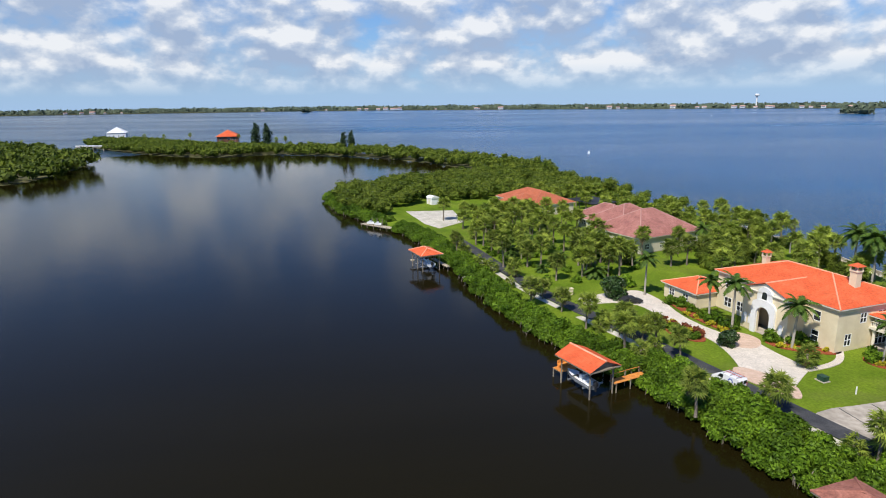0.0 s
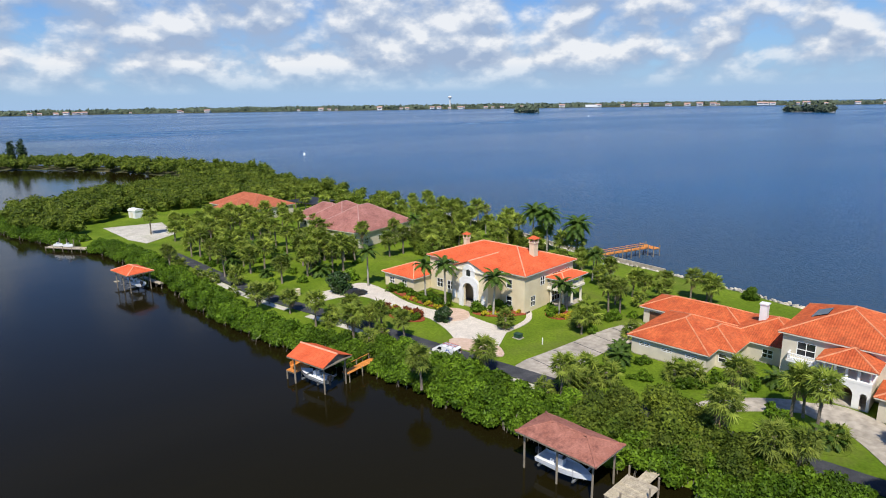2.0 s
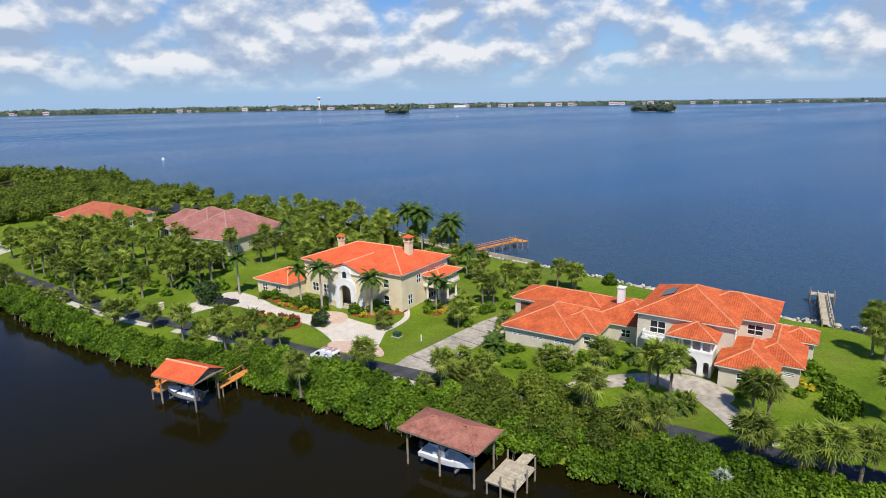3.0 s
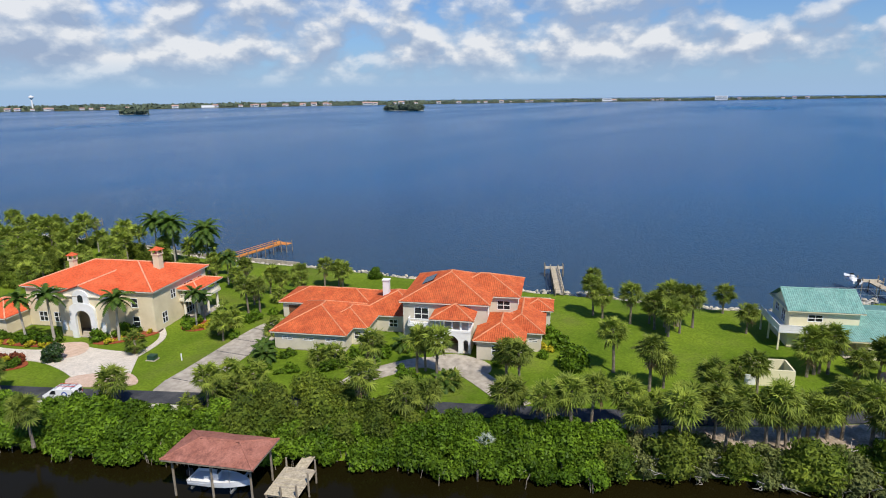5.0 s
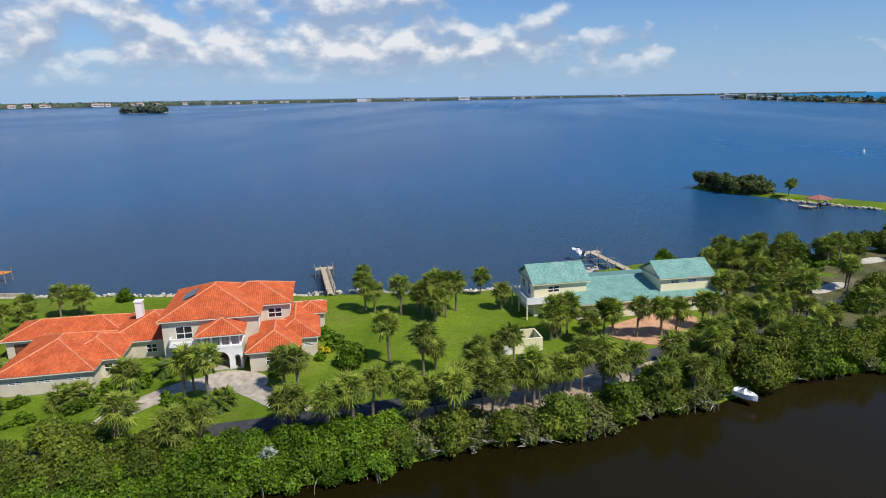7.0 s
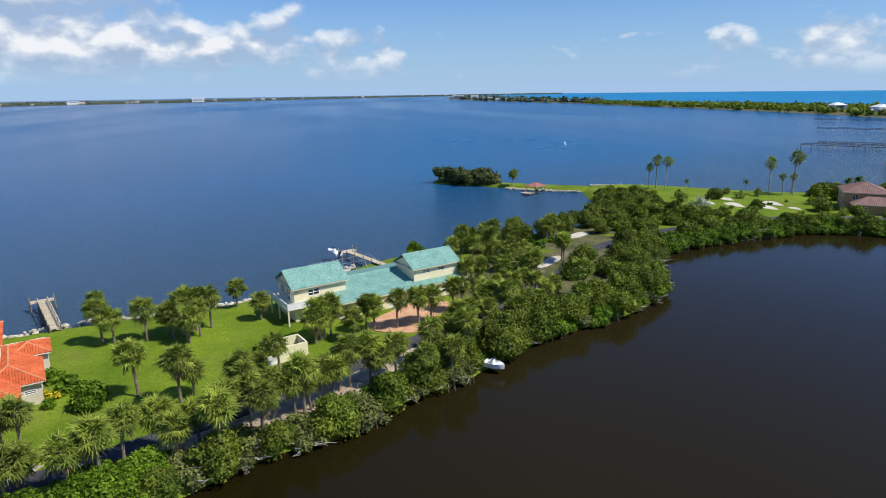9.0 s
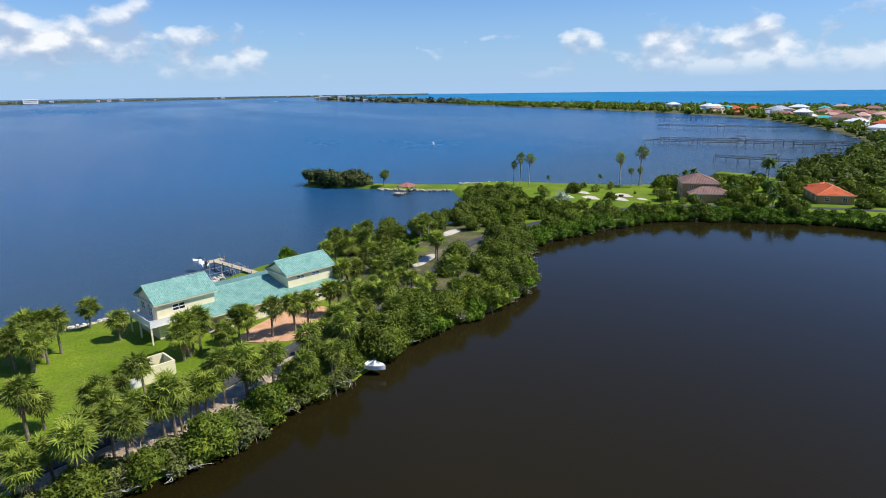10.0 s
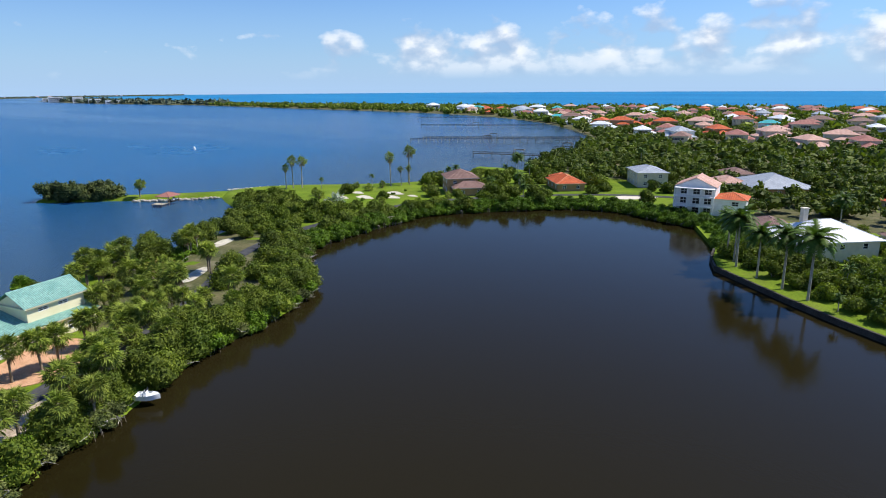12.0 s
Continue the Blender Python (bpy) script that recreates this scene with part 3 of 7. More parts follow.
def arch_wall(parent, x0, x1, y, z0, z1, arches, material, thick=0.35, name="arched_wall"):
    """A wall along x with round-headed openings that reach the floor: (centre, width, height of the crown)."""
    line = [(x0, z0)]
    for c, w, crown in arches:
        r = w / 2
        line.append((c - r, z0))
        line += [(c - r * math.cos(a), crown - r + r * math.sin(a)) for a in np.linspace(0, math.pi, 13)]
        line.append((c + r, z0))
    line += [(x1, z0), (x1, z1), (x0, z1)]
    b = Build()
    b.prism(line, 0, thick)
    b.moved(Matrix(((1, 0, 0, 0), (0, 0, 1, y), (0, 1, 0, 0), (0, 0, 0, 1))))
    b.f = [f[::-1] for f in b.f]
    return part(name, b, material, parent)


def floor_plate(parent, x0, y0, x1, y1, z=0.0, name="floor_slab"):
    return part(name, Build().box(x0, y0, z - 0.35, x1, y1, z + 0.12), M_CONCRETE, parent)


def chimney(parent, x, y, z0, z1, w, material, cap=None, tile=None):
    b = Build().box(x - w / 2, y - w / 2, z0, x + w / 2, y + w / 2, z1)
    b.box(x - w * 0.62, y - w * 0.62, z1, x + w * 0.62, y + w * 0.62, z1 + 0.18)
    c = part("chimney", b, material, parent)
    if tile:
        for sx in (-1, 1):
            for sy in (-1, 1):
                part("post", Build().box(x + sx * w * 0.5 - 0.1, y + sy * w * 0.5 - 0.1, z1 + 0.18, x + sx * w * 0.5 + 0.1, y + sy * w * 0.5 + 0.1, z1 + 0.95), material, c)
        t = Build()
        e = w * 0.8
        apex = (x, y, z1 + 1.55)
        ring = [(x - e, y - e, z1 + 0.95), (x + e, y - e, z1 + 0.95), (x + e, y + e, z1 + 0.95), (x - e, y + e, z1 + 0.95)]
        for p, q in zip(ring, ring[1:] + ring[:1]):
            t.face(p, q, apex)
        t.face(*ring[::-1])
        part("cap_roof", t, tile, c)
    return c


def balustrade(parent, a, b, z, height=0.95, step=0.28, material=M_WHITE):
    """A rail with turned balusters from a to b."""
    d = Build()
    A, B = Vector((*a, z)), Vector((*b, z))
    d.beam(A + Vector((0, 0, height)), B + Vector((0, 0, height)), 0.22, 0.12)
    d.beam(A + Vector((0, 0, 0.06)), B + Vector((0, 0, 0.06)), 0.22, 0.12)
    n = max(2, int((B - A).length / step))
    for i in range(n + 1):
        p = A.lerp(B, i / n)
        d.tube([p + Vector((0, 0, h)) for h in (0.1, 0.3, 0.55, 0.9)], [0.05, 0.085, 0.045, 0.05], 6)
    return part("balustrade", d, material, parent)


def place(x, y, turn=SHORE_TURN, z=LAND):
    return pose(x, y, z, 0, 0, turn)


# ---- houses on the peninsula ----
def house_a():
    h = thing("house", place(52, 101), "two-storey cream stucco mansion with orange tiled hip roof and arched portal", "house")
    W = "window"
    floor_plate(h, -15.5, 7.5, 10, 24), floor_plate(h, -25, 2.6, -15.6, 12), floor_plate(h, -5.4, 3.6, 4.2, 7.4)
    walls(h, -15.5, 7.5, 10, 24, 0, 7.6, M_STUCCO, [
        ("front", -13.5, -11.7, 0.9, 2.8, W), ("front", -10.4, -8.6, 0.9, 2.8, W), ("front", -13.5, -11.9, 4.6, 6.2, W), ("front", -10.2, -8.6, 4.6, 6.2, W), ("front", 5.6, 7.0, 4.4, 6.2, W), ("front", 5.6, 7.0, 0.9, 2.8, W),
        ("right", 9.5, 11.0, 0.9, 3.0, W), ("right", 12.5, 14.0, 4.5, 6.3, W), ("right", 16.5, 19.5, 0.2, 2.6, W), ("right", 16.5, 19.5, 4.0, 6.3, W), ("right", 21.2, 22.8, 4.5, 6.3, W), ("left", 12, 14, 4.6, 6.2, W), ("back", -10, -6, 0.3, 2.8, W), ("back", 0, 4, 0.3, 2.8, W)])
    walls(h, -25, 2.6, -15.62, 12, 0, 3.2, M_STUCCO, [("front", -23.5, -21.9, 0.9, 2.3, W), ("front", -19.5, -17.9, 0.9, 2.3, W), ("left", 4, 6.8, 0.1, 2.5, "door"), ("left", 7.6, 10.4, 0.1, 2.5, "door")])
    # gabled entrance block with a tall arched portal
    arch_wall(h, -5.4, 4.2, 3.6, 0, 7.6, [(-0.6, 2.7, 5.0)], M_STUCCO, 0.4)
    walls(h, -5.4, 4.0, -5.15, 7.45, 0, 7.6, M_STUCCO, [], 0.12), walls(h, 3.95, 4.0, 4.2, 7.45, 0, 7.6, M_STUCCO, [], 0.12)
    roof(h, -5.4, 3.6, 4.2, 14, 7.62, 0.36, M_TILE_A, M_CAP_A, "gable_y", 0.35, M_TRIM)
    portal = Build()
    for s in (-1, 1):
        portal.box(-0.6 + s * 1.95 - 0.5, 3.2, 0, -0.6 + s * 1.95 + 0.5, 3.6, 5.2)
    line = [(-0.6 + 2.45 * math.cos(a), 5.2 + 1.2 * math.sin(a)) for a in np.linspace(0, math.pi, 13)] + [(-0.6 - 1.45 * math.cos(a), 3.6 + 1.45 * math.sin(a)) for a in np.linspace(0, math.pi, 13)]
    ring = Build().prism(line, 0, 0.42).moved(Matrix(((1, 0, 0, 0), (0, 0, 1, 3.18), (0, 1, 0, 0), (0, 0, 0, 1))))
    portal.v += ring.v
    portal.f += [tuple(i + len(portal.v) - len(ring.v) for i in f[::-1]) for f in ring.f]
    crest = Build().prism([(-2.15, 5.3), (0.95, 5.3), (0.95, 7.3)] + [(-0.6 + 1.55 * math.cos(a), 7.3 + 1.35 * math.sin(a)) for a in np.linspace(0.15, math.pi - 0.15, 11)] + [(-2.15, 7.3)], 0, 0.3).moved(Matrix(((1, 0, 0, 0), (0, 0, 1, 3.28), (0, 1, 0, 0), (0, 0, 0, 1))))
    portal.f += [tuple(i + len(portal.v) for i in f[::-1]) for f in crest.f]
    portal.v += crest.v
    part("portal", portal, M_WHITE, h, "tall white moulded portal surround with an arched crest")
    niche = Build().prism([(-0.6 - 0.5, 6.5), (-0.6 + 0.5, 6.5)] + [(-0.6 + 0.5 * math.cos(a), 7.3 + 0.5 * math.sin(a)) for a in np.linspace(0, math.pi, 9)], 0, 0.06).moved(Matrix(((1, 0, 0, 0), (0, 0, 1, 3.24), (0, 1, 0, 0), (0, 0, 0, 1))))
    part("arched_window", niche, M_GLASS, h)
    part("door", Build().box(-1.7, 6.9, 0.1, 0.5, 7.0, 3.2), M_DARKWOOD, h, "brown wooden double door")
    for x in (-4.6, -3.4, -2.9 + 5.9):
        w = Build().prism([(x - 0.4, 1.2), (x + 0.4, 1.2)] + [(x + 0.4 * math.cos(a), 2.6 + 0.4 * math.sin(a)) for a in np.linspace(0, math.pi, 9)], 0, 0.08).moved(Matrix(((1, 0, 0, 0), (0, 0, 1, 3.5), (0, 1, 0, 0), (0, 0, 0, 1))))
        part("arched_window", w, M_WHITE, h)
    # loggia bay on the garden end
    for x, y in ((13.4, 15.4), (13.4, 18.6), (13.4, 21.8), (10.6, 15.4)):
        part("column", Build().tube([(x, y, 0.1), (x, y, 0.3), (x, y, 3.0), (x, y, 3.3)], [0.34, 0.26, 0.24, 0.34], 10), M_TRIM, h)
        part("column", Build().tube([(x, y, 3.8), (x, y, 3.9), (x, y, 5.5), (x, y, 5.7)], [0.28, 0.2, 0.18, 0.28], 10), M_TRIM, h)
    part("balcony", Build().box(10.02, 14.8, 3.3, 14, 22.4, 3.75), M_TRIM, h)
    part("floor_slab", Build().box(10.02, 14.8, -0.35, 14, 22.4, 0.1), M_CONCRETE, h)
    balustrade(h, (13.8, 15), (13.8, 22.2), 3.75, 0.9, 0.3, M_TRIM), balustrade(h, (10.2, 15), (13.7, 15), 3.75, 0.9, 0.3, M_TRIM)
    roof(h, 10.1, 15, 13.8, 22.2, 5.75, 0.36, M_TILE_A, M_CAP_A)
    roof(h, -15.5, 7.5, 10, 24, 7.62, 0.33, M_TILE_A, M_CAP_A)
    roof(h, -25, 2.6, -15.7, 12, 3.22, 0.36, M_TILE_A, M_CAP_A)
    chimney(h, 5.6, 16.2, 9.0, 11.8, 1.25, M_STUCCO, tile=M_TILE_A), chimney(h, -12.0, 15.5, 8.6, 10.3, 1.0, M_STUCCO, tile=M_TILE_A)
    return h


def house_b():
    h = thing("house", place(78, 42), "sprawling off-white villa under weathered terracotta tiled hip roofs", "house")
    W = "window"
    for r in ((-30.5, 0, -18.6, 14), (-35.5, 14.1, -18.6, 22), (-18.5, 9.8, -10.6, 22), (-10.5, 6.4, 3.4, 21.5), (2.5, 0.6, 9.4, 11), (3.5, 11.1, 12.2, 22), (-4.6, 2.5, 1.3, 6.3)):
        floor_plate(h, *r)
    walls(h, -30.5, 0, -18.6, 14, 0, 3.1, M_STUCCO_B, [("front", -29.2, -27.4, 1.7, 2.3, W), ("front", -25.6, -23.8, 1.7, 2.3, W), ("front", -21.8, -20.0, 1.7, 2.3, W), ("left", 2.0, 4.9, 0.1, 2.4, "door"), ("left", 6.0, 8.9, 0.1, 2.4, "door")])
    walls(h, -35.5, 14.1, -18.6, 22, 0, 3.1, M_STUCCO_B, [("front", -34.4, -32.2, 0.1, 2.4, "door"), ("left", 16, 18, 1, 2.3, W)])
    walls(h, -22, 3.6, -16.2, 9.7, 0, 3.1, M_STUCCO_B, [("front", -18.2, -17.0, 0.9, 2.3, W), ("right", 5, 7, 0.9, 2.3, W)])
    walls(h, -18.5, 9.8, -10.6, 22, 0, 3.1, M_STUCCO_B, [("front", -14.0, -12.4, 0.9, 2.3, W)])
    walls(h, -10.5, 6.4, 3.4, 21.5, 0, 7.0, M_STUCCO_B, [("front", -8.6, -6.2, 3.7, 6.0, W), ("front", -8.6, -6.6, 0.8, 2.4, W), ("left", 8, 9.5, 4.2, 6, W), ("right", 8.0, 9.4, 4.4, 6.0, W), ("back", -6, 0, 0.4, 2.6, W), ("back", -6, 0, 4, 6, W)])
    walls(h, 3.42, 11.1, 8, 21.5, 0, 7.0, M_STUCCO_B, [("front", 4.6, 6.8, 4.6, 6.2, W), ("right", 13, 15, 4.6, 6.2, W)])
    walls(h, 2.5, 0.6, 9.4, 10.9, 0, 3.3, M_STUCCO_B, [("front", 4.8, 6.8, 0.9, 2.5, W)])
    walls(h, 9.42, 5.0, 12.2, 14, 0, 3.3, M_STUCCO_B, [("front", 10.2, 11.6, 1.6, 2.2, W), ("right", 7, 9, 1, 2.5, W)])
    walls(h, 8.1, 14.02, 13.4, 22, 0, 3.4, M_STUCCO_B, [("right", 15.2, 16.8, 0.9, 2.5, W)])
    # entrance tower: an arch below, a loggia with columns above
    arch_wall(h, -4.6, 1.3, 2.5, 0, 3.5, [(-1.9, 2.5, 2.95), (0.55, 0.8, 2.3)], M_WHITE, 0.4)
    part("loggia_floor", Build().box(-4.6, 2.45, 3.5, 1.3, 6.35, 3.85), M_WHITE, h)
    walls(h, -4.6, 2.95, -4.3, 6.3, 0, 3.48, M_STUCCO_B, [], 0.14), walls(h, 1.0, 2.95, 1.3, 6.3, 0, 3.48, M_STUCCO_B, [], 0.14)
    for x in (-4.35, -3.0, -1.65, -0.3, 1.05):
        part("column", Build().tube([(x, 2.75, 3.85), (x, 2.75, 4.0), (x, 2.75, 5.2), (x, 2.75, 5.4)], [0.26, 0.17, 0.16, 0.27], 10), M_WHITE, h)
    part("lintel", Build().box(-4.6, 2.45, 5.4, 1.3, 3.0, 5.68), M_WHITE, h)
    # flat dark slab on the back wall stands in for the loggia's shade
    part("dark_recess", Build().box(-4.5, 6.2, 3.9, 1.2, 6.38, 5.6), M_GLASS, h)
    part("door", Build().box(-2.8, 6.2, 0.1, -1.0, 6.34, 2.6), M_DARKWOOD, h, "dark wooden front door")
    part("balcony", Build().box(-9.4, 5.0, 3.2, -5.4, 6.38, 3.5), M_WHITE, h)
    balustrade(h, (-9.3, 5.1), (-5.5, 5.1), 3.5), balustrade(h, (-9.3, 5.2), (-9.3, 6.3), 3.5)
    R = dict(tile=M_TILE_B, cap=M_CAP_B)
    roof(h, -30.5, 0, -18.6, 14, 3.15, 0.40, **R)
    roof(h, -35.5, 14.1, -18.6, 22, 3.15, 0.38, **R)
    roof(h, -24, 3.6, -16.2, 13, 3.14, 0.40, **R)
    roof(h, -19.5, 9.8, -8, 22, 3.13, 0.40, **R)
    roof(h, -10.5, 6.4, 3.4, 21.5, 7.05, 0.42, **R)
    roof(h, -4, 11.1, 8, 21.5, 7.03, 0.40, **R)
    roof(h, -4.6, 2.5, 1.3, 8.5, 5.7, 0.42, **R)
    roof(h, 2.5, 0.6, 9.4, 12, 3.35, 0.42, **R)
    roof(h, 5.5, 5.0, 12.2, 20, 3.33, 0.42, **R)
    roof(h, 9, 14.02, 13.4, 19, 3.9, 0.40, **R)
    chimney(h, -16.0, 16.0, 4.6, 7.4, 1.1, M_WHITE)
    panel = Build()
    panel.face((-8.4, 11.6, 8.40), (-6.4, 11.6, 9.24), (-6.4, 15.4, 9.24), (-8.4, 15.4, 8.40))
    panel.face((-8.4, 11.6, 8.26), (-8.4, 15.4, 8.26), (-6.4, 15.4, 9.10), (-6.4, 11.6, 9.10))
    part("solar_panel", panel, M_GLASS, h, "dark solar water panel")
    return h


def house_c():
    h = thing("house", place(108, -1), "pale yellow beach house with teal tiled roofs and white balcony", "house")
    W = "window"
    floor_plate(h, 0, -0.4, 10, 7.4), floor_plate(h, 7, -4.2, 34.5, 12.6)
    walls(h, 0, -0.4, 10, 7.4, 0, 6.2, M_STUCCO_C, [("front", 2.6, 4.8, 4.4, 5.6, W), ("left", 1.5, 3.2, 3.4, 5.6, W), ("left", 4.5, 6.2, 4.2, 5.6, W), ("front", 1.5, 3.5, 0.8, 2.4, W)])
    walls(h, 10.02, -4.2, 34.5, 12.6, 0, 3.1, M_STUCCO_C, [("front", 12, 14, 0.8, 2.3, W), ("front", 17, 19.4, 0.1, 2.4, "door"), ("front", 24, 26, 0.8, 2.3, W), ("front", 29, 31, 0.8, 2.3, W)])
    walls(h, 23.6, -2.6, 33.8, 4.4, 3.4, 6.2, M_STUCCO_C, [("front", 25.5, 27.3, 5.0, 5.7, W), ("front", 29, 30.8, 5.0, 5.7, W)])
    part("balcony", Build().box(-1.9, -1.9, 2.9, 4.6, -0.42, 3.15).box(-1.9, -0.42, 2.9, -0.02, 7.4, 3.15), M_WHITE, h)
    rail = Build()
    for a, b in (((-1.85, -1.85), (4.5, -1.85)), ((-1.85, -1.8), (-1.85, 7.3))):
        rail.beam((*a, 4.15), (*b, 4.15), 0.1, 0.08), rail.beam((*a, 3.65), (*b, 3.65), 0.05, 0.9)
    part("railing", rail, M_WHITE, h)
    for x, y in ((-1.7, -1.7), (2.0, -1.7), (-1.7, 3), (-1.7, 7)):
        part("post", Build().box(x - 0.12, y - 0.12, -0.3, x + 0.12, y + 0.12, 2.9), M_STUCCO_C, h)
    R = dict(tile=M_TILE_TEAL, cap=M_TILE_TEAL, fascia=M_STUCCO_C)
    roof(h, 0, -0.4, 10, 7.4, 6.25, 0.55, kind="gable_x", **R)
    roof(h, 7.2, -4.2, 34.5, 12.6, 3.15, 0.22, kind="gable_x", **R)
    roof(h, 23.6, -2.6, 33.8, 4.4, 6.25, 0.55, kind="gable_x", **R)
    return h


def plain_house(name, m, w, d, storey, blocks, tile, cap, wall, label, slope=0.38, eave=3.0, gap=4.5):
    """A house of several hip-roofed blocks: (x0, y0, x1, y1, storeys)."""
    h = thing(name, m, label, "house")
    for x0, y0, x1, y1, n in blocks:
        ops = []
        for k in range(n):
            for side, a, b in (("front", x0, x1), ("left", y0, y1), ("right", y0, y1), ("back", x0, x1)):
                count = max(1, int((b - a) / gap))
                for i in range(count):
                    c = a + (b - a) * (i + 0.5) / count
                    ops.append((side, c - 0.75, c + 0.75, 0.9 + k * eave, 2.3 + k * eave, "window"))
        floor_plate(h, x0, y0, x1, y1)
        walls(h, x0, y0, x1, y1, 0, n * eave, wall, ops)
        roof(h, x0, y0, x1, y1, n * eave + 0.04, slope, tile, cap, rib=0.5)
    return h


house_a(), house_b(), house_c()
plain_house("house", place(44, 190, -62) @ Matrix.Diagonal((1.12, 1.12, 1.12, 1)), 0, 0, 1, [(0, 0, 14, 16, 1), (10, -6, 26, 14, 1), (-8, 4, 6, 14, 1)], M_TILE_D, surface("faded_pink_ridge", (0.38, 0.20, 0.17), (0.48, 0.27, 0.23), 0.8), M_STUCCO_B, "low house with a faded dusty-pink tiled hip roof among palms", 0.60, 3.9)
plain_house("house", place(22, 240, -66), 0, 0, 1, [(-3, 0, 24, 17, 1), (8, -6, 22, 9, 1)], surface("brick_tile", (0.34, 0.085, 0.035), (0.46, 0.13, 0.06), 0.5, 0.75, 0.3, 10, fine=2.6), surface("brick_ridge", (0.42, 0.13, 0.07), (0.52, 0.2, 0.11), 0.8), M_STUCCO_B, "low house with a brick-orange hip roof beside woods", 0.42, 4.0)


# ---- plants ----
def leaves(b, P, N, size, rng, stretch=1.6, droop=0.0):
    """One pointed leaf or leaf spray at each point of P, facing about N."""
    k = len(P)
    N = N + rng.normal(0, 0.62, (k, 3))
    N /= np.linalg.norm(N, axis=1)[:, None]
    T = np.cross(N, rng.normal(0, 1, (k, 3)))
    T /= np.maximum(np.linalg.norm(T, axis=1), 1e-6)[:, None]
    T[:, 2] -= droop
    S = np.cross(N, T)
    s = (size * rng.uniform(0.6, 1.35, k))[:, None]
    back = P - T * s * stretch / 2
    tri = np.stack([back + S * s / 2, back - S * s / 2, P + T * s * stretch / 2], 1).reshape(-1, 3)
    n = len(b.v)
    b.v += tri.tolist()
    b.f += [(n + 3 * i, n + 3 * i + 1, n + 3 * i + 2) for i in range(k)]


def lump_cloud(rng, lumps, count, squash=0.8):
    """Points and outward directions over a union of lumps (x, y, z, radius)."""
    L = np.array(lumps)
    pick = rng.choice(len(L), count * 2, p=L[:, 3] ** 2 / (L[:, 3] ** 2).sum())
    D = rng.normal(0, 1, (count * 2, 3))
    D /= np.linalg.norm(D, axis=1)[:, None]
    r = L[pick, 3] * rng.uniform(0.74, 1.24, count * 2)
    P = L[pick, :3] + D * r[:, None] * np.array([1, 1, squash])
    near = np.min(np.linalg.norm((P[:, None, :] - L[None, :, :3]) / np.array([1, 1, squash]), axis=2) / L[None, :, 3], axis=1)
    ok = (near > 0.72) & (P[:, 2] > 0.12)
    return P[ok][:count], D[ok][:count]


def core(b, lumps, shrink=0.72, n=7):
    """A dark inner mass that stops the light between the leaves."""
    for x, y, z, r in lumps:
        r *= shrink
        base = len(b.v)
        for k in range(3):
            el = -0.8 + k * 0.85
            for i in range(n):
                a = i * 2 * math.pi / n + k * 0.4
                b.v.append((x + r * math.cos(el) * math.cos(a), y + r * math.cos(el) * math.sin(a), max(0.05, z + r * 0.8 * math.sin(el))))
        for k in range(2):
            for i in range(n):
                j = (i + 1) % n
                b.f.append((base + k * n + i, base + k * n + j, base + k * n + n + j, base + k * n + n + i))
        b.f.append(tuple(base + 2 * n + i for i in range(n)))


def bush(name, seed, radius, height, count, size, leaf, label, category="shrub", group="", limbs=5, bare=0, roots=0, lumps=8):
    rng = np.random.default_rng(seed)
    h = thing(name, pose(0, 0, 0), label, category, group)
    L = []
    for i in range(lumps):
        a, q = rng.uniform(0, 6.28), rng.uniform(0, 0.75) ** 0.7
        r = rng.uniform(0.32, 0.55) * min(radius, height * 0.75)
        L.append((math.cos(a) * q * (radius - r * 0.5), math.sin(a) * q * (radius - r * 0.5), min(height - r * 0.8, max(r * 0.55, rng.uniform(0.25, 0.95) * height * (1 - q * 0.35) - r * 0.5)), r))
    b = Build()
    core(b, L)
    P, D = lump_cloud(rng, L, count)
    leaves(b, P, D, size, rng)
    part("crown", b, leaf, h)
    t = Build()
    for i in range(limbs):
        x, y, z, r = L[i % len(L)]
        t.tube([(x * 0.12, y * 0.12, -0.3), (x * 0.5 + rng.normal(0, 0.1), y * 0.5, z * 0.5), (x, y, z)], [0.10, 0.07, 0.03], 5)
    for i in range(roots):
        a, q = rng.uniform(0, 6.28), radius * rng.uniform(0.5, 0.95)
        t.tube([(math.cos(a) * q * 0.5, math.sin(a) * q * 0.5, height * 0.35), (math.cos(a) * q * 0.85, math.sin(a) * q * 0.85, height * 0.22), (math.cos(a) * q, math.sin(a) * q, -0.9)], [0.05, 0.045, 0.03], 4)
    part("trunk", t, M_BARK, h)
    for i in range(bare):
        a, e = rng.uniform(0, 6.28), rng.uniform(0.1, 0.9)
        way = [Vector((math.cos(a) * radius * 0.45, math.sin(a) * radius * 0.45, height * 0.3))]
        for k in range(4):
            c = a + rng.normal(0, 0.5)
            way.append(way[-1] + Vector((math.cos(c) * math.cos(e), math.sin(c) * math.cos(e), math.sin(e) * rng.uniform(-0.4, 1))) * radius * 0.3)
        part("bare_branch", Build().tube(way, [0.07, 0.055, 0.04, 0.03, 0.015], 4), M_DEADWOOD, h, "bleached bare branch")
    return h


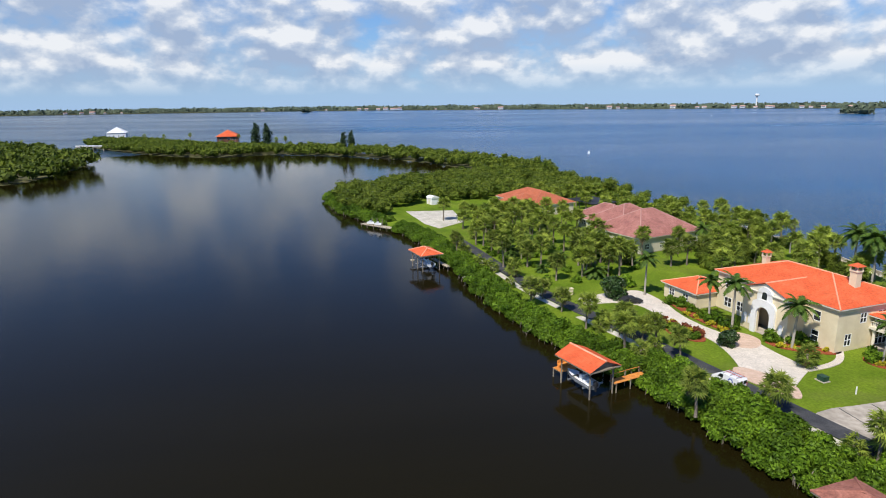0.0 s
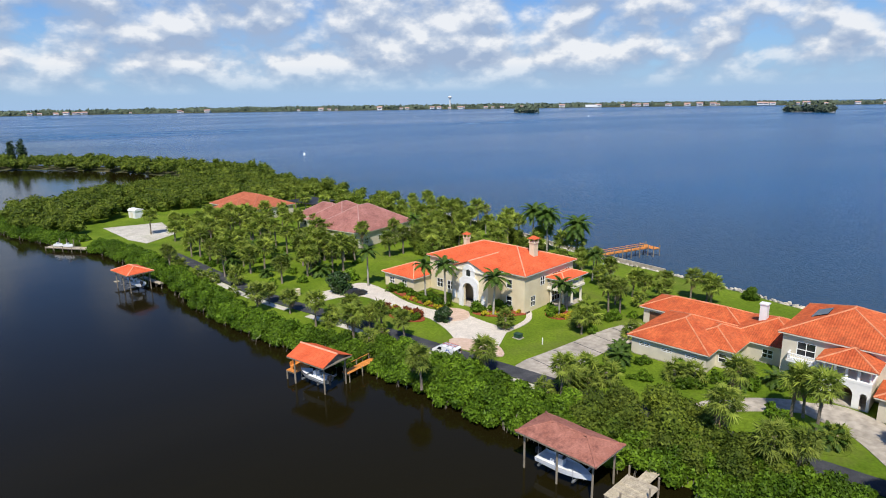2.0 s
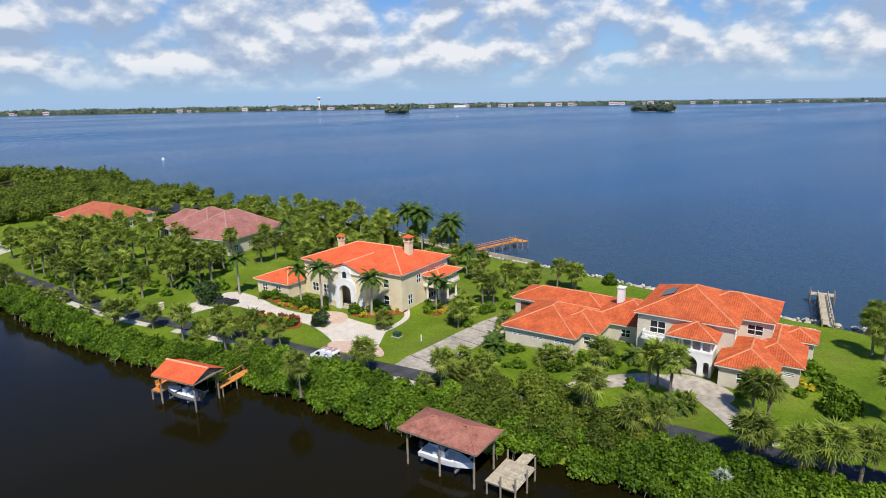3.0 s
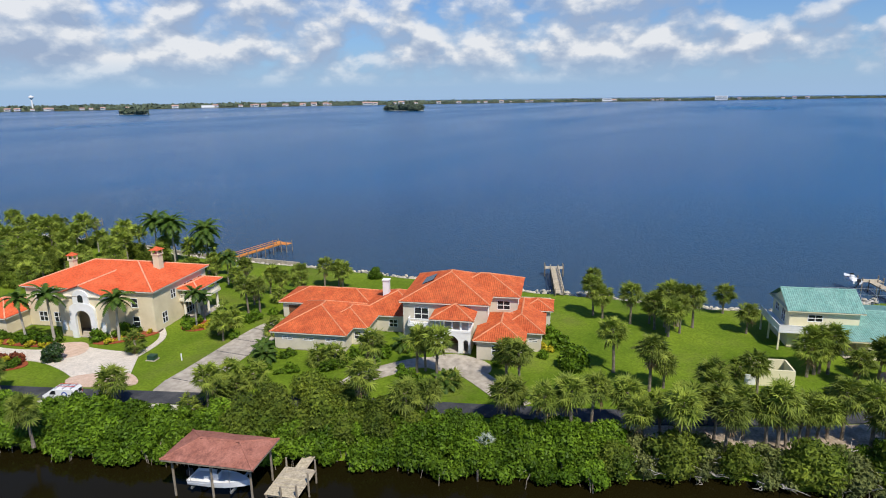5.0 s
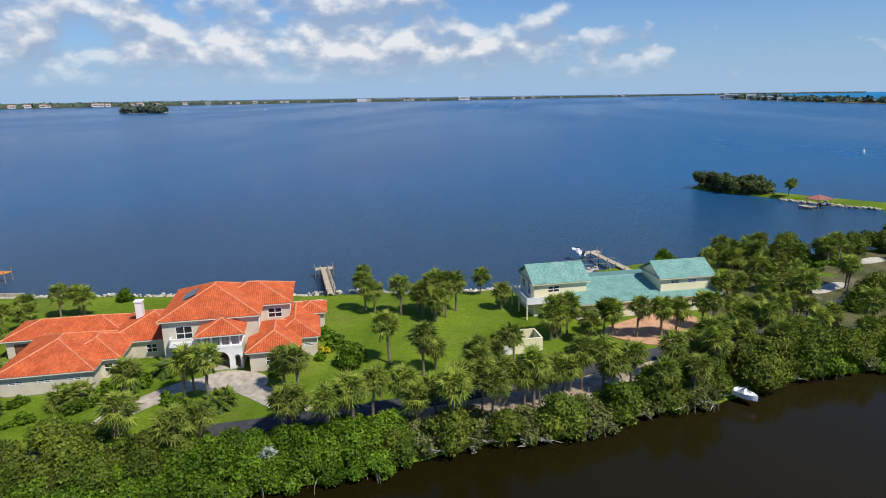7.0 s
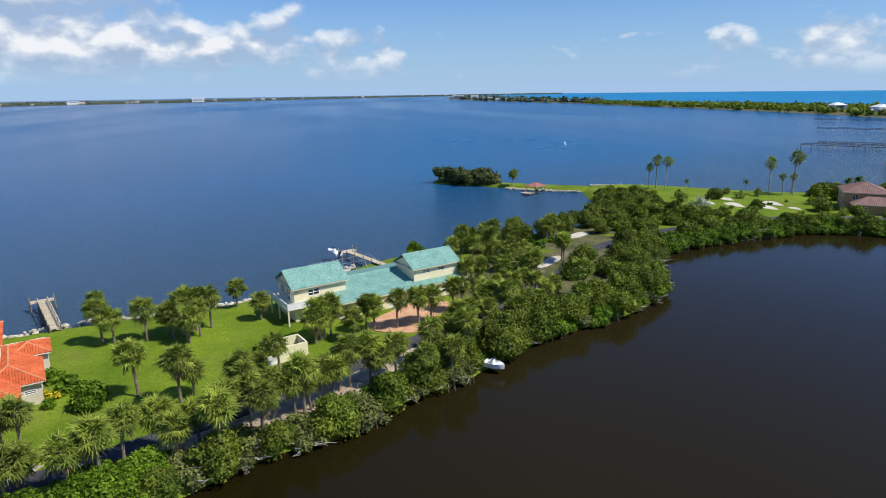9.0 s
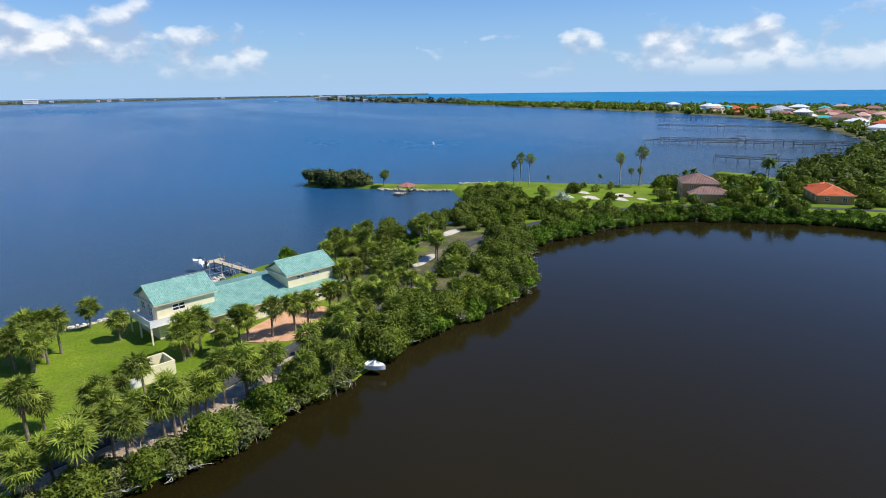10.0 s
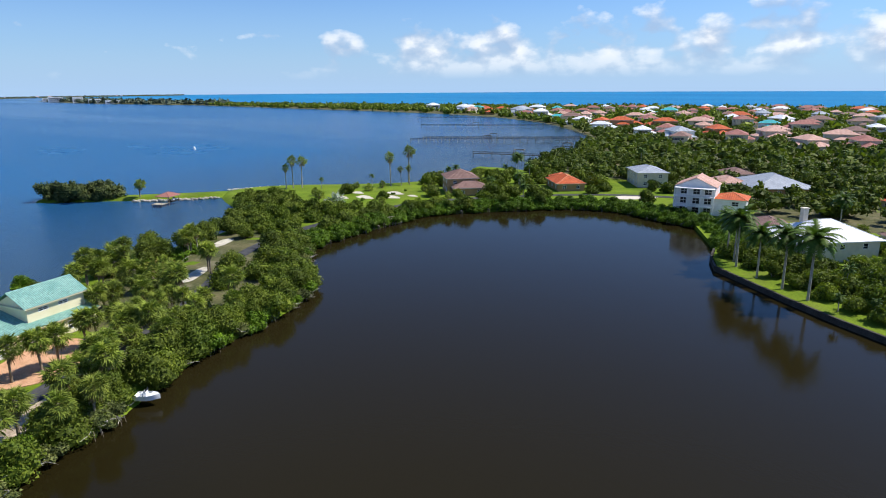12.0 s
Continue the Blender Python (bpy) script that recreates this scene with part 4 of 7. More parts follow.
def fan_palm(seed, height, label, fronds=34, size=1.15, boots=True, lean=0.25, skirt=5, trunk_mat=M_TRUNK, leaf=M_FAN, crown_r=1.0, group="fan palms"):
    """A cabbage palm: rough trunk and a round head of folded fan leaves on stalks."""
    rng = np.random.default_rng(seed)
    h = thing("fan_palm", pose(0, 0, 0), label, "palm tree", group)
    a = rng.uniform(0, 6.28)
    line = [Vector((math.cos(a) * lean * k * k, math.sin(a) * lean * k * k, -0.4 + (height + 0.4) * k)) for k in (0, 0.2, 0.45, 0.7, 0.9, 1.0)]
    t = Build().tube(line, [0.26, 0.19, 0.18, 0.19, 0.23, 0.16], 8)
    if boots:
        for i in range(22):
            k = 0.5 + 0.5 * i / 22
            p = line[2].lerp(line[5], (k - 0.45) / 0.55)
            c = i * 2.4
            t.beam(p, p + Vector((math.cos(c) * 0.32, math.sin(c) * 0.32, 0.28)), 0.08, 0.04)
    part("trunk", t, trunk_mat, h)

    def fan(b, i, n, down):
        az = i * 2.399 + rng.uniform(-0.3, 0.3)
        el = down if down is not None else math.asin(max(-0.8, min(0.98, 0.98 - 1.6 * i / n + rng.uniform(-0.14, 0.14))))
        out = Vector((math.cos(az) * math.cos(el), math.sin(az) * math.cos(el), math.sin(el)))
        top = line[5] + Vector((0, 0, -0.1))
        stem = rng.uniform(0.62, 1.3) * size * crown_r
        mid = top + out * stem + Vector((0, 0, -0.18 * (1 - math.sin(el))))
        side = out.cross(Vector((0, 0, 1)))
        side = side.normalized() if side.length > 0.05 else Vector((1, 0, 0))
        side = (Matrix.Rotation(rng.uniform(-0.7, 0.7), 3, out) @ side).normalized()
        nrm = side.cross(out).normalized()
        m, r = 12, size * rng.uniform(0.62, 0.98)
        base = len(b.v)
        b.v += [tuple(top + side * 0.03), tuple(top - side * 0.03), tuple(mid)]
        b.f.append((base, base + 1, base + 2))
        # pleated blade: an inner ring of folds, then one drooping point to each fold
        for k in range(m + 1):
            ang = (k / m - 0.5) * 4.4
            way = (out * math.cos(ang) + side * math.sin(ang)).normalized()
            b.v.append(tuple(mid + way * r * 0.36 + nrm * (0.04 * r * (1 if k % 2 else -1) - 0.06 * r * abs(math.sin(ang * 0.5)))))
        for k in range(m):
            ang = ((k + 0.5) / m - 0.5) * 4.4
            way = (out * math.cos(ang) + side * math.sin(ang)).normalized()
            ln = r * (0.66 + 0.40 * math.cos(ang * 0.5)) * rng.uniform(0.9, 1.1)
            b.v.append(tuple(mid + way * ln - nrm * (0.12 * r) + Vector((0, 0, -0.2 * ln * rng.uniform(0.0, 1.8)))))
            b.f.append((base + 2, base + 3 + k, base + 4 + m + k, base + 4 + k))
    b = Build()
    for i in range(fronds):
        fan(b, i, fronds, None)
    part("crown", b, leaf, h)
    if skirt:
        s = Build()
        for i in range(skirt):
            fan(s, i * 1.3, fronds, -1.15)
        part("skirt", s, M_DEADFAN, h, "hanging dry brown fan leaves")
    return h


def feather_palm(seed, height, label, fronds=18, length=2.7, trunk_mat=M_PALE_TRUNK, lean=0.4, leaf=M_FEATHER, group="feather palms"):
    """A tall palm with arching feathered fronds."""
    rng = np.random.default_rng(seed)
    h = thing("feather_palm", pose(0, 0, 0), label, "palm tree", group)
    a = rng.uniform(0, 6.28)
    line = [Vector((math.cos(a) * lean * k * k, math.sin(a) * lean * k * k, -0.4 + (height + 0.4) * k)) for k in (0, 0.15, 0.5, 0.85, 1.0)]
    part("trunk", Build().tube(line, [0.24, 0.19, 0.17, 0.14, 0.1], 7), trunk_mat, h)
    b = Build()
    for i in range(fronds):
        az, el = i * 2.399 + rng.uniform(-0.2, 0.2), 1.25 - 1.5 * (i / fronds)
        ln = length * rng.uniform(0.85, 1.1)
        p, way = line[4].copy(), Vector((math.cos(az) * math.cos(el), math.sin(az) * math.cos(el), math.sin(el)))
        steps = 9
        for k in range(steps):
            q = p + way * ln / steps
            side = way.cross(Vector((0, 0, 1)))
            side = side.normalized() if side.length > 0.05 else Vector((1, 0, 0))
            b.face(p - side * 0.03, p + side * 0.03, q)
            wid = 0.62 * math.sin(math.pi * min(1, 0.18 + 0.8 * k / steps)) * length / 2.7
            for s in (-1, 1):
                for j in (0, 1, 2):
                    root = p.lerp(q, j / 3)
                    tip = root + side * (s * wid) + way * 0.22 + Vector((0, 0, -0.34 * wid * rng.uniform(0.6, 1.5)))
                    b.face(root - way * 0.09, tip, root + way * 0.15)
            p = q
            way = (way + Vector((0, 0, -0.2))).normalized()
    part("crown", b, leaf, h)
    return h


USED = set()


def plant(pool, x, y, size=1.0, z=LAND, turn=None, rng=random):
    """Places one of a pool of plants, or a copy of it once it stands."""
    ob = pool[rng.randrange(len(pool))]
    m = pose(x, y, z, 0, 0, rng.uniform(0, 360) if turn is None else turn) @ Matrix.Diagonal((size, size, size, 1))
    if ob.name in USED:
        return copy_thing_plain(ob, m)
    USED.add(ob.name)
    ob.matrix_basis = m
    return ob


def copy_thing_plain(ob, m):
    keep = ob.matrix_basis.copy()
    ob.matrix_basis = Matrix.Identity(4)
    made = copy_thing(ob, m)
    ob.matrix_basis = keep
    return made


MANGROVES = [bush("mangrove_bush", s, r, h, n, 0.23, M_MANGROVE, "dense glossy green mangrove bush rooted at the water's edge", "mangrove", "mangroves along the lagoon", 6, 0, 10, l)
             for s, r, h, n, l in ((1, 2.6, 2.7, 2100, 10), (2, 3.0, 2.5, 2300, 11), (3, 2.3, 3.0, 1900, 9), (4, 2.8, 2.4, 2100, 10))]
SCRUBS = [bush("waterside_scrub", s, r, h, n, 0.22, M_SCRUB, "straggly grey-green shrub with bleached bare branches", "shrub", "scrub along the lagoon", 6, 9, 6, l)
          for s, r, h, n, l in ((11, 2.4, 2.8, 1500, 8), (12, 2.8, 2.4, 1600, 9))]
WOODS = [bush("broadleaf_tree", s, r, h, n, 0.25, M_WOODLEAF, "spreading broadleaf tree with a loose dark green crown", "tree", "broadleaf trees", 8, 0, 0, l)
         for s, r, h, n, l in ((21, 3.2, 4.6, 2200, 14), (22, 3.0, 5.2, 2200, 13), (23, 3.6, 4.2, 2300, 15))]
MID_WOODS = [bush("broadleaf_tree", s, r, h, n, 0.40, M_WOODLEAF, "spreading broadleaf tree with a loose dark green crown", "tree", "broadleaf trees", 5, 0, 0, l)
             for s, r, h, n, l in ((24, 3.2, 4.6, 900, 10), (25, 3.0, 5.2, 900, 10), (26, 3.6, 4.2, 950, 11))]
FAR_WOODS = [bush("woodland_tree", s, r, h, n, 0.62, M_WOODLEAF, "round-headed tree in a dense coastal wood", "tree", "trees of the coastal woods", 4, 0, 0, l)
             for s, r, h, n, l in ((41, 4.2, 6.0, 700, 8), (42, 4.8, 5.4, 760, 9), (43, 3.8, 6.6, 650, 7))]
FAN_LABEL = "cabbage palm with a rough trunk and round fan-leaf head"
FANS = [fan_palm(30 + i, hh, FAN_LABEL, 70, 1.24, True, ln, 3) for i, (hh, ln) in enumerate(((4.2, 0.2), (5.0, 0.5), (5.6, 0.3), (4.6, 0.7), (6.0, 0.4)))]
LOW_FANS = [fan_palm(50 + i, hh, "short young cabbage palm with a wide fan-leaf head", 42, 1.2, False, 0.2, 2) for i, hh in enumerate((1.6, 2.2))]
TALL_FANS = [fan_palm(60 + i, hh, "tall slim fan palm with a small round head", 34, 1.15, False, 0.4, 6, M_PALE_TRUNK) for i, hh in enumerate((8.5, 9.5, 7.5))]
FEATHERS = [feather_palm(70 + i, hh, "slender palm with arching feathery fronds and a pale trunk", 18, 2.7) for i, hh in enumerate((6.0, 7.0, 7.6))]
ROYALS = [feather_palm(80 + i, hh, "royal palm with a smooth grey trunk and heavy dark fronds", 34, 3.7, lean=0.15) for i, hh in enumerate((8.5, 9.5))]
SHRUBS = [bush("garden_shrub", s, 1.1, 1.2, 420, 0.2, M_MANGROVE, "rounded clipped green garden shrub", "shrub", "garden shrubs", 3, 0, 0, 5) for s in (90, 91)]
CROTONS = [bush("yellow_croton", s, 0.8, 0.7, 260, 0.18, M_YELLOWLEAF, "low bright yellow croton in red mulch", "shrub", "yellow crotons", 3, 0, 0, 4) for s in (94, 95)]
CORDYLINES = [bush("red_cordyline", s, 0.8, 1.0, 220, 0.26, M_REDLEAF, "dark red leafy cordyline in a planting bed", "shrub", "red cordylines", 3, 0, 0, 4) for s in (97,)]
ARECAS = [feather_palm(100, 0.9, "clumping yellow-green areca palm without a visible trunk", 26, 2.3, group="arecas")]

shore_rng = random.Random(5)


def along(line, step):
    """Evenly spaced points of a polyline with the way there."""
    out, left = [], 0.0
    for a, b in zip(line, line[1:]):
        a, b = Vector(a), Vector(b)
        d = (b - a).length
        while left <= d:
            out.append((a.lerp(b, left / d), (b - a).normalized()))
            left += step
        left -= d
    return out


def clear_of(x, y, spots):
    return all((x - a) ** 2 + (y - b) ** 2 > r * r for a, b, r in spots)


GAPS = [(-20, 207, 5.0), (36, 75, 1.6), (43, 47, 3.2), (27, 87.5, 2.0), (84.6, -28.8, 2.4), (41, 50, 2.5), (66, 3, 1.5)]
for p, d in along(smooth_line([(-48, 292), (-55, 282)] + MAIN_WEST), 3.3):
    inner = Vector((-d.y, d.x))
    for row in (1.2, 3.6, 6.0):
        q = p + inner * (row + shore_rng.uniform(-0.5, 0.5)) + d * shore_rng.uniform(-1, 1)
        if not clear_of(q.x, q.y, GAPS) or (row > 5 and q.y > 92):
            continue
        if -95 < q.y < 14:
            pool = SCRUBS + MANGROVES[:1] + WOODS[:2] if row < 3 else WOODS[:2] + MANGROVES[:1] if q.y < -16 else MANGROVES[:2] + SCRUBS
            size = shore_rng.uniform(0.8, 1.15)
        elif 14 <= q.y < 62:
            pool = MANGROVES if row < 3 or q.y < 47 else WOODS + MANGROVES
            size = shore_rng.uniform(1.0, 1.25)
        else:
            pool, size = MANGROVES, shore_rng.uniform(1.0, 1.25)
        if q.y < 14 and q.y > -16 and row > 5:
            continue
        plant(pool, q.x, q.y, size, 0.3 if row < 3 else 0.9 if row < 5 else 1.3, rng=shore_rng)


# ---- paving, beds and lawns ----
Z1 = LAND + 0.09
slab("driveway", [(27, 124), (31, 126.5), (37, 128), (42, 130), (44.5, 122), (45, 111), (49.5, 101.5), (52.5, 101.5), (53, 96), (55.5, 88.5), (53, 86), (48, 80.5), (43.8, 86), (45.5, 91), (45.8, 100), (43.5, 104.5), (40.5, 114.5), (38.5, 120), (33, 121.5), (27.5, 119)], Z1, M_DRIVE, "pale swept concrete driveway", "driveway")
slab("driveway_apron", [(42.6, 87), (44.8, 90.5), (50.5, 84), (49, 78.5), (47, 79.5)], Z1 + 0.02, M_PAVER, "salmon-coloured paver apron at the lane", "driveway")
slab("entrance_court", [(45.6, 99), (50, 105.5), (54.5, 101), (51, 95.5)], Z1 + 0.02, M_PAVER, "salmon-coloured paver forecourt", "driveway")
ribbon("footpath", smooth_line([(54.5, 88), (59, 89.5), (62, 91.5), (64.5, 96)]), 1.1, Z1 + 0.03, M_DRIVE, "curved pale concrete footpath", "path")
slab("driveway_shared", [(79, 80.5), (73, 80.8), (66.4, 79.6), (56, 77), (49.5, 75.8), (45.3, 72.5), (48.5, 66.5), (52.5, 69.3), (62.5, 72.3), (68.5, 73.6), (77, 73.5)], Z1 + 0.005, M_CONCRETE, "stained grey concrete driveway with joints", "driveway", 0.12, 1)
for k in range(5):
    a, b = Vector((52 + k * 5.0, 76.0 + k * 1.1)), Vector((53.2 + k * 5.0, 69.6 + k * 1.0))
    solid("driveway_joint", Build().beam((*a, Z1 + 0.012), (*b, Z1 + 0.012), 0.12, 0.02), M_ASPHALT, "dark joint across the driveway", "paving", kind="structure")
ribbon("driveway_circle", smooth_line([(61.5, 51.5), (65.5, 51.8), (69.5, 50), (74.8, 46.8), (76.2, 42.5), (74.5, 37.5), (72, 33), (69, 28)]), 3.6, Z1, M_CONCRETE, "stained concrete loop driveway", "driveway")
slab("entrance_court_villa", [(73.5, 48), (80, 44.8), (79.5, 37), (75, 35.5), (73, 41)], Z1 + 0.02, M_CONCRETE, "stained concrete forecourt", "driveway")
slab("sand_lot", [(-15, 232), (3, 233), (6.5, 210), (-2, 199), (-7, 207)], Z1, M_SAND, "open lot of pale crushed shell", "paving", 0.12, 0)
for x, y, r in ((172, -158, 4), (186, -145, 3.5), (180, -151, 4.5), (178, -165, 4.5), (184, -137, 2.6), (190, -156, 3.2), (168, -165, 2.5)):
    k = math.sin(x * 3.1) * 0.3
    slab("sand_patch", [(x + r * (1 + k * math.cos(3 * a)) * math.cos(a), y + r * 0.6 * (1 + k * math.sin(2 * a)) * math.sin(a)) for a in np.linspace(0, 5.7, 11)], LAND + 0.07, M_SAND, "bare pale sand patch in a grassy lot", "ground", 0.1, 1)
slab("paved_yard", [(99, -14), (103, -12), (113, -24), (112, -30), (103, -32), (96, -23)], Z1, M_YARD, "orange-brown paved yard", "paving")
ribbon("sandy_verge", [(p[0] - 3.9, p[1] - 1.9) for p in ROAD[42:60]], 5.0, LAND + 0.06, M_VERGE, "sandy leaf-strewn verge", "ground")
for k in (7, 9, 11, 13, 16, 18, 21, 23, 25):
    ribbon("shell_verge", [(p[0] - 2.4, p[1] - 1.1) for p in ROAD[k:k + 3]], 1.5, LAND + 0.06, M_SAND, "pale shell verge beside the lane", "ground")
for outline, name in (([(38, 110), (41, 111.5), (44.8, 103.5), (44.5, 99.5), (41.5, 100), (39, 104.5)], "planting_bed"), ([(44.8, 124), (47.2, 122), (50, 110), (52, 106), (50.3, 103), (47, 109.5), (45.5, 117)], "planting_bed"),
                      ([(53.6, 100), (57, 102), (65, 97.5), (63.8, 93.2), (58, 94.6), (54.5, 97)], "planting_bed"), ([(65, 92), (69, 94), (71.5, 90), (70.5, 87.6), (66, 88)], "planting_bed")):
    slab(name, outline, Z1 + 0.03, M_MULCH, "planting bed of red bark mulch", "garden bed")
slab("planting_island", [(66, 46.5), (65, 41), (67.5, 36.5), (70.5, 37), (73, 42), (71, 46)], Z1 + 0.02, M_GRASS, "kerbed lawn island inside the loop drive", "garden bed")

garden = random.Random(8)
for x, y in ((39.5, 109), (41, 107), (42.5, 105), (43.6, 102.5), (40.5, 104), (42, 101.2), (40, 106)):
    plant(CORDYLINES if garden.random() < 0.5 else SHRUBS, x, y, garden.uniform(1.2, 1.7), rng=garden)
for x, y in ((45.8, 121), (46.8, 118), (47.6, 115), (48.6, 112), (49.4, 109.5), (50.8, 106.5), (46, 119.5), (55, 99.5), (57, 99.4), (59, 98.8), (61, 98.2), (63.2, 97), (67, 91.5), (68.8, 91.4)):
    plant(SHRUBS, x, y, garden.uniform(1.3, 2.0), rng=garden)
for x, y in ((46.2, 113.5), (47, 111), (48.6, 107.5), (49.4, 105), (55.4, 97.4), (57.4, 96.5), (59.6, 96), (62, 95.2), (66.4, 89.5), (68, 88.9), (69.8, 89), (43.2, 103.8), (41.5, 108.8)):
    plant(CROTONS, x, y, garden.uniform(1.1, 1.6), rng=garden)
for x, y in ((69, 46), (66.5, 43), (70.8, 39.5), (70, 52.5), (66.5, 57), (62, 62), (69, 62), (66, 66.5), (73.5, 53), (77, 51.5), (79.5, 36.2), (82.5, 34), (85, 31), (90, 30), (93, 33), (71, 57), (68, 60)):
    plant(SHRUBS, x, y, garden.uniform(1.2, 2.1), rng=garden)
plant(CROTONS, 87.8, 31.5, 2.0, rng=garden), plant(CROTONS, 88.5, 34.5, 1.8, rng=garden)
big_hedge = bush("round_bush", 120, 2.3, 3.0, 1700, 0.22, M_MANGROVE, "large clipped globe-shaped green bush on the lawn", "shrub", "", 4, 0, 0, 9)
big_hedge.matrix_basis = pose(84, 26.2, LAND) @ Matrix.Diagonal((1.35, 1.35, 1.35, 1))
USED.add(big_hedge.name)
for x, y, s in ((107, 80, 0.95), (109, 68, 0.7), (113, 58, 0.6), (148, -31, 1.2), (72, 86, 0.8), (76, 84, 0.7)):
    plant([big_hedge], x, y, s, rng=garden)

# ---- palms and trees of the peninsula ----
tree_rng = random.Random(3)
PALMS_NORTH = [(8.5, 183.1), (10.8, 173.6), (18.5, 189.0), (22.1, 191.0), (25.2, 196.8), (30.3, 198.3), (32.6, 191.4), (12.2, 162.0), (14.3, 149.8), (20.3, 149.9), (25.3, 137.5), (35.0, 164.1), (32.9, 140.9), (41.8, 167.5), (38.0, 140.5), (43.8, 150.0), (47.2, 172.7), (55.9, 149.0), (45.7, 152.4), (26.3, 162.6), (20.8, 166.5), (14.7, 182.9), (5.3, 162.3), (3.4, 171.7), (33.2, 150.5), (39.4, 153.2), (52.1, 160.1), (16.0, 141.2), (62.4, 161.6), (60.2, 150.0), (69.6, 156.4), (64.7, 151.0)]
PALMS_FAR = [(42.2, 195.1), (41.8, 213.6), (37.0, 226.9), (42.8, 237.5), (6.7, 212.5), (10.4, 199.6), (-0.7, 212.7), (17.4, 210.1), (23.2, 211.4), (46.5, 188.5), (51.5, 223.1), (51.2, 239.1), (63.3, 257.3), (83.1, 161.6), (75.7, 161.8), (28, 204), (34, 206), (14, 196), (20, 203), (52, 200), (60, 205), (70, 195), (80, 186), (86, 172), (56, 215), (66, 225), (72, 240)]
PALMS_ROAD = [(25.2, 106.7), (27.6, 105.8), (30.2, 99.8), (30.5, 92.2), (17.0, 119.9), (10.8, 145.2), (8.3, 148.5), (42.7, 74.6), (32.5, 75.0), (48.2, 63.1), (55.0, 88.9), (66.9, 83.7), (28.8, 95.0), (2.9, 162.2)]
PALMS_VILLA = [(78.8, 86.1), (77.3, 87.6), (65.5, 80.7), (66.5, 49.6), (71.0, 45.4), (70.4, 41.6), (57.4, 38.2), (59.0, 36.3), (63.1, 28.0), (65.2, 27.4), (75.1, 32.8), (73.0, 29.9), (56.9, 43.7), (96.5, 85.4), (98.5, 83.2), (97.2, 81.0), (63.6, 22.4), (88.1, 89.5), (90.2, 86.4), (84.5, 87), (72.2, 44.6), (81.5, 90.5), (87.3, 92), (94, 90), (116.5, 33.5)]
PALMS_LAWN = [(107.0, 30.1), (106.5, 28.2), (106.0, 23.1), (105.3, 18.8), (105.0, 16.7), (105.6, 14.7), (109.1, 13.2), (107.4, 17.5), (108.6, 15.6), (103.2, 16.1), (107.8, 20.2), (119.3, 9.6), (110.8, 4.9), (85.3, 20.3), (81.8, 14.4), (83.6, 12.9), (92.7, 4.3), (88.0, 1.6), (65.3, 19.9), (67.9, 12.1), (70.3, 10.6), (68.2, 18.3), (73.5, 8.9), (79.0, 6.5), (66.6, 8.0), (69, 14), (71, 7.5), (72.5, 5), (69.5, 3.5), (76.3, 6.4), (77.1, 5.5)]
PALMS_TEAL = [(74.6, 2.1), (74.5, -0.3), (74.3, -1.5), (75.1, -2.3), (76.5, -3.5), (77.8, -4.4), (77.6, -5.3), (79.5, -6.4), (80.4, -10.8), (79.8, -12.0), (81.7, -14.6), (96.7, -10.1), (100.5, -12.8), (100.2, -14.2), (98.9, -5.6), (96.9, -4.1), (99.3, -6.7), (98.2, -5.0), (100.0, -18.1), (99.8, -21.9), (101.4, -24.5), (105.2, -29.6), (104.2, -31.1), (80.1, -7.9), (79.1, -17.9), (80.6, -22.6), (86.3, -26.8), (88.5, -23.5), (91, -27), (84, -20), (137.7, -35.9), (142.3, -41.6), (137.0, -42.4)]
PALMS_SOUTH = [(141.0, -41.4), (137.2, -43.3), (143.7, -50.4), (149.3, -67.6), (128.9, -62.9), (148.4, -51.7), (144.7, -45), (138.6, -38.6), (150.6, -68.8), (131.1, -63.5), (118.2, -38.4), (99.9, -35.2), (101.8, -39.1), (92.5, -37.7), (91.3, -26.4), (114.0, -48.7), (108.5, -51.3), (107.0, -35.4), (95.8, -29.7), (116.2, -43.3), (102.5, -46.2), (132.2, -54.9), (122, -40), (112, -42), (120, -52), (105, -56), (98, -52)]
for spots in (PALMS_NORTH, PALMS_ROAD, PALMS_VILLA, PALMS_LAWN, PALMS_TEAL, PALMS_SOUTH):
    for x, y in spots:
        big = 1.1 if spots is PALMS_NORTH else 1.0
        low = tree_rng.random() < (0.25 if spots in (PALMS_ROAD, PALMS_NORTH) else 0.08)
        plant(LOW_FANS if low else FANS, x, y, tree_rng.uniform(0.9, 1.12) * big, rng=tree_rng)
for x, y in ((92.8, 136.7), (93.5, 131.0), (91.8, 116.7)):
    plant(ROYALS, x, y, 1.22, rng=tree_rng)
for x, y, s in ((88.3, 105.9, 1.0), (51.0, 105.2, 1.25), (48.7, 109.6, 1.05), (57.0, 96.5, 1.25), (67.5, 90.0, 0.95), (69.0, 162.4, 1.1), (42.0, 126.0, 1.15), (70.5, 91.5, 0.8)):
    plant(FEATHERS, x, y, s, rng=tree_rng)
for x, y in ((89.6, 182.2), (90.4, 173.5), (88.4, 164.4), (91.8, 160.7)):
    plant(TALL_FANS, x, y, 0.85, rng=tree_rng)
magnolia = bush("magnolia_tree", 130, 3.1, 5.6, 1900, 0.36, surface("dark_magnolia_leaf", (0.018, 0.045, 0.010), (0.04, 0.085, 0.02), 0.4, 0.4, islands=0.4, through_leaf=0.08), "dark glossy magnolia tree beside the driveway", "tree", "", 6, 0, 0, 11)
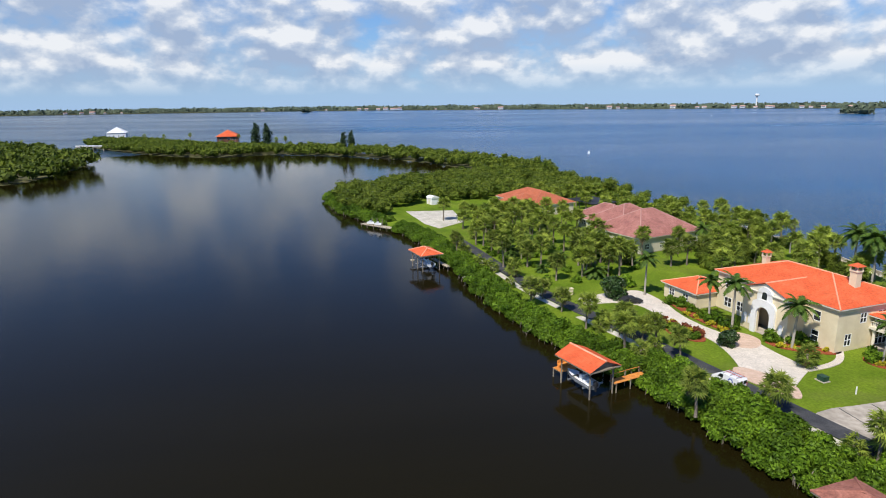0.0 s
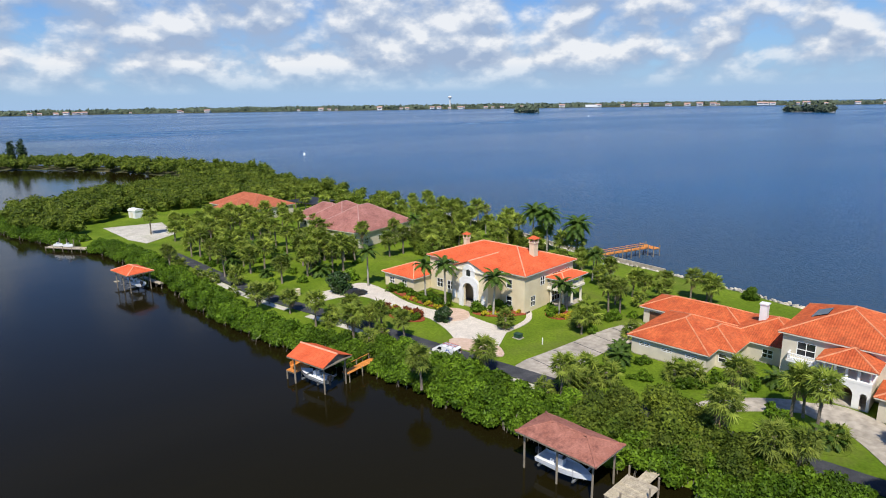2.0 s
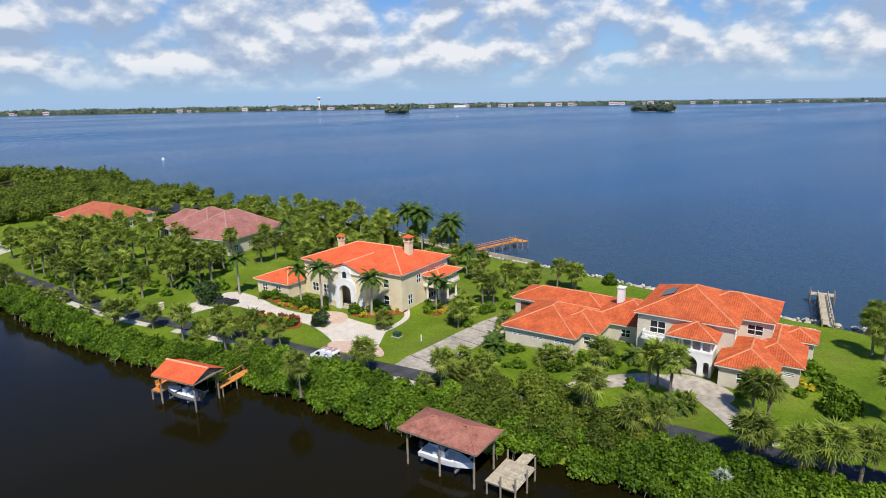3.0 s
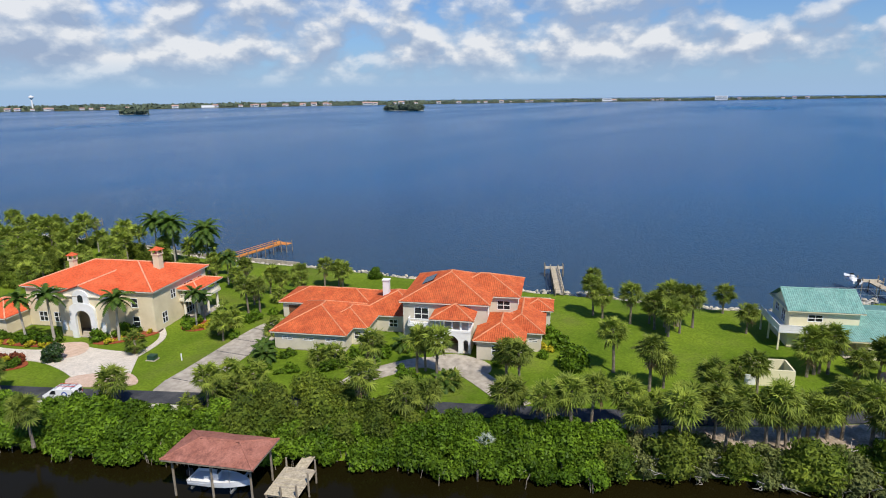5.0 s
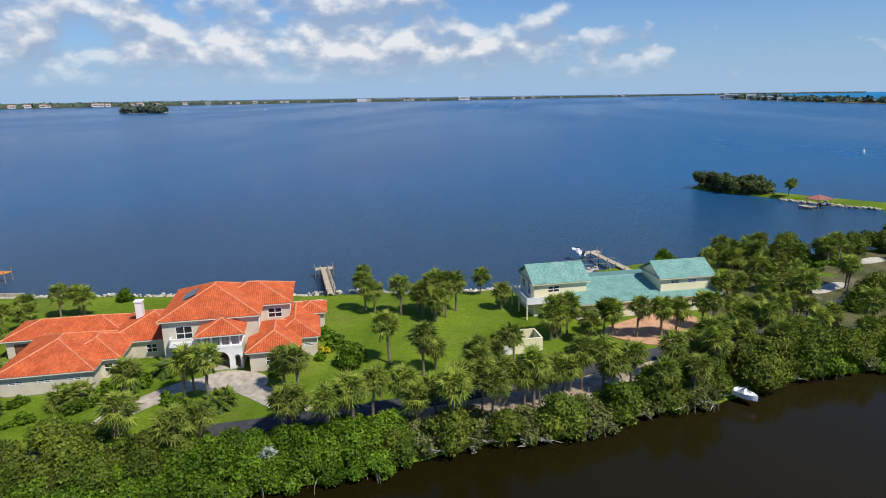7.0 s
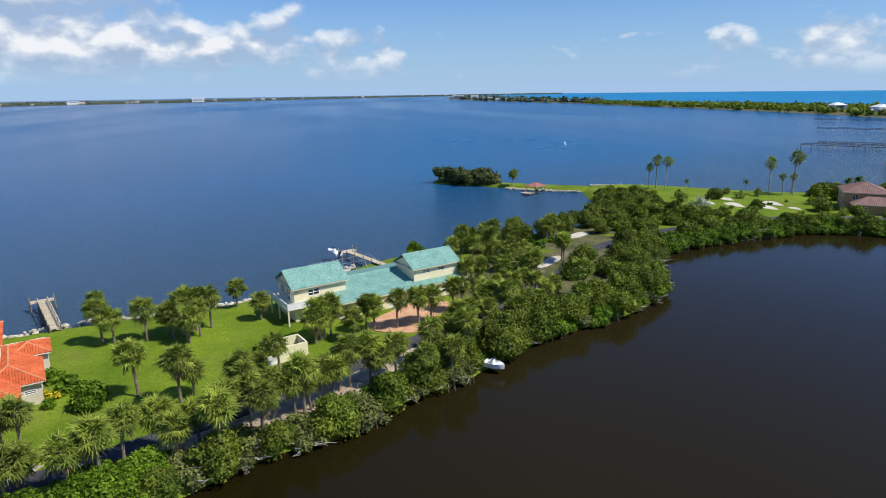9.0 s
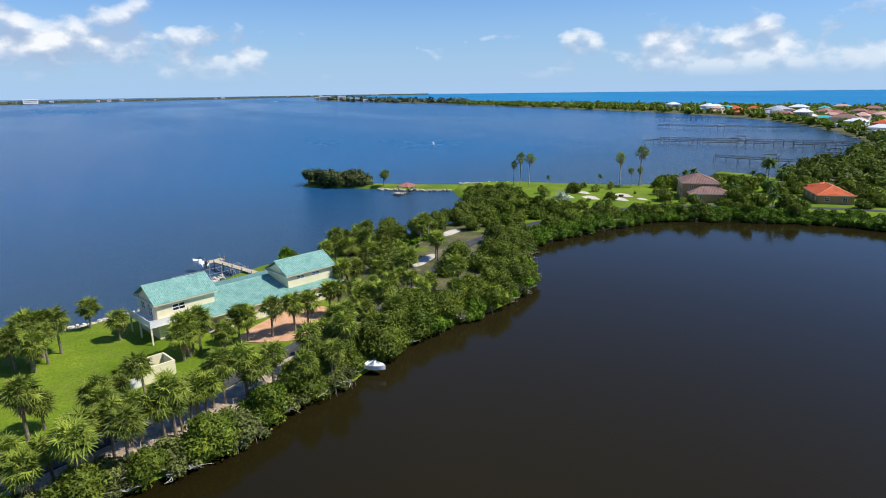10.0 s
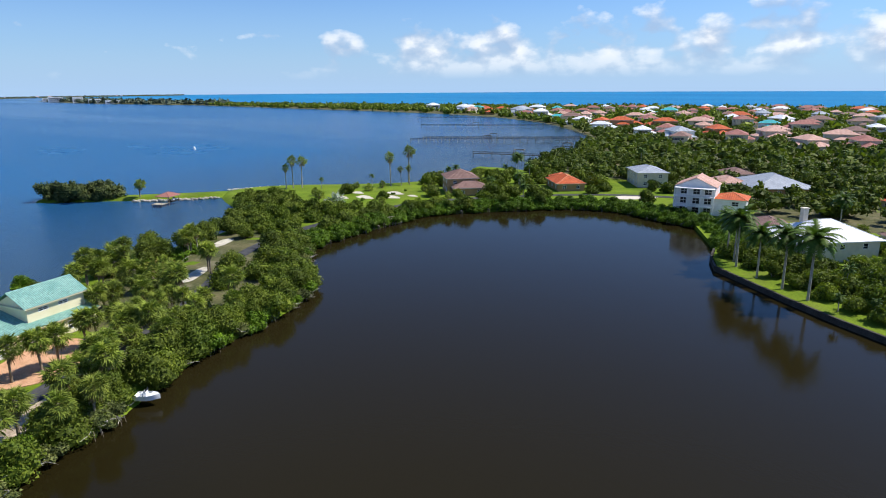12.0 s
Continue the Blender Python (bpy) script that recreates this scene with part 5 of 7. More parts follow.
magnolia.matrix_basis = pose(34.8, 124.0, LAND)
USED.add(magnolia.name)
plant([magnolia], 46.8, 97.4, 0.62, rng=tree_rng)
for x, y in ((64.6, 70.4), (62.8, 68), (66, 72), (68.4, 39.4), (77, 52), (72, 54)):
    plant(ARECAS, x, y, tree_rng.uniform(0.9, 1.15), rng=tree_rng)
silver = fan_palm(140, 1.6, "silvery blue fan palm", 26, 1.4, False, 0.1, 0, M_TRUNK, M_SILVER)
silver.matrix_basis = pose(92, 107, LAND)
USED.add(silver.name)
plant([silver], 171, -131, 1.6, rng=tree_rng)
for x, y, s in ((58, 27.5, 0.9), (60, 30, 0.55)):
    plant([silver], x, y, s * 0.6, rng=tree_rng)
for x, y in ((66, 60), (61, 63), (56, 60), (52, 56), (57, 53), (62, 58), (53, 63), (50, 52), (54, 49), (60, 50)):
    plant(WOODS if y < 57 else LOW_FANS + SHRUBS, x, y, tree_rng.uniform(0.75, 1.0), rng=tree_rng)
for x, y in ((53.5, 46), (55.5, 43.5), (56.5, 40.5), (57.5, 38.5), (52.0, 44.0), (54.0, 39.8), (51.0, 47.5)):
    plant(WOODS, x, y, tree_rng.uniform(0.72, 0.92), rng=tree_rng)
for x, y, z in ((67.0, 57.6, 1.0), (51.3, 65.3, 1.05), (46.7, 65.1, 0.8), (60.2, 47.8, 0.9), (69.5, 38.6, 0.9)):
    plant(LOW_FANS, x, y, z, rng=tree_rng)
for x, y in ((33.5, 100.5), (35, 98), (31.5, 103), (34, 95.5), (29, 108.5), (37, 92.5), (22.5, 116), (20, 124), (14, 133)):
    plant(FANS[:2] + LOW_FANS, x, y, tree_rng.uniform(0.75, 0.95), rng=tree_rng)
for x, y in ((79, 82.5), (74, 83.5), (70, 85), (67.5, 80.5), (56.5, 63.5), (60.5, 66), (55, 66), (58, 68.2), (72, 75), (50.5, 64.6)):
    plant(SHRUBS + LOW_FANS[:1], x, y, tree_rng.uniform(1.0, 1.6), rng=tree_rng)
for x, y in ((95, -48), (99, -58), (104, -66), (112, -72), (118, -68), (125, -75), (130, -82), (138, -84), (143, -95), (146, -108), (153, -58), (152, -63), (156, -70), (159, -63), (161, -78), (158, -74), (163, -86), (146, -90), (118, -60), (126, -66), (152, -100), (155, -86), (160, -95), (164, -104), (170, -100), (175, -108), (168, -112), (182, -112), (160, -112), (150, -120), (147, -130), (144, -148), (138, -160), (130, -172), (120, -182)):
    plant(WOODS if y > -90 else MID_WOODS, x + tree_rng.uniform(-1, 1), y, tree_rng.uniform(0.85, 1.15), rng=tree_rng)
for x, y in ((140, -32), (128, -36), (133, -28)):
    plant(WOODS, x, y, tree_rng.uniform(0.7, 0.9), rng=tree_rng)


def scatter(outline, step, seed, pool, size, z, keep=lambda x, y: True):
    rng = random.Random(seed)
    xs, ys = [p[0] for p in outline], [p[1] for p in outline]
    P = [(x + rng.uniform(-0.4, 0.4) * step, y + rng.uniform(-0.4, 0.4) * step) for x in np.arange(min(xs), max(xs), step) for y in np.arange(min(ys), max(ys), step)]
    d = inside_depth(np.array(P), outline)
    for (x, y), k in zip(P, d):
        if k > 1.0 and keep(x, y):
            plant(pool, x, y, rng.uniform(*size), z, rng=rng)


WOOD_EDGE = smooth_line([(-50, 270), (-44, 248), (-30, 228), (-18, 216), (-16, 240), (2, 252), (14, 262), (48, 254), (70, 262), (80, 250), (72, 290), (58, 340), (38, 355), (14, 346), (-10, 322), (-32, 302), (-50, 288)], 1, True)
scatter([(150, -95), (168, -82), (195, -107), (216, -113), (206, -128), (182, -126), (162, -118)], 5.0, 29, MID_WOODS, (0.8, 1.12), LAND - 0.3)
scatter([(141, -100), (149, -100), (153, -130), (149, -156), (138, -170), (136, -162), (144, -140)], 4.6, 30, MID_WOODS, (0.7, 1.0), LAND - 0.3)
for x, y in ((12, 165), (17, 152), (23, 160), (27, 149), (34, 155), (22, 134), (30, 136), (38, 143), (46, 146), (44, 160), (30, 176), (14, 176), (36, 129), (40, 133)):
    plant(SHRUBS, x, y, tree_rng.uniform(1.3, 2.2), rng=tree_rng)


def palm_mass(name, spots, seed, label, size=(0.95, 1.28)):
    """Palms too far off to pick apart singly, joined as one grove."""
    rng = random.Random(seed)
    grove = thing(name, pose(0, 0, 0), label, "palm trees", kind="stuff")
    joined = {"trunk": Build(), "crown": Build()}
    for x, y in spots:
        palm, s = FANS[rng.randrange(len(FANS))], rng.uniform(*size)
        m = np.array(pose(x, y, LAND, 0, 0, rng.uniform(0, 360)) @ Matrix.Diagonal((s, s, s, 1)))
        for child in palm.children:
            key = child.name.split(".")[0]
            if key in joined:
                me, b = child.data, joined[key]
                co = np.empty(len(me.vertices) * 3)
                me.vertices.foreach_get("co", co)
                n = len(b.v)
                b.v += (co.reshape(-1, 3) @ m[:3, :3].T + m[:3, 3]).tolist()
                b.f += [tuple(n + v for v in p.vertices) for p in me.polygons]
    part("trunk", joined["trunk"], M_TRUNK, grove), part("crown", joined["crown"], M_FAN, grove)


def spots_in(outline, step, seed):
    rng = random.Random(seed)
    xs, ys = [p[0] for p in outline], [p[1] for p in outline]
    P = [(x + rng.uniform(-0.4, 0.4) * step, y + rng.uniform(-0.4, 0.4) * step) for x in np.arange(min(xs), max(xs), step) for y in np.arange(min(ys), max(ys), step)]
    return [p for p, k in zip(P, inside_depth(np.array(P), outline)) if k > 1]


palm_mass("palm_grove", PALMS_FAR + spots_in([(60, 130), (95, 110), (101, 150), (97, 200), (72, 216), (64, 196), (74, 176), (62, 150)], 7.6, 14) + spots_in([(-2, 204), (16, 208), (40, 207), (46, 196), (34, 186), (14, 188), (4, 196)], 6.6, 15)
          + spots_in([(6, 178), (30, 182), (44, 166), (50, 148), (38, 134), (24, 140), (12, 158)], 8.2, 27), 28, "grove of cabbage palms round the far houses")
SOUTH_GROVE = [(97, -31), (106, -34), (119, -32), (124, -42), (114, -52), (102, -50), (91, -37)]
palm_mass("palm_grove", [p for p in spots_in(SOUTH_GROVE, 4.5, 16) if abs((p[0] - 96) * 0.66 + (p[1] + 24) * 0.75) > 2.6], 44, "grove of cabbage palms south of the teal-roofed house", (0.8, 1.15))
scatter([(6, 178), (30, 182), (44, 166), (50, 148), (38, 134), (24, 140), (12, 158)], 5.6, 45, SHRUBS + SHRUBS + ARECAS, (0.8, 1.7), LAND, lambda x, y: clear_of(x, y, [(44, 190, 12), (52, 172, 12), (30, 136, 5)]))
scatter([(60, 136), (92, 116), (98, 150), (94, 196), (74, 206), (72, 176), (64, 152)], 7.0, 46, SHRUBS + WOODS, (0.7, 1.2), LAND, lambda x, y: clear_of(x, y, [(62, 178, 14)]))
scatter([(-2, 204), (16, 208), (36, 204), (30, 190), (14, 188), (4, 196)], 7.0, 47, WOODS + SHRUBS, (0.6, 1.0), LAND)
scatter([(66, 100), (92, 96), (100, 112), (88, 120), (74, 118)], 6.5, 19, FANS[:3], (0.8, 1.05), LAND, lambda x, y: not (x < 78 and y > 96))


def leaf_mass(name, crowns, size, count, material, label, seed, group_kind="stuff"):
    """Many tree crowns too far off to pick apart, as one mass of leaf sprays."""
    rng = np.random.default_rng(seed)
    b = Build()
    for x, y, z, r, h in crowns:
        L = [(x + rng.normal(0, r * 0.4), y + rng.normal(0, r * 0.4), z + h * rng.uniform(0.45, 0.85), r * rng.uniform(0.4, 0.7)) for _ in range(4)]
        core(b, L, 0.8, 5)
        P, D = lump_cloud(rng, L, count)
        leaves(b, P, D, size, rng)
    return solid(name, b, material, label, "trees", kind=group_kind)


def crowns_in(outline, step, seed, r, h, z, keep=lambda x, y: True, edge=2.0):
    rng = random.Random(seed)
    xs, ys = [p[0] for p in outline], [p[1] for p in outline]
    P = [(x + rng.uniform(-0.5, 0.5) * step, y + rng.uniform(-0.5, 0.5) * step) for x in np.arange(min(xs), max(xs), step) for y in np.arange(min(ys), max(ys), step)]
    d = inside_depth(np.array(P), outline)
    return [(x, y, z, r * rng.uniform(0.7, 1.3), h * rng.uniform(0.7, 1.25)) for (x, y), k in zip(P, d) if k > edge and keep(x, y)]


leaf_mass("coastal_woods", crowns_in(WOOD_EDGE, 5.2, 11, 3.6, 6.0, LAND - 0.5, lambda x, y: not (-10 < x < 16 and 236 < y < 258), 1.0), 0.5, 330, M_WOODLEAF, "dense coastal woods at the end of the peninsula", 11)
leaf_mass("coastal_woods", crowns_in([(60, 215), (84, 205), (92, 225), (82, 250), (62, 250), (52, 262), (50, 246)], 6.5, 12, 3.0, 5.0, LAND - 0.5), 0.55, 220, M_WOODLEAF, "woodland behind the orange-roofed house", 12)
leaf_mass("point_woods", crowns_in(NORTH, 7.0, 13, 4.0, 7.0, 0.5, lambda x, y: clear_of(x, y, [(-226, 655, 18), (-390, 740, 16)]), 0.0), 0.95, 150, M_WOODLEAF, "dense woods along the northern point", 13)
leaf_mass("mangrove_wood", crowns_in(LEFT, 13, 21, 6.5, 8.5, 0.6, lambda x, y: x > -620, -5.0), 2.2, 60, M_WOODLEAF, "dense mangrove wood covering an island", 21)
ISLET = smooth_line([(253, -90), (257, -83), (265, -74), (272, -67), (276, -68), (273, -77), (264, -90)], 2, True)
leaf_mass("islet_mangroves", crowns_in(ISLET, 2.7, 22, 3.0, 6.2, 0.2, edge=0.0) + crowns_in(ISLET, 3.2, 23, 2.4, 2.6, 0.2, edge=0.3), 0.6, 230, M_SCRUB_DARK, "rounded mangrove thicket on the end of the spit", 22)


M_DRYLEAF = surface("dry_vine_leaf", (0.17, 0.135, 0.035), (0.30, 0.235, 0.07), 0.5, 0.8, islands=0.4, through_leaf=0.1, spec=0.1)
mound = bush("vine_mound", 150, 6.5, 2.2, 2600, 0.3, M_DRYLEAF, "low mound of dry yellow-brown vines beside the lane", "shrub", "", 4, 5, 0, 16)
mound.matrix_basis = pose(140.5, -56, LAND)
scatter([(124, -46), (148, -44), (158, -66), (152, -74), (138, -62), (128, -54)], 4.0, 64, SHRUBS + LOW_FANS[:1], (1.1, 2.0), LAND, lambda x, y: clear_of(x, y, [(140.5, -56, 5.5), (131, -61, 3), (153, -79, 5)]))
slab("sand_shoulder", [(126.5, -57), (130, -61.5), (134, -66), (136, -64), (131, -57.5), (128, -55)], LAND + 0.08, M_SAND, "pale sandy shoulder beside the lane", "ground", 0.1, 1)
slab("sand_shoulder", [(150, -76), (155, -84), (158, -82), (153, -74)], LAND + 0.08, M_SAND, "pale sandy shoulder beside the lane", "ground", 0.1, 1)

# ---- docks, boathouses and boats ----
def boat(m, label, length=6.2, beam=2.1, hull_mat=M_HULL, motor=True, canopy=False, group="boats"):
    h = thing("boat", m, label, "boat", group)
    b, n = Build(), 9
    rows = []
    for i in range(n):
        k = i / (n - 1)
        w = beam / 2 * (1 - max(0, (k - 0.45) / 0.55) ** 2.2)
        keel, chine, top = 0.02 + 0.55 * max(0, k - 0.55) ** 1.5 * 2, 0.25 + 0.3 * max(0, k - 0.5), 0.85 + 0.25 * k
        rows.append([(k * length, -w, top), (k * length, -w * 0.85, chine), (k * length, 0, keel), (k * length, w * 0.85, chine), (k * length, w, top)])
    for r in rows:
        b.v += r
    for i in range(n - 1):
        for j in range(4):
            b.f.append((i * 5 + j, i * 5 + j + 1, i * 5 + 6 + j, i * 5 + 5 + j))
    b.f.append((0, 1, 2, 3, 4))
    part("hull", b, hull_mat, h)
    d = Build()
    for i in range(n - 1):
        p, q = rows[i], rows[i + 1]
        dz = -0.28 if i < 5 else -0.03
        d.face(*[(v[0], v[1] * 0.96, v[2] + dz) for v in (p[0], q[0], q[4], p[4])])
    part("deck", d, M_HULL, h)
    part("console", Build().box(length * 0.38, -0.35, 0.62, length * 0.48, 0.35, 1.5), M_HULL, h)
    part("windscreen", Build().box(length * 0.475, -0.36, 1.5, length * 0.49, 0.36, 1.85), M_GLASS, h)
    part("seat", Build().box(length * 0.24, -0.45, 0.6, length * 0.32, 0.45, 1.1), M_HULL, h)
    if motor:
        part("outboard_motor", Build().box(-0.55, -0.25, 0.75, -0.02, 0.25, 1.4).box(-0.4, -0.1, -0.1, -0.15, 0.1, 0.75), M_BLACK, h)
    if canopy:
        part("canopy", Build().box(length * 0.2, -beam * 0.45, 2.35, length * 0.6, beam * 0.45, 2.43), M_BLUE if canopy == "blue" else M_HULL, h)
        for x in (0.22, 0.58):
            for s in (-1, 1):
                part("post", Build().tube([(length * x, s * beam * 0.42, 0.8), (length * x, s * beam * 0.42, 2.35)], [0.03, 0.03], 5), M_METAL, h)
    return h


def piling(parent, x, y, z0, z1, r=0.13, mat=M_PILE):
    return part("piling", Build().tube([(x, y, z0), (x, y, z1 - 0.05), (x, y, z1)], [r, r * 0.95, r * 0.7], 8), mat, parent)


def planks(parent, x0, y0, x1, y1, z, mat, across=True, width=0.3):
    """Deck boards laid side by side with open joints, on joists."""
    span = (x1 - x0) if across else (y1 - y0)
    n = max(1, round(span / width))
    step = span / n
    one = Build().box(0, 0, -0.05, step - 0.025 if across else x1 - x0, y1 - y0 if across else step - 0.025, 0).mesh("board", mat)
    for i in range(n):
        ob = new("board", one)
        ob.parent = parent
        ob.location = (x0 + i * step, y0, z) if across else (x0, y0 + i * step, z)
    part("joist", Build().box(x0, y0 + 0.1, z - 0.28, x1, y0 + 0.25, z - 0.052), M_PILE, parent)
    part("joist", Build().box(x0, y1 - 0.25, z - 0.28, x1, y1 - 0.1, z - 0.052), M_PILE, parent)


def boathouse(m, L, W, z, kind, tile, cap, label, mid=2, over=0.5, slope=0.36, rib=0.32):
    h = thing("boathouse", m, label, "boathouse", "boathouses")
    for i in range(mid + 1):
        for y in (0.3, W - 0.3):
            piling(h, 0.3 + (L - 0.6) * i / mid, y, -1.4, z)
    for y in (0.3, W - 0.3):
        part("beam", Build().box(0, y - 0.1, z - 0.3, L, y + 0.1, z - 0.02), M_PILE, h)
    roof(h, 0, 0, L, W, z + 0.2, slope, tile, cap, kind, over, M_PILE, rib=rib)
    for x in (L * 0.22, L * 0.7):
        part("lift_beam", Build().beam((x, 0.5, 1.0), (x, W - 0.5, 1.0), 0.2, 0.22), M_METAL, h)
        for y in (0.5, W - 0.5):
            part("cable", Build().tube([(x, y, 1.0), (x, y, z - 0.3)], [0.02, 0.02], 4), M_METAL, h)
    return h


m0 = pose(35.6, 53.7, 0, 0, 0, -71)
boathouse(m0, 9.6, 5.0, 4.55, "hip", M_SHINGLE_RED, M_SHINGLE_RED, "open boathouse with a faded red hip roof on pilings", 2, 0.5, 0.38, rib=4.0)
boat(m0 @ pose(1.7, 1.5, 1.15), "white speedboat with a dark cockpit hanging in a boat lift", 6.8, 2.3)
dk = thing("dock", m0, "square bleached timber dock on pilings", "dock", "docks")
planks(dk, 10.7, 0.2, 14.4, 5.2, 1.6, M_DECK, False, 0.28)
for x, y, zz in ((10.9, 0.3, 1.55), (14.3, 0.3, 3.0), (14.3, 5.1, 2.9), (12.6, 0.2, 2.7), (10.9, 5.1, 2.8), (14.5, 2.7, 2.9)):
    piling(dk, x, y, -1.4, zz, 0.12)
gw = thing("gangway", m0, "narrow timber walkway to the shore", "dock")
planks(gw, 11.8, 5.2, 13.2, 10.5, 1.55, M_DECK, False, 0.3)

m1 = pose(16.8, 88.0, 0, 0, 0, -62)
boathouse(m1, 7.0, 4.9, 4.35, "gable_x", M_TILE_A, M_CAP_A, "open boathouse with a bright orange gabled tile roof", 1, 0.5, 0.42)
boat(m1 @ pose(6.4, 1.4, 1.15, 0, 0, 180), "pale grey motor boat hanging in a boat lift", 6.0, 2.2, M_GREYHULL)
od = thing("dock", m1, "orange-stained timber landing with a bench and handrail", "dock", "docks")
planks(od, -2.2, 0.6, -0.1, 3.6, 1.5, M_DECK_ORANGE, True, 0.3)
for x, y in ((-2.1, 0.7), (-0.3, 0.7), (-2.1, 3.5), (-0.3, 3.5)):
    piling(od, x, y, -1.4, 1.5, 0.12)
part("bench", Build().box(-2.1, 1.4, 1.5, -1.6, 3.4, 1.95).box(-2.2, 1.4, 1.95, -2.1, 3.4, 2.5), M_DECK_ORANGE, od)
wk = thing("gangway", m1, "orange-stained timber walkway to the bank", "dock")
planks(wk, 5.6, 4.9, 7.0, 11.2, 1.55, M_DECK_ORANGE, False, 0.3)
for y in (5.2, 8, 10.8):
    piling(wk, 5.7, y, -1.4, 2.5, 0.1), piling(wk, 6.9, y, -1.4, 1.6, 0.1)
part("handrail", Build().beam((5.7, 5, 2.45), (5.7, 11.2, 2.45), 0.1, 0.06), M_DECK_ORANGE, wk)

m2 = pose(-9.2, 157.6, 0, 0, 0, -65)
boathouse(m2, 7.4, 5.2, 4.2, "hip", M_TILE_A, M_CAP_A, "open boathouse with an orange tiled roof on white posts", 2, 0.5, 0.40)
boat(m2 @ pose(7.4, 2.6, 1.1, 0, 0, 180), "white fishing boat on a lift under the boathouse roof", 6.8, 2.3)
wd = thing("dock", m2, "grey timber walkway round the boat lift", "dock", "docks")
planks(wd, -1.6, 0.2, -0.2, 5.4, 1.4, M_DECK, False, 0.3), planks(wd, 0, 5.7, 9.5, 6.8, 1.4, M_DECK, True, 0.35)
for x in (-1.4, 3, 6.5, 9.2):
    piling(wd, x, 6.3, -1.4, 1.9, 0.1)
m3 = pose(-29.5, 211.0, 0, 0, 0, -40)
jd = thing("dock", m3, "low grey timber dock with lift posts", "dock", "docks")
planks(jd, 0, 0, 16, 2.6, 1.1, M_DECK, True, 0.4)
for x in (0.2, 3.2, 6.4, 9.6, 12.8, 15.8):
    piling(jd, x, 0.1, -1.4, 1.4, 0.12), piling(jd, x, 2.5, -1.4, 1.4, 0.12)
for x in (2.5, 5.0, 7.5):
    piling(jd, x, 3.2, -1.4, 3.2, 0.12)
boat(m3 @ pose(2.4, 1.3, 1.1), "small white skiff resting on the dock", 3.0, 1.1, motor=False), boat(m3 @ pose(6.0, 1.3, 1.1), "small white skiff resting on the dock", 3.0, 1.1, motor=False)
boat(pose(83.4, -28.6, 0.6, 0, 0, -140), "small white skiff moored under mangroves", 3.5, 1.7, M_HULL, motor=False)
boat(pose(137.5, -101.5, 0.15, 0, 0, -60), "small white dinghy at the mangrove edge", 3.0, 1.3, motor=False)


def pier(m, length, width, z, mat, label, rail=False, step=4.0, head=0.0, board=0.35):
    p = thing("pier", m, label, "pier", "piers")
    planks(p, 0, -width / 2, length, width / 2, z, mat, True, board)
    n = max(1, int(length / step))
    for i in range(n + 1):
        for s in (-1, 1):
            piling(p, length * i / n, s * width / 2, -1.6, z + (1.0 if rail else 0.5), 0.12)
    if rail:
        for s in (-1, 1):
            part("handrail", Build().beam((0, s * width / 2, z + 1.0), (length, s * width / 2, z + 1.0), 0.12, 0.08), mat, p)
            part("handrail", Build().beam((0, s * width / 2, z + 0.55), (length, s * width / 2, z + 0.55), 0.1, 0.06), mat, p)
    if head:
        planks(p, length, -head, length + head, head, z, mat, True, board)
        for x, y in ((0.1, -0.95), (0.1, 0.95), (0.95, -0.95), (0.95, 0.95)):
            piling(p, length + head * x, head * y, -1.6, z + 0.9, 0.12)
    return p


pier(pose(104, 121, 0, 0, 0, 2), 15, 1.6, 2.2, M_DECK_ORANGE, "orange-stained timber pier with railings over the river", True, 3.0, 2.6)
pier(pose(115, 39.5, 0, 0, 0, 24), 18, 1.7, 2.0, M_DECK, "grey timber pier with a boat lift at its head", True, 3.4, 2.2)
pier(pose(135.5, -23.5, 0, 0, 0, 25), 19, 1.7, 2.0, M_DECK, "long brown timber pier bending to a boat lift", False, 3.2, 2.2)
boat(pose(150.0, -12.6, 1.7, 0, 0, 25), "white motor boat on a lift beside the pier", 5.5, 2.0)
pier(pose(92, 190, 0, 0, 0, 30), 26, 1.5, 1.6, M_DECK, "grey timber pier behind the palms", False, 3.2, 2.4)

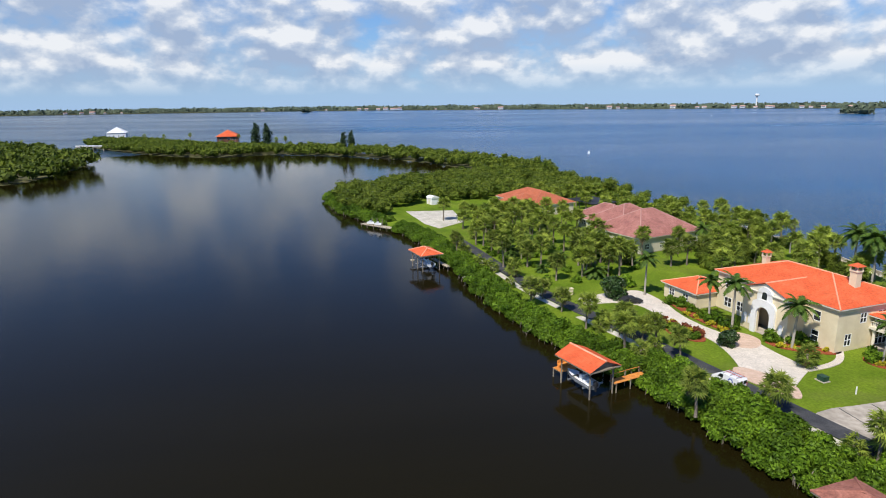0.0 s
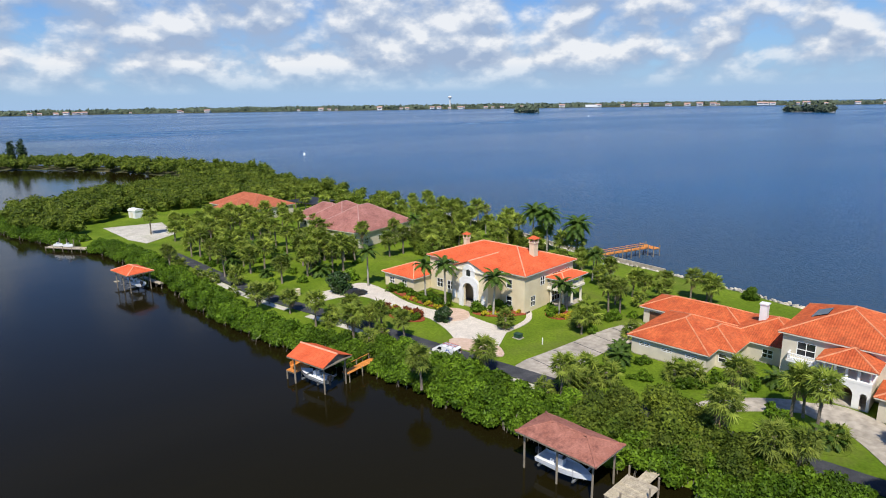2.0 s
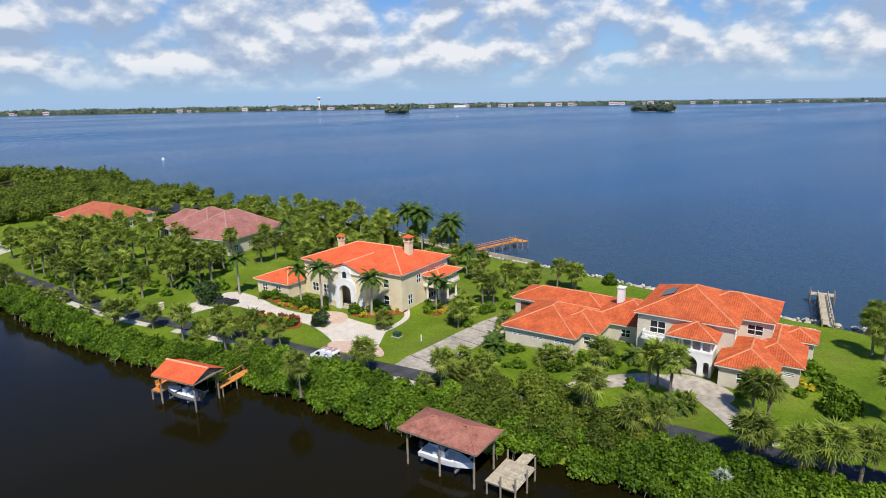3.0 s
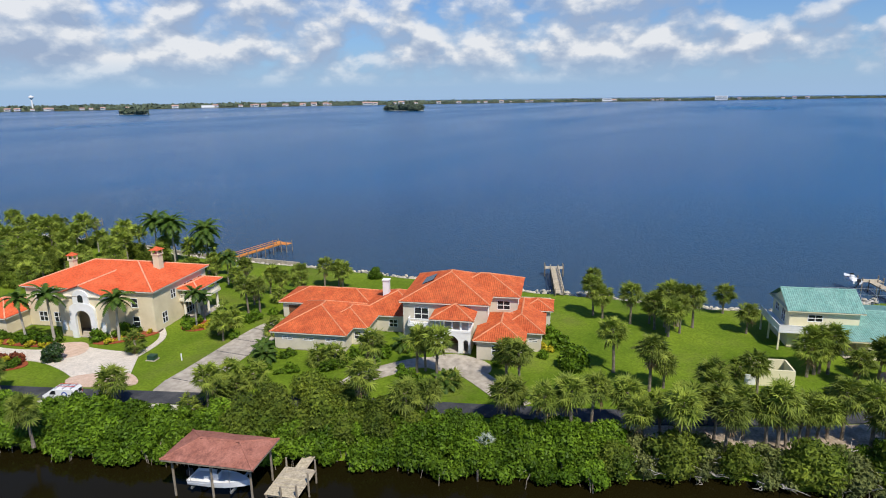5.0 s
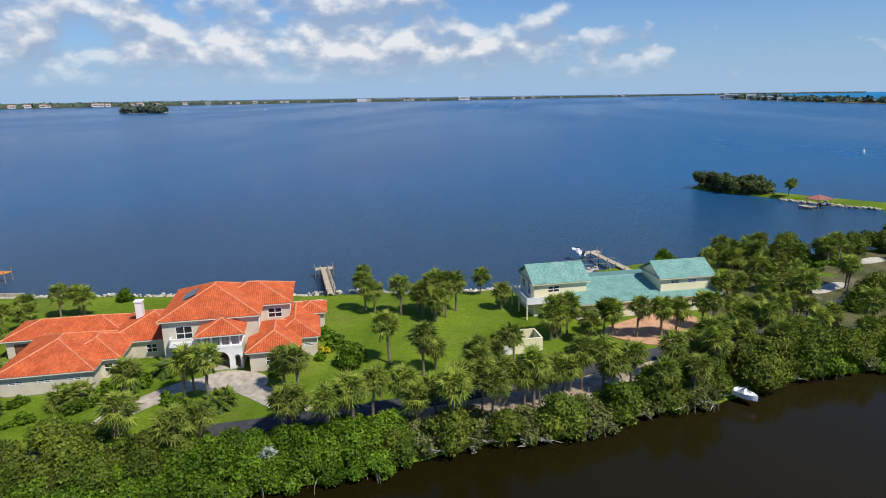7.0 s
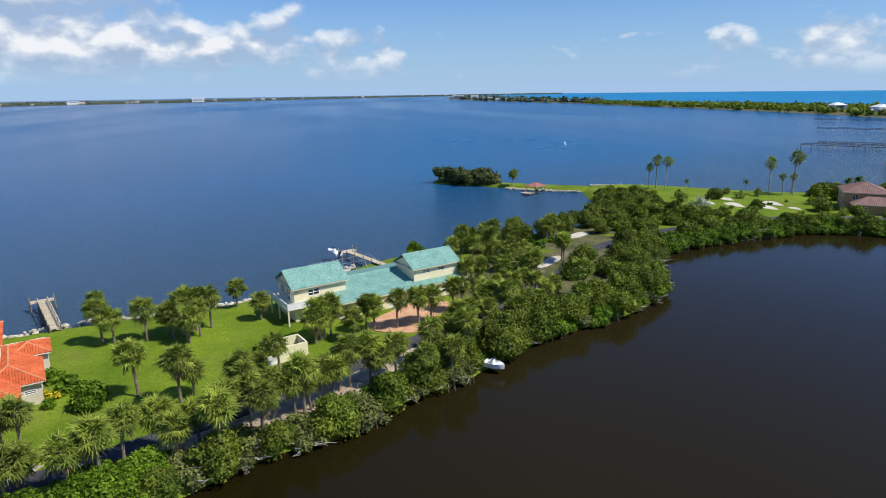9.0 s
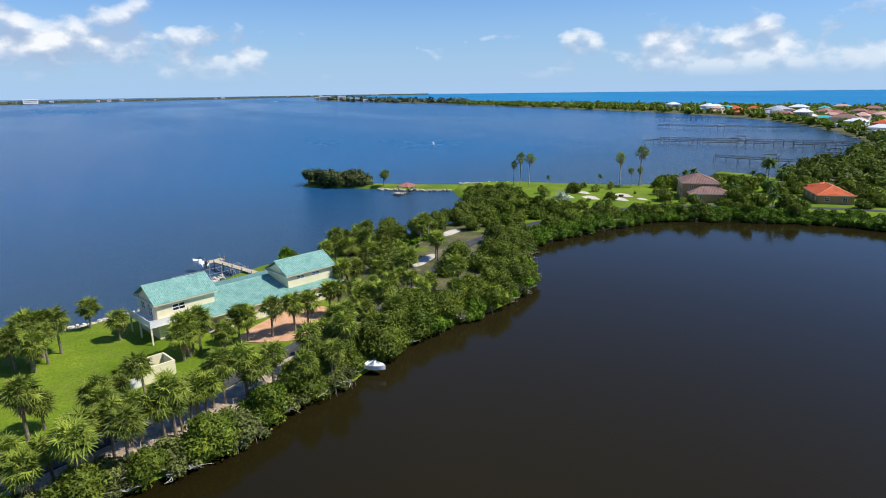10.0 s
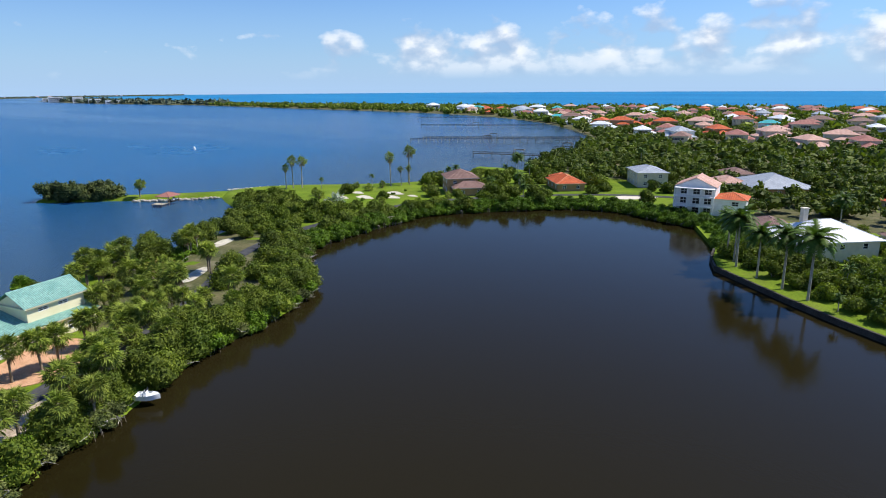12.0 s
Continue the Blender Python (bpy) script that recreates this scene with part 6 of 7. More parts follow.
# ---- van, car and small garden things ----
def van():
    v = thing("van", pose(40.6, 83.4, LAND + 0.03, 0, 0, 116), "white panel van with a round blue emblem and roof ladder", "van")
    side = [(-2.3, 0.35), (2.1, 0.35), (2.3, 0.55), (2.28, 0.95), (1.5, 1.15), (0.95, 1.78), (0.6, 1.86), (-2.15, 1.86), (-2.3, 1.6)]
    b = Build().prism(side, -0.88, 0.88).moved(Matrix(((1, 0, 0, 0), (0, 0, 1, 0), (0, 1, 0, 0), (0, 0, 0, 1))))
    b.f = [f[::-1] for f in b.f]
    part("body", b, M_HULL, v)
    for s in (-1, 1):
        part("side_window", Build().prism([(0.35, 1.15), (1.3, 1.15), (0.85, 1.68), (0.35, 1.7)], 0, 0.02).moved(Matrix(((1, 0, 0, 0), (0, 0, 1, s * 0.885 - 0.01), (0, 1, 0, 0), (0, 0, 0, 1)))), M_GLASS, v)
        part("emblem", Build().tube([(-0.9, s * 0.875, 1.15), (-0.9, s * 0.9, 1.15)], [0.42, 0.42], 20), M_BLUE, v, "round blue emblem")
        part("emblem_centre", Build().tube([(-0.9, s * 0.9, 1.15), (-0.9, s * 0.91, 1.15)], [0.26, 0.26], 16), M_HULL, v)
        part("rear_window", Build().box(-2.325, 0.1 if s > 0 else -0.75, 1.1, -2.3, 0.75 if s > 0 else -0.1, 1.6), M_GLASS, v)
        part("tail_light", Build().box(-2.33, s * 0.8 - 0.06, 0.85, -2.3, s * 0.8 + 0.06, 1.3), M_RED, v)
        part("headlight", Build().box(2.2, s * 0.65 - 0.15, 0.75, 2.31, s * 0.65 + 0.15, 0.92), M_METAL, v)
        for x in (-1.5, 1.45):
            w = part("wheel", Build().tube([(x, s * 0.7, 0.33), (x, s * 0.9, 0.33)], [0.33, 0.33], 16), M_BLACK, v)
            part("rim", Build().tube([(x, s * 0.9, 0.33), (x, s * 0.915, 0.33)], [0.2, 0.18], 12), M_METAL, w)
    part("windscreen", Build().beam((1.44, 0, 1.24), (1.0, 0, 1.75), 1.5, 0.03), M_GLASS, v)
    part("bumper", Build().box(-2.4, -0.86, 0.35, -2.3, 0.86, 0.6), M_BLACK, v)
    for s in (-0.5, 0.2):
        part("ladder_rail", Build().beam((-2.1, s, 2.08), (0.5, s, 2.08), 0.06, 0.06), M_RED, v)
    for i in range(7):
        part("rung", Build().beam((-1.9 + i * 0.37, -0.5, 2.08), (-1.9 + i * 0.37, 0.2, 2.08), 0.05, 0.05), M_METAL, v)
    for x in (-1.8, -0.7, 0.4):
        part("rack_bar", Build().box(x - 0.03, -0.8, 1.86, x + 0.03, 0.8, 2.04), M_METAL, v)


def car(m, paint, label):
    c = thing("car", m, label, "car", "parked cars")
    side = [(-2.2, 0.3), (2.2, 0.3), (2.25, 0.7), (1.2, 0.92), (0.5, 1.42), (-1.3, 1.45), (-2.1, 1.0), (-2.25, 0.8)]
    b = Build().prism(side, -0.85, 0.85).moved(Matrix(((1, 0, 0, 0), (0, 0, 1, 0), (0, 1, 0, 0), (0, 0, 0, 1))))
    b.f = [f[::-1] for f in b.f]
    part("body", b, paint, c)
    for s in (-1, 1):
        part("side_window", Build().prism([(-1.6, 0.98), (1.0, 0.98), (0.45, 1.36), (-1.25, 1.38)], 0, 0.02).moved(Matrix(((1, 0, 0, 0), (0, 0, 1, s * 0.86 - 0.01), (0, 1, 0, 0), (0, 0, 0, 1)))), M_GLASS, c)
        for x in (-1.4, 1.4):
            part("wheel", Build().tube([(x, s * 0.68, 0.32), (x, s * 0.88, 0.32)], [0.32, 0.32], 14), M_BLACK, c)


van()
car(pose(37.5, 120.5, LAND + 0.1, 0, 0, 15), M_BLACK, "dark saloon car parked on the pale driveway")
car(pose(140, -184, LAND + 0.1, 0, 0, 60), M_HULL, "white car parked by the tan house")
gb = thing("utility_box", place(54.9, 84.5), "green metal utility box on a concrete pad", "utility box")
part("pad", Build().box(-0.8, -0.7, -0.1, 0.8, 0.7, 0.08), M_CONCRETE, gb)
part("cabinet", Build().box(-0.6, -0.5, 0.08, 0.6, 0.5, 0.72).box(-0.63, -0.53, 0.72, 0.63, 0.53, 0.8), surface("green_cabinet_paint", (0.015, 0.05, 0.03), (0.03, 0.08, 0.05), 1.0, 0.5), gb)
mp = thing("marker_post", place(56.9, 80.1), "short white marker post in the lawn", "post")
part("post", Build().tube([(0, 0, -0.2), (0, 0, 1.1), (0, 0, 1.2)], [0.1, 0.1, 0.05], 8), M_WHITE, mp)
pb = thing("mailbox_pillar", place(26.5, 127), "small cream stucco mailbox pillar beside the lane", "pillar")
part("pillar", Build().box(-0.4, -0.4, -0.2, 0.4, 0.4, 1.3).box(-0.48, -0.48, 1.3, 0.48, 0.48, 1.42), M_STUCCO, pb)
part("mailbox", Build().box(-0.15, -0.45, 0.8, 0.15, -0.4, 1.05), M_WHITE, pb)
shed = thing("shed", place(-5, 249, -60), "small white shed with a rounded roof", "shed")
part("wall", Build().box(-2.2, -1.6, -0.2, 2.2, 1.6, 2.6), M_WHITE, shed)
part("roof", Build().prism([(1.8 * math.cos(a), 2.6 + 0.9 * math.sin(a)) for a in np.linspace(0, math.pi, 9)], -2.4, 2.4).moved(Matrix(((0, 0, 1, 0), (1, 0, 0, 0), (0, 1, 0, 0), (0, 0, 0, 1)))), M_WHITE, shed)
part("door", Build().box(-0.8, -1.64, 0, 0.8, -1.6, 2.1), M_TRIM, shed)
kiosk = thing("pump_house", place(90.6, 2.0), "small pale yellow walled enclosure with a white gate", "shed")
part("wall", Build().box(0, 0, -0.3, 5, 0.25, 2.4), M_STUCCO_C, kiosk), part("wall", Build().box(4.75, 0.27, -0.3, 5, 4, 2.4), M_STUCCO_C, kiosk), part("wall", Build().box(0, 3.75, -0.3, 4.73, 4, 2.4), M_STUCCO_C, kiosk)
part("gate", Build().box(-1.4, 0, -0.2, -0.02, 0.12, 1.5), M_WHITE, kiosk)

# ---- pool enclosures ----
cage = thing("pool_cage", place(108, -1), "thin grey framed pool enclosure behind the teal roof", "pool enclosure", "pool enclosures")
for i in range(6):
    x = 11 + i * 2.6
    part("rib", Build().tube([(x, 12.9, 0), (x, 12.9, 3.6), (x, 14.2, 4.7), (x, 17, 5.0), (x, 19.6, 4.2), (x, 20, 0)], [0.04] * 6, 5), M_METAL, cage)
for y, z in ((14.2, 4.7), (17, 5.0), (19.6, 4.2)):
    part("purlin", Build().beam((11, y, z), (24, y, z), 0.05, 0.05), M_METAL, cage)
part("deck", Build().box(10.5, 12.7, -0.2, 24.5, 20.5, 0.12), M_CONCRETE, cage)
dark = thing("pool_cage", pose(46, 232, LAND, 0, 0, -66), "dark screened pool enclosure beside the orange-roofed house", "pool enclosure", "pool enclosures")
part("screen_roof", Build().box(0, 0, 4.2, 16, 12, 4.3), M_BLACK, dark)
for x in (0.1, 8, 15.9):
    for y in (0.1, 11.9):
        part("post", Build().box(x - 0.08, y - 0.08, -0.3, x + 0.08, y + 0.08, 4.2), M_BLACK, dark)

# ---- spit, boat shelter and shore rocks ----
def shelter():
    h = thing("boat_shelter", pose(227, -97, 0, 0, 0, -60), "open boat shelter with a pale pink hip roof over water", "boathouse", "boathouses")
    for x in (0.2, 5.8):
        for y in (0.2, 4.8):
            piling(h, x, y, -1.4, 3.4, 0.12)
    roof(h, 0, 0, 6, 5, 3.4, 0.42, M_TILE_D, M_TILE_D, "hip", 0.5, M_PILE, rib=0.6)
    planks(h, -4, 0.3, -0.2, 4.6, 1.2, M_DECK, True, 0.5)
    for x in (-3.8, -1.5):
        piling(h, x, 0.5, -1.4, 2.4, 0.1), piling(h, x, 4.4, -1.4, 2.4, 0.1)
    boat(pose(228.5, -98.0, 0.9, 0, 0, -60), "dark hulled boat on a lift under the shelter", 5.0, 1.9, M_BLACK)


shelter()


def rocks(name, line, step, size, z, seed, label, spread=1.2):
    """A rough line of boulders along a shore."""
    rng = random.Random(seed)
    b = Build()
    for p, d in along(line, step):
        n = Vector((-d.y, d.x)) * rng.uniform(-spread, spread)
        r = size * rng.uniform(0.5, 1.4)
        c = Vector((p.x + n.x, p.y + n.y, z + rng.uniform(-0.1, 0.25)))
        base = len(b.v)
        for k, el in enumerate((-0.7, 0.2, 0.95)):
            for i in range(6):
                a = i * 1.047 + k * 0.5
                q = r * rng.uniform(0.75, 1.15)
                b.v.append((c.x + q * math.cos(el) * math.cos(a), c.y + q * math.cos(el) * math.sin(a), c.z + q * 0.7 * math.sin(el)))
        for k in range(2):
            for i in range(6):
                j = (i + 1) % 6
                b.f.append((base + k * 6 + i, base + k * 6 + j, base + k * 6 + 6 + j, base + k * 6 + 6 + i))
        b.f.append(tuple(base + 12 + i for i in range(6)))
    return solid(name, b, M_ROCK, label, "rocks", kind="stuff")


EAST_SHORE = smooth_line(MAIN_EAST[14:25])
rocks("shore_rocks", EAST_SHORE, 0.45, 0.55, 0.35, 31, "pale boulders armouring the river shore")
rocks("shore_rocks", smooth_line([(228, -117), (236, -103.5), (246.5, -91)]), 0.35, 0.55, 0.3, 32, "tan boulders along the grassy spit", 1.0)
rocks("shore_rocks", smooth_line([(209, -172), (236, -148), (242, -128)]), 0.6, 0.5, 0.4, 33, "pale boulders along the river bank", 0.8)
solid("seawall_river", Build().beam((109.5, 105, 0.9), (103.5, 138, 0.9), 0.35, 1.1).beam((103.5, 138, 0.9), (102.5, 168, 0.9), 0.35, 1.1), M_CONCRETE, "pale concrete river seawall", "wall", kind="structure")

for x, y, s in ((220.3, -143.0, 0.75), (219.1, -145.6, 1.0), (217.5, -148.9, 0.98), (192.5, -176.2, 1.05), (192.5, -186.8, 1.22), (190.5, -180.5, 0.6), (189, -184.0, 0.62)):
    plant([TALL_FANS[1]], x, y, s * 1.25, rng=tree_rng)
for x, y, s in ((208.1, -151.9, 0.55), (199.2, -171.7, 0.62)):
    plant(FEATHERS, x, y, s, rng=tree_rng)
plant([TALL_FANS[2]], 149.5, -70, 0.7, rng=tree_rng), plant(FANS, 248.5, -95, 1.1, 0.8, rng=tree_rng)
for x, y in ((163, -124), (166, -128), (161, -129), (168, -124), (150, -150), (148, -158), (145, -166), (172, -176), (176, -184), (168, -188), (160, -180), (154, -170), (140, -176)):
    plant(MID_WOODS + LOW_FANS, x, y, tree_rng.uniform(0.8, 1.1), rng=tree_rng)
lot_rng = random.Random(61)
scatter([(156, -128), (186, -130), (208, -146), (196, -178), (172, -172), (156, -160)], 8.5, 62, MID_WOODS + SHRUBS + LOW_FANS + FANS[:1], (0.75, 1.1), LAND, lambda x, y: lot_rng.random() < 0.55)
scatter([(150, -124), (170, -122), (205, -132), (214, -128), (206, -122), (180, -118), (160, -116)], 5.0, 63, MID_WOODS, (0.9, 1.15), LAND - 0.2)
fence = thing("fence", pose(144, -112, LAND, 0, 0, -100), "grey timber fence behind the mangroves", "fence")
for i in range(9):
    part("post", Build().box(i * 2.4 - 0.06, -0.06, -0.3, i * 2.4 + 0.06, 0.06, 1.3), M_DECK, fence)
part("rail", Build().box(0, -0.03, 1.05, 19.2, 0.03, 1.2), M_DECK, fence), part("rail", Build().box(0, -0.03, 0.4, 19.2, 0.03, 0.55), M_DECK, fence)

# ---- houses of the barrier island ----
M_ROOF_GREY = surface("grey_metal_roof", (0.30, 0.33, 0.37), (0.40, 0.43, 0.47), 0.4, 0.45, fine=3.0)
M_ROOF_WHITE = surface("white_metal_roof", (0.72, 0.74, 0.77), (0.82, 0.83, 0.85), 0.4, 0.4, fine=3.0)
M_ROOF_BROWN = surface("brown_shingle", (0.16, 0.09, 0.075), (0.25, 0.15, 0.125), 0.6, 0.85, fine=4.0)
M_ROOF_TAN = surface("pinkish_tile", (0.46, 0.25, 0.19), (0.60, 0.38, 0.31), 0.5, 0.8, fine=3.0)
M_ROOF_TURQ = surface("turquoise_metal_roof", (0.04, 0.36, 0.36), (0.07, 0.46, 0.45), 0.5, 0.4)
plain_house("house", pose(161, -185, LAND, 0, 0, 140), 0, 0, 2, [(-8, -6, 6, 6, 2), (2, -4, 11, 9, 1)], M_ROOF_BROWN, M_ROOF_BROWN, M_STUCCO_TAN, "tan two-storey house with a brown hip roof", 0.42)
plain_house("house", pose(134, -219, LAND, 0, 0, 138), 0, 0, 1, [(-9, -5, 8, 6, 1), (-16, -2, -8, 6, 1)], M_TILE_B, M_CAP_B, M_STUCCO_TAN, "low tan house with an orange-red hip roof", 0.4)
plain_house("house", pose(113, -250, LAND, 0, 0, 130), 0, 0, 2, [(-9, -6, 9, 6, 2)], M_ROOF_GREY, M_ROOF_GREY, M_STUCCO_B, "grey-roofed two-storey house with dark windows", 0.3)
plain_house("house", pose(68, -264, LAND, 0, 0, 128), 0, 0, 1, [(-13, -11, 13, 11, 1)], M_ROOF_GREY, M_ROOF_GREY, M_STUCCO_TAN, "broad house under a large pale grey metal hip roof", 0.36)


def terrace_house():
    h = thing("house", pose(75, -206, LAND, 0, 0, 12), "white three-storey house with stacked balconies and orange roofs", "house")
    floor_plate(h, -6, -5, 6, 6), floor_plate(h, -15, -3, -6.1, 6)
    walls(h, -6, -5, 6, 6, 0, 9, M_WHITE, [("back", x, x + 2.2, z, z + 2.1, "window") for x in (-5, -1.5, 2.3) for z in (0.4, 3.4, 6.4)] + [("right", y, y + 1.4, z, z + 1.5, "window") for y in (-3, 2) for z in (1, 4, 7)])
    walls(h, -15, -3, -6.02, 6, 0, 5.6, M_WHITE, [("back", -13, -11, 3.6, 5, "window"), ("back", -10, -8, 0.6, 2.4, "window")])
    for z in (3.0, 6.0):
        part("balcony", Build().box(-6, 6.02, z - 0.2, 6, 9.0, z), M_WHITE, h)
        balustrade(h, (-6, 8.9), (6, 8.9), z, 0.95, 0.5)
    for x in (-5.8, -2, 2, 5.8):
        part("column", Build().tube([(x, 8.8, -0.2), (x, 8.8, 0.3), (x, 8.8, 8.8)], [0.3, 0.2, 0.18], 8), M_WHITE, h)
    roof(h, -6, -5, 6, 6, 9.05, 0.45, M_ROOF_TAN, M_ROOF_TAN, "gable_y", 0.4, M_WHITE, rib=0.6)
    roof(h, -15, -3, -6.1, 6, 5.65, 0.35, M_TILE_B, M_CAP_B, rib=0.6)
    part("trellis", Build().box(-6, 6.1, 8.6, 6, 9.0, 8.8), M_WHITE, h)


terrace_house()


def lagoon_house():
    h = thing("house", pose(33, -172, 1.1, 0, 0, -40), "pale house with a white metal hip roof above the seawall lawn", "house")
    floor_plate(h, -7.5, -11, 7.5, 8)
    walls(h, -7.5, -11, 7.5, 8, 0, 5.0, M_STUCCO_B, [("back", x, x + 2, z, z + 2, "window") for x in (-6.6, -3, 1.4, 4.8) for z in (0.5, 2.8)] + [("left", y, y + 1.4, 3.0, 4.4, "window") for y in (-8, -2, 3)])
    roof(h, -7.5, -11, 7.5, 8, 5.05, 0.46, M_ROOF_WHITE, M_ROOF_WHITE, "hip", 0.8, M_WHITE, rib=0.6)
    part("porch", Build().box(-7, 8.02, 0.7, 7, 11.5, 0.95), M_WHITE, h)
    balustrade(h, (-6.8, 11.3), (2.5, 11.3), 0.95, 0.95, 0.35)
    for x in (-6.8, -2.2, 2.4, 6.8):
        part("column", Build().box(x - 0.15, 11.1, -0.2, x + 0.15, 11.4, 4.8), M_WHITE, h)
    for i in range(5):
        part("step", Build().box(2.8, 11.5 + i * 0.3, -0.2, 6.6, 11.8 + i * 0.3, 0.75 - i * 0.17), M_WHITE, h)
    part("porch_roof", Build().box(-7.4, 8.02, 4.8, 7.4, 11.9, 5.0), M_WHITE, h)
    chimney(h, 2.5, 2.0, 8, 11.2, 1.3, M_STUCCO_B)


lagoon_house()
wall_line = [(53.3, -161.5), (51, -153), (47.2, -145.2), (28, -131.5), (18.8, -125.6), (10.8, -121.2), (-40, -92)]
sea_wall = Build()
for a, b in zip(wall_line, wall_line[1:]):
    sea_wall.beam((*a, 0.35), (*b, 0.35), 0.5, 1.7)
solid("seawall", sea_wall, M_SEAWALL, "dark stained concrete seawall along the lagoon", "wall", kind="structure")
for x, y, s in ((43.6, -148.2, 1.35), (37.3, -142.2, 1.15), (31.0, -137.4, 1.35), (25.3, -133.2, 1.45), (48.1, -155.4, 1.15), (45.5, -152.5, 1.1)):
    plant(ROYALS, x, y, s, 1.1, rng=tree_rng)
for x, y, s in ((19.5, -129.5, 0.9), (14, -129.5, 0.8), (21, -143, 1.2)):
    plant(FEATHERS, x, y, s * 0.55, 1.1, rng=tree_rng)
for x, y in ((45, -160), (40, -156), (28, -147), (22, -140), (16, -138), (10, -134), (6, -130), (12, -145), (6, -142), (50, -168), (54, -172), (48, -176), (42, -170), (3, -150), (-4, -136), (30, -178), (40, -186), (16, -160), (8, -165)):
    plant(MID_WOODS[:2] + LOW_FANS + SHRUBS, x, y, tree_rng.uniform(0.7, 1.05), 1.1, rng=tree_rng)
for x, y, c in ((47, -185, M_ROOF_BROWN), (14, -190, M_ROOF_BROWN), (84, -262, M_ROOF_TAN), (90, -290, M_ROOF_BROWN), (22, -250, M_TILE_B), (0, -225, M_ROOF_BROWN)):
    plain_house("house", pose(x, y, 1.4, 0, 0, 135 + tree_rng.uniform(-15, 15)), 0, 0, 1, [(-7, -5, 7, 5, 1)], c, c, M_STUCCO_B, "low house with a weathered hip roof among trees", 0.38)
slab("garden_lawn", [(100, -226), (112, -232), (108, -212), (97, -206), (92, -214)], LAND + 0.05, M_GRASS, "bright clipped lawn by the inlet", "ground")
slab("garden_path", [(104, -208), (110, -214), (98, -226), (94, -220)], LAND + 0.09, M_DRIVE, "pale concrete driveway", "driveway")

scatter([(50, -170), (38, -156), (26, -147), (8, -133), (-14, -122), (-30, -150), (0, -195), (20, -200), (50, -190)], 5.6, 24, MID_WOODS + FANS[:1] + LOW_FANS, (0.8, 1.15), 1.0, lambda x, y: clear_of(x, y, [(33, -172, 13.5), (47, -185, 8), (14, -190, 8)]))
scatter([(132, -172), (160, -166), (186, -190), (186, -232), (150, -240), (122, -236), (112, -214), (118, -200)], 6.4, 25, FAR_WOODS + FEATHERS[:1] + MID_WOODS, (0.75, 1.05), LAND, lambda x, y: clear_of(x, y, [(161, -185, 12), (134, -219, 12), (154, -178, 8), (134, -208, 9), (122, -206, 7)]))
scatter([(62, -192), (88, -192), (96, -204), (86, -214), (92, -235), (72, -238), (56, -215)], 6.0, 26, FAR_WOODS, (0.6, 0.85), LAND, lambda x, y: clear_of(x, y, [(75, -206, 12), (66, -208, 10), (80, -196, 7)]))
for x, y, s in ((44, -156.5, 0.9), (36.5, -152.5, 0.8), (30.5, -147.5, 0.75), (25.5, -144, 0.8), (20, -139.5, 0.85), (15.5, -135.5, 0.8), (10, -130.5, 0.85), (5, -127, 0.9), (33, -154, 0.8), (27.5, -149.5, 0.85), (47.5, -156.5, 0.8)):
    plant(MID_WOODS, x, y, s * 1.35, 1.0, rng=tree_rng)
for x, y in ((38, -149.5), (34, -146), (29.5, -143.5), (23, -138), (18.5, -134.5), (13, -130), (41, -151), (8.5, -126.5)):
    plant(SHRUBS, x, y, tree_rng.uniform(1.2, 1.9), 1.05, rng=tree_rng)
for x, y, s in ((40.5, -149.5, 0.8), (35, -145, 0.85), (29, -140.5, 0.8), (23, -136.5, 0.9), (17, -132.5, 0.85), (12, -128.5, 0.9), (7, -125.5, 0.9), (39, -160, 1.1), (34.5, -158, 0.85), (28.5, -153.5, 0.9), (22, -150, 1.1), (17, -146, 1.15), (12, -141, 1.1), (43, -164, 1.15), (7, -137, 1.1), (2, -133, 1.0), (19, -154, 1.2), (11, -150, 1.2)):
    plant(MID_WOODS, x, y, s, 1.0, rng=tree_rng)
near_rng = random.Random(17)
SPOTS = [(161, -185, 16), (134, -219, 16), (113, -250, 14), (68, -264, 20), (75, -206, 18), (33, -172, 15), (47, -185, 10), (14, -190, 10), (84, -262, 10), (90, -290, 10), (22, -250, 10), (0, -225, 10), (101, -218, 10)]
for k in range(110):
    x, y = near_rng.uniform(-30, 180), near_rng.uniform(-330, -192)
    if clear_of(x, y, SPOTS) and inside_depth(np.array([[x, y]]), BARRIER)[0] > 2 and (y < -200 or x > 60):
        plant(FAR_WOODS if near_rng.random() < 0.85 else ROYALS[:1] + FEATHERS[1:], x, y, near_rng.uniform(0.75, 1.15), 1.3, rng=near_rng)

leaf_mass("island_woods", crowns_in([(-20, -330), (-20, -205), (60, -215), (100, -238), (125, -240), (170, -240), (186, -262), (205, -330)], 7.4, 43, 3.6, 5.6, 1.2, lambda x, y: clear_of(x, y, [(p, q, r * 1.05) for p, q, r in SPOTS])), 1.0, 70, M_WOODLEAF, "dense green woods behind the lagoon houses", 43)
ROOFS = ((M_ROOF_TAN, M_STUCCO_B), (M_TILE_B, M_STUCCO_TAN), (M_ROOF_GREY, M_WHITE), (M_ROOF_WHITE, M_WHITE), (M_ROOF_BROWN, M_STUCCO), (M_ROOF_TURQ, M_WHITE), (M_TILE_D, M_STUCCO_B))
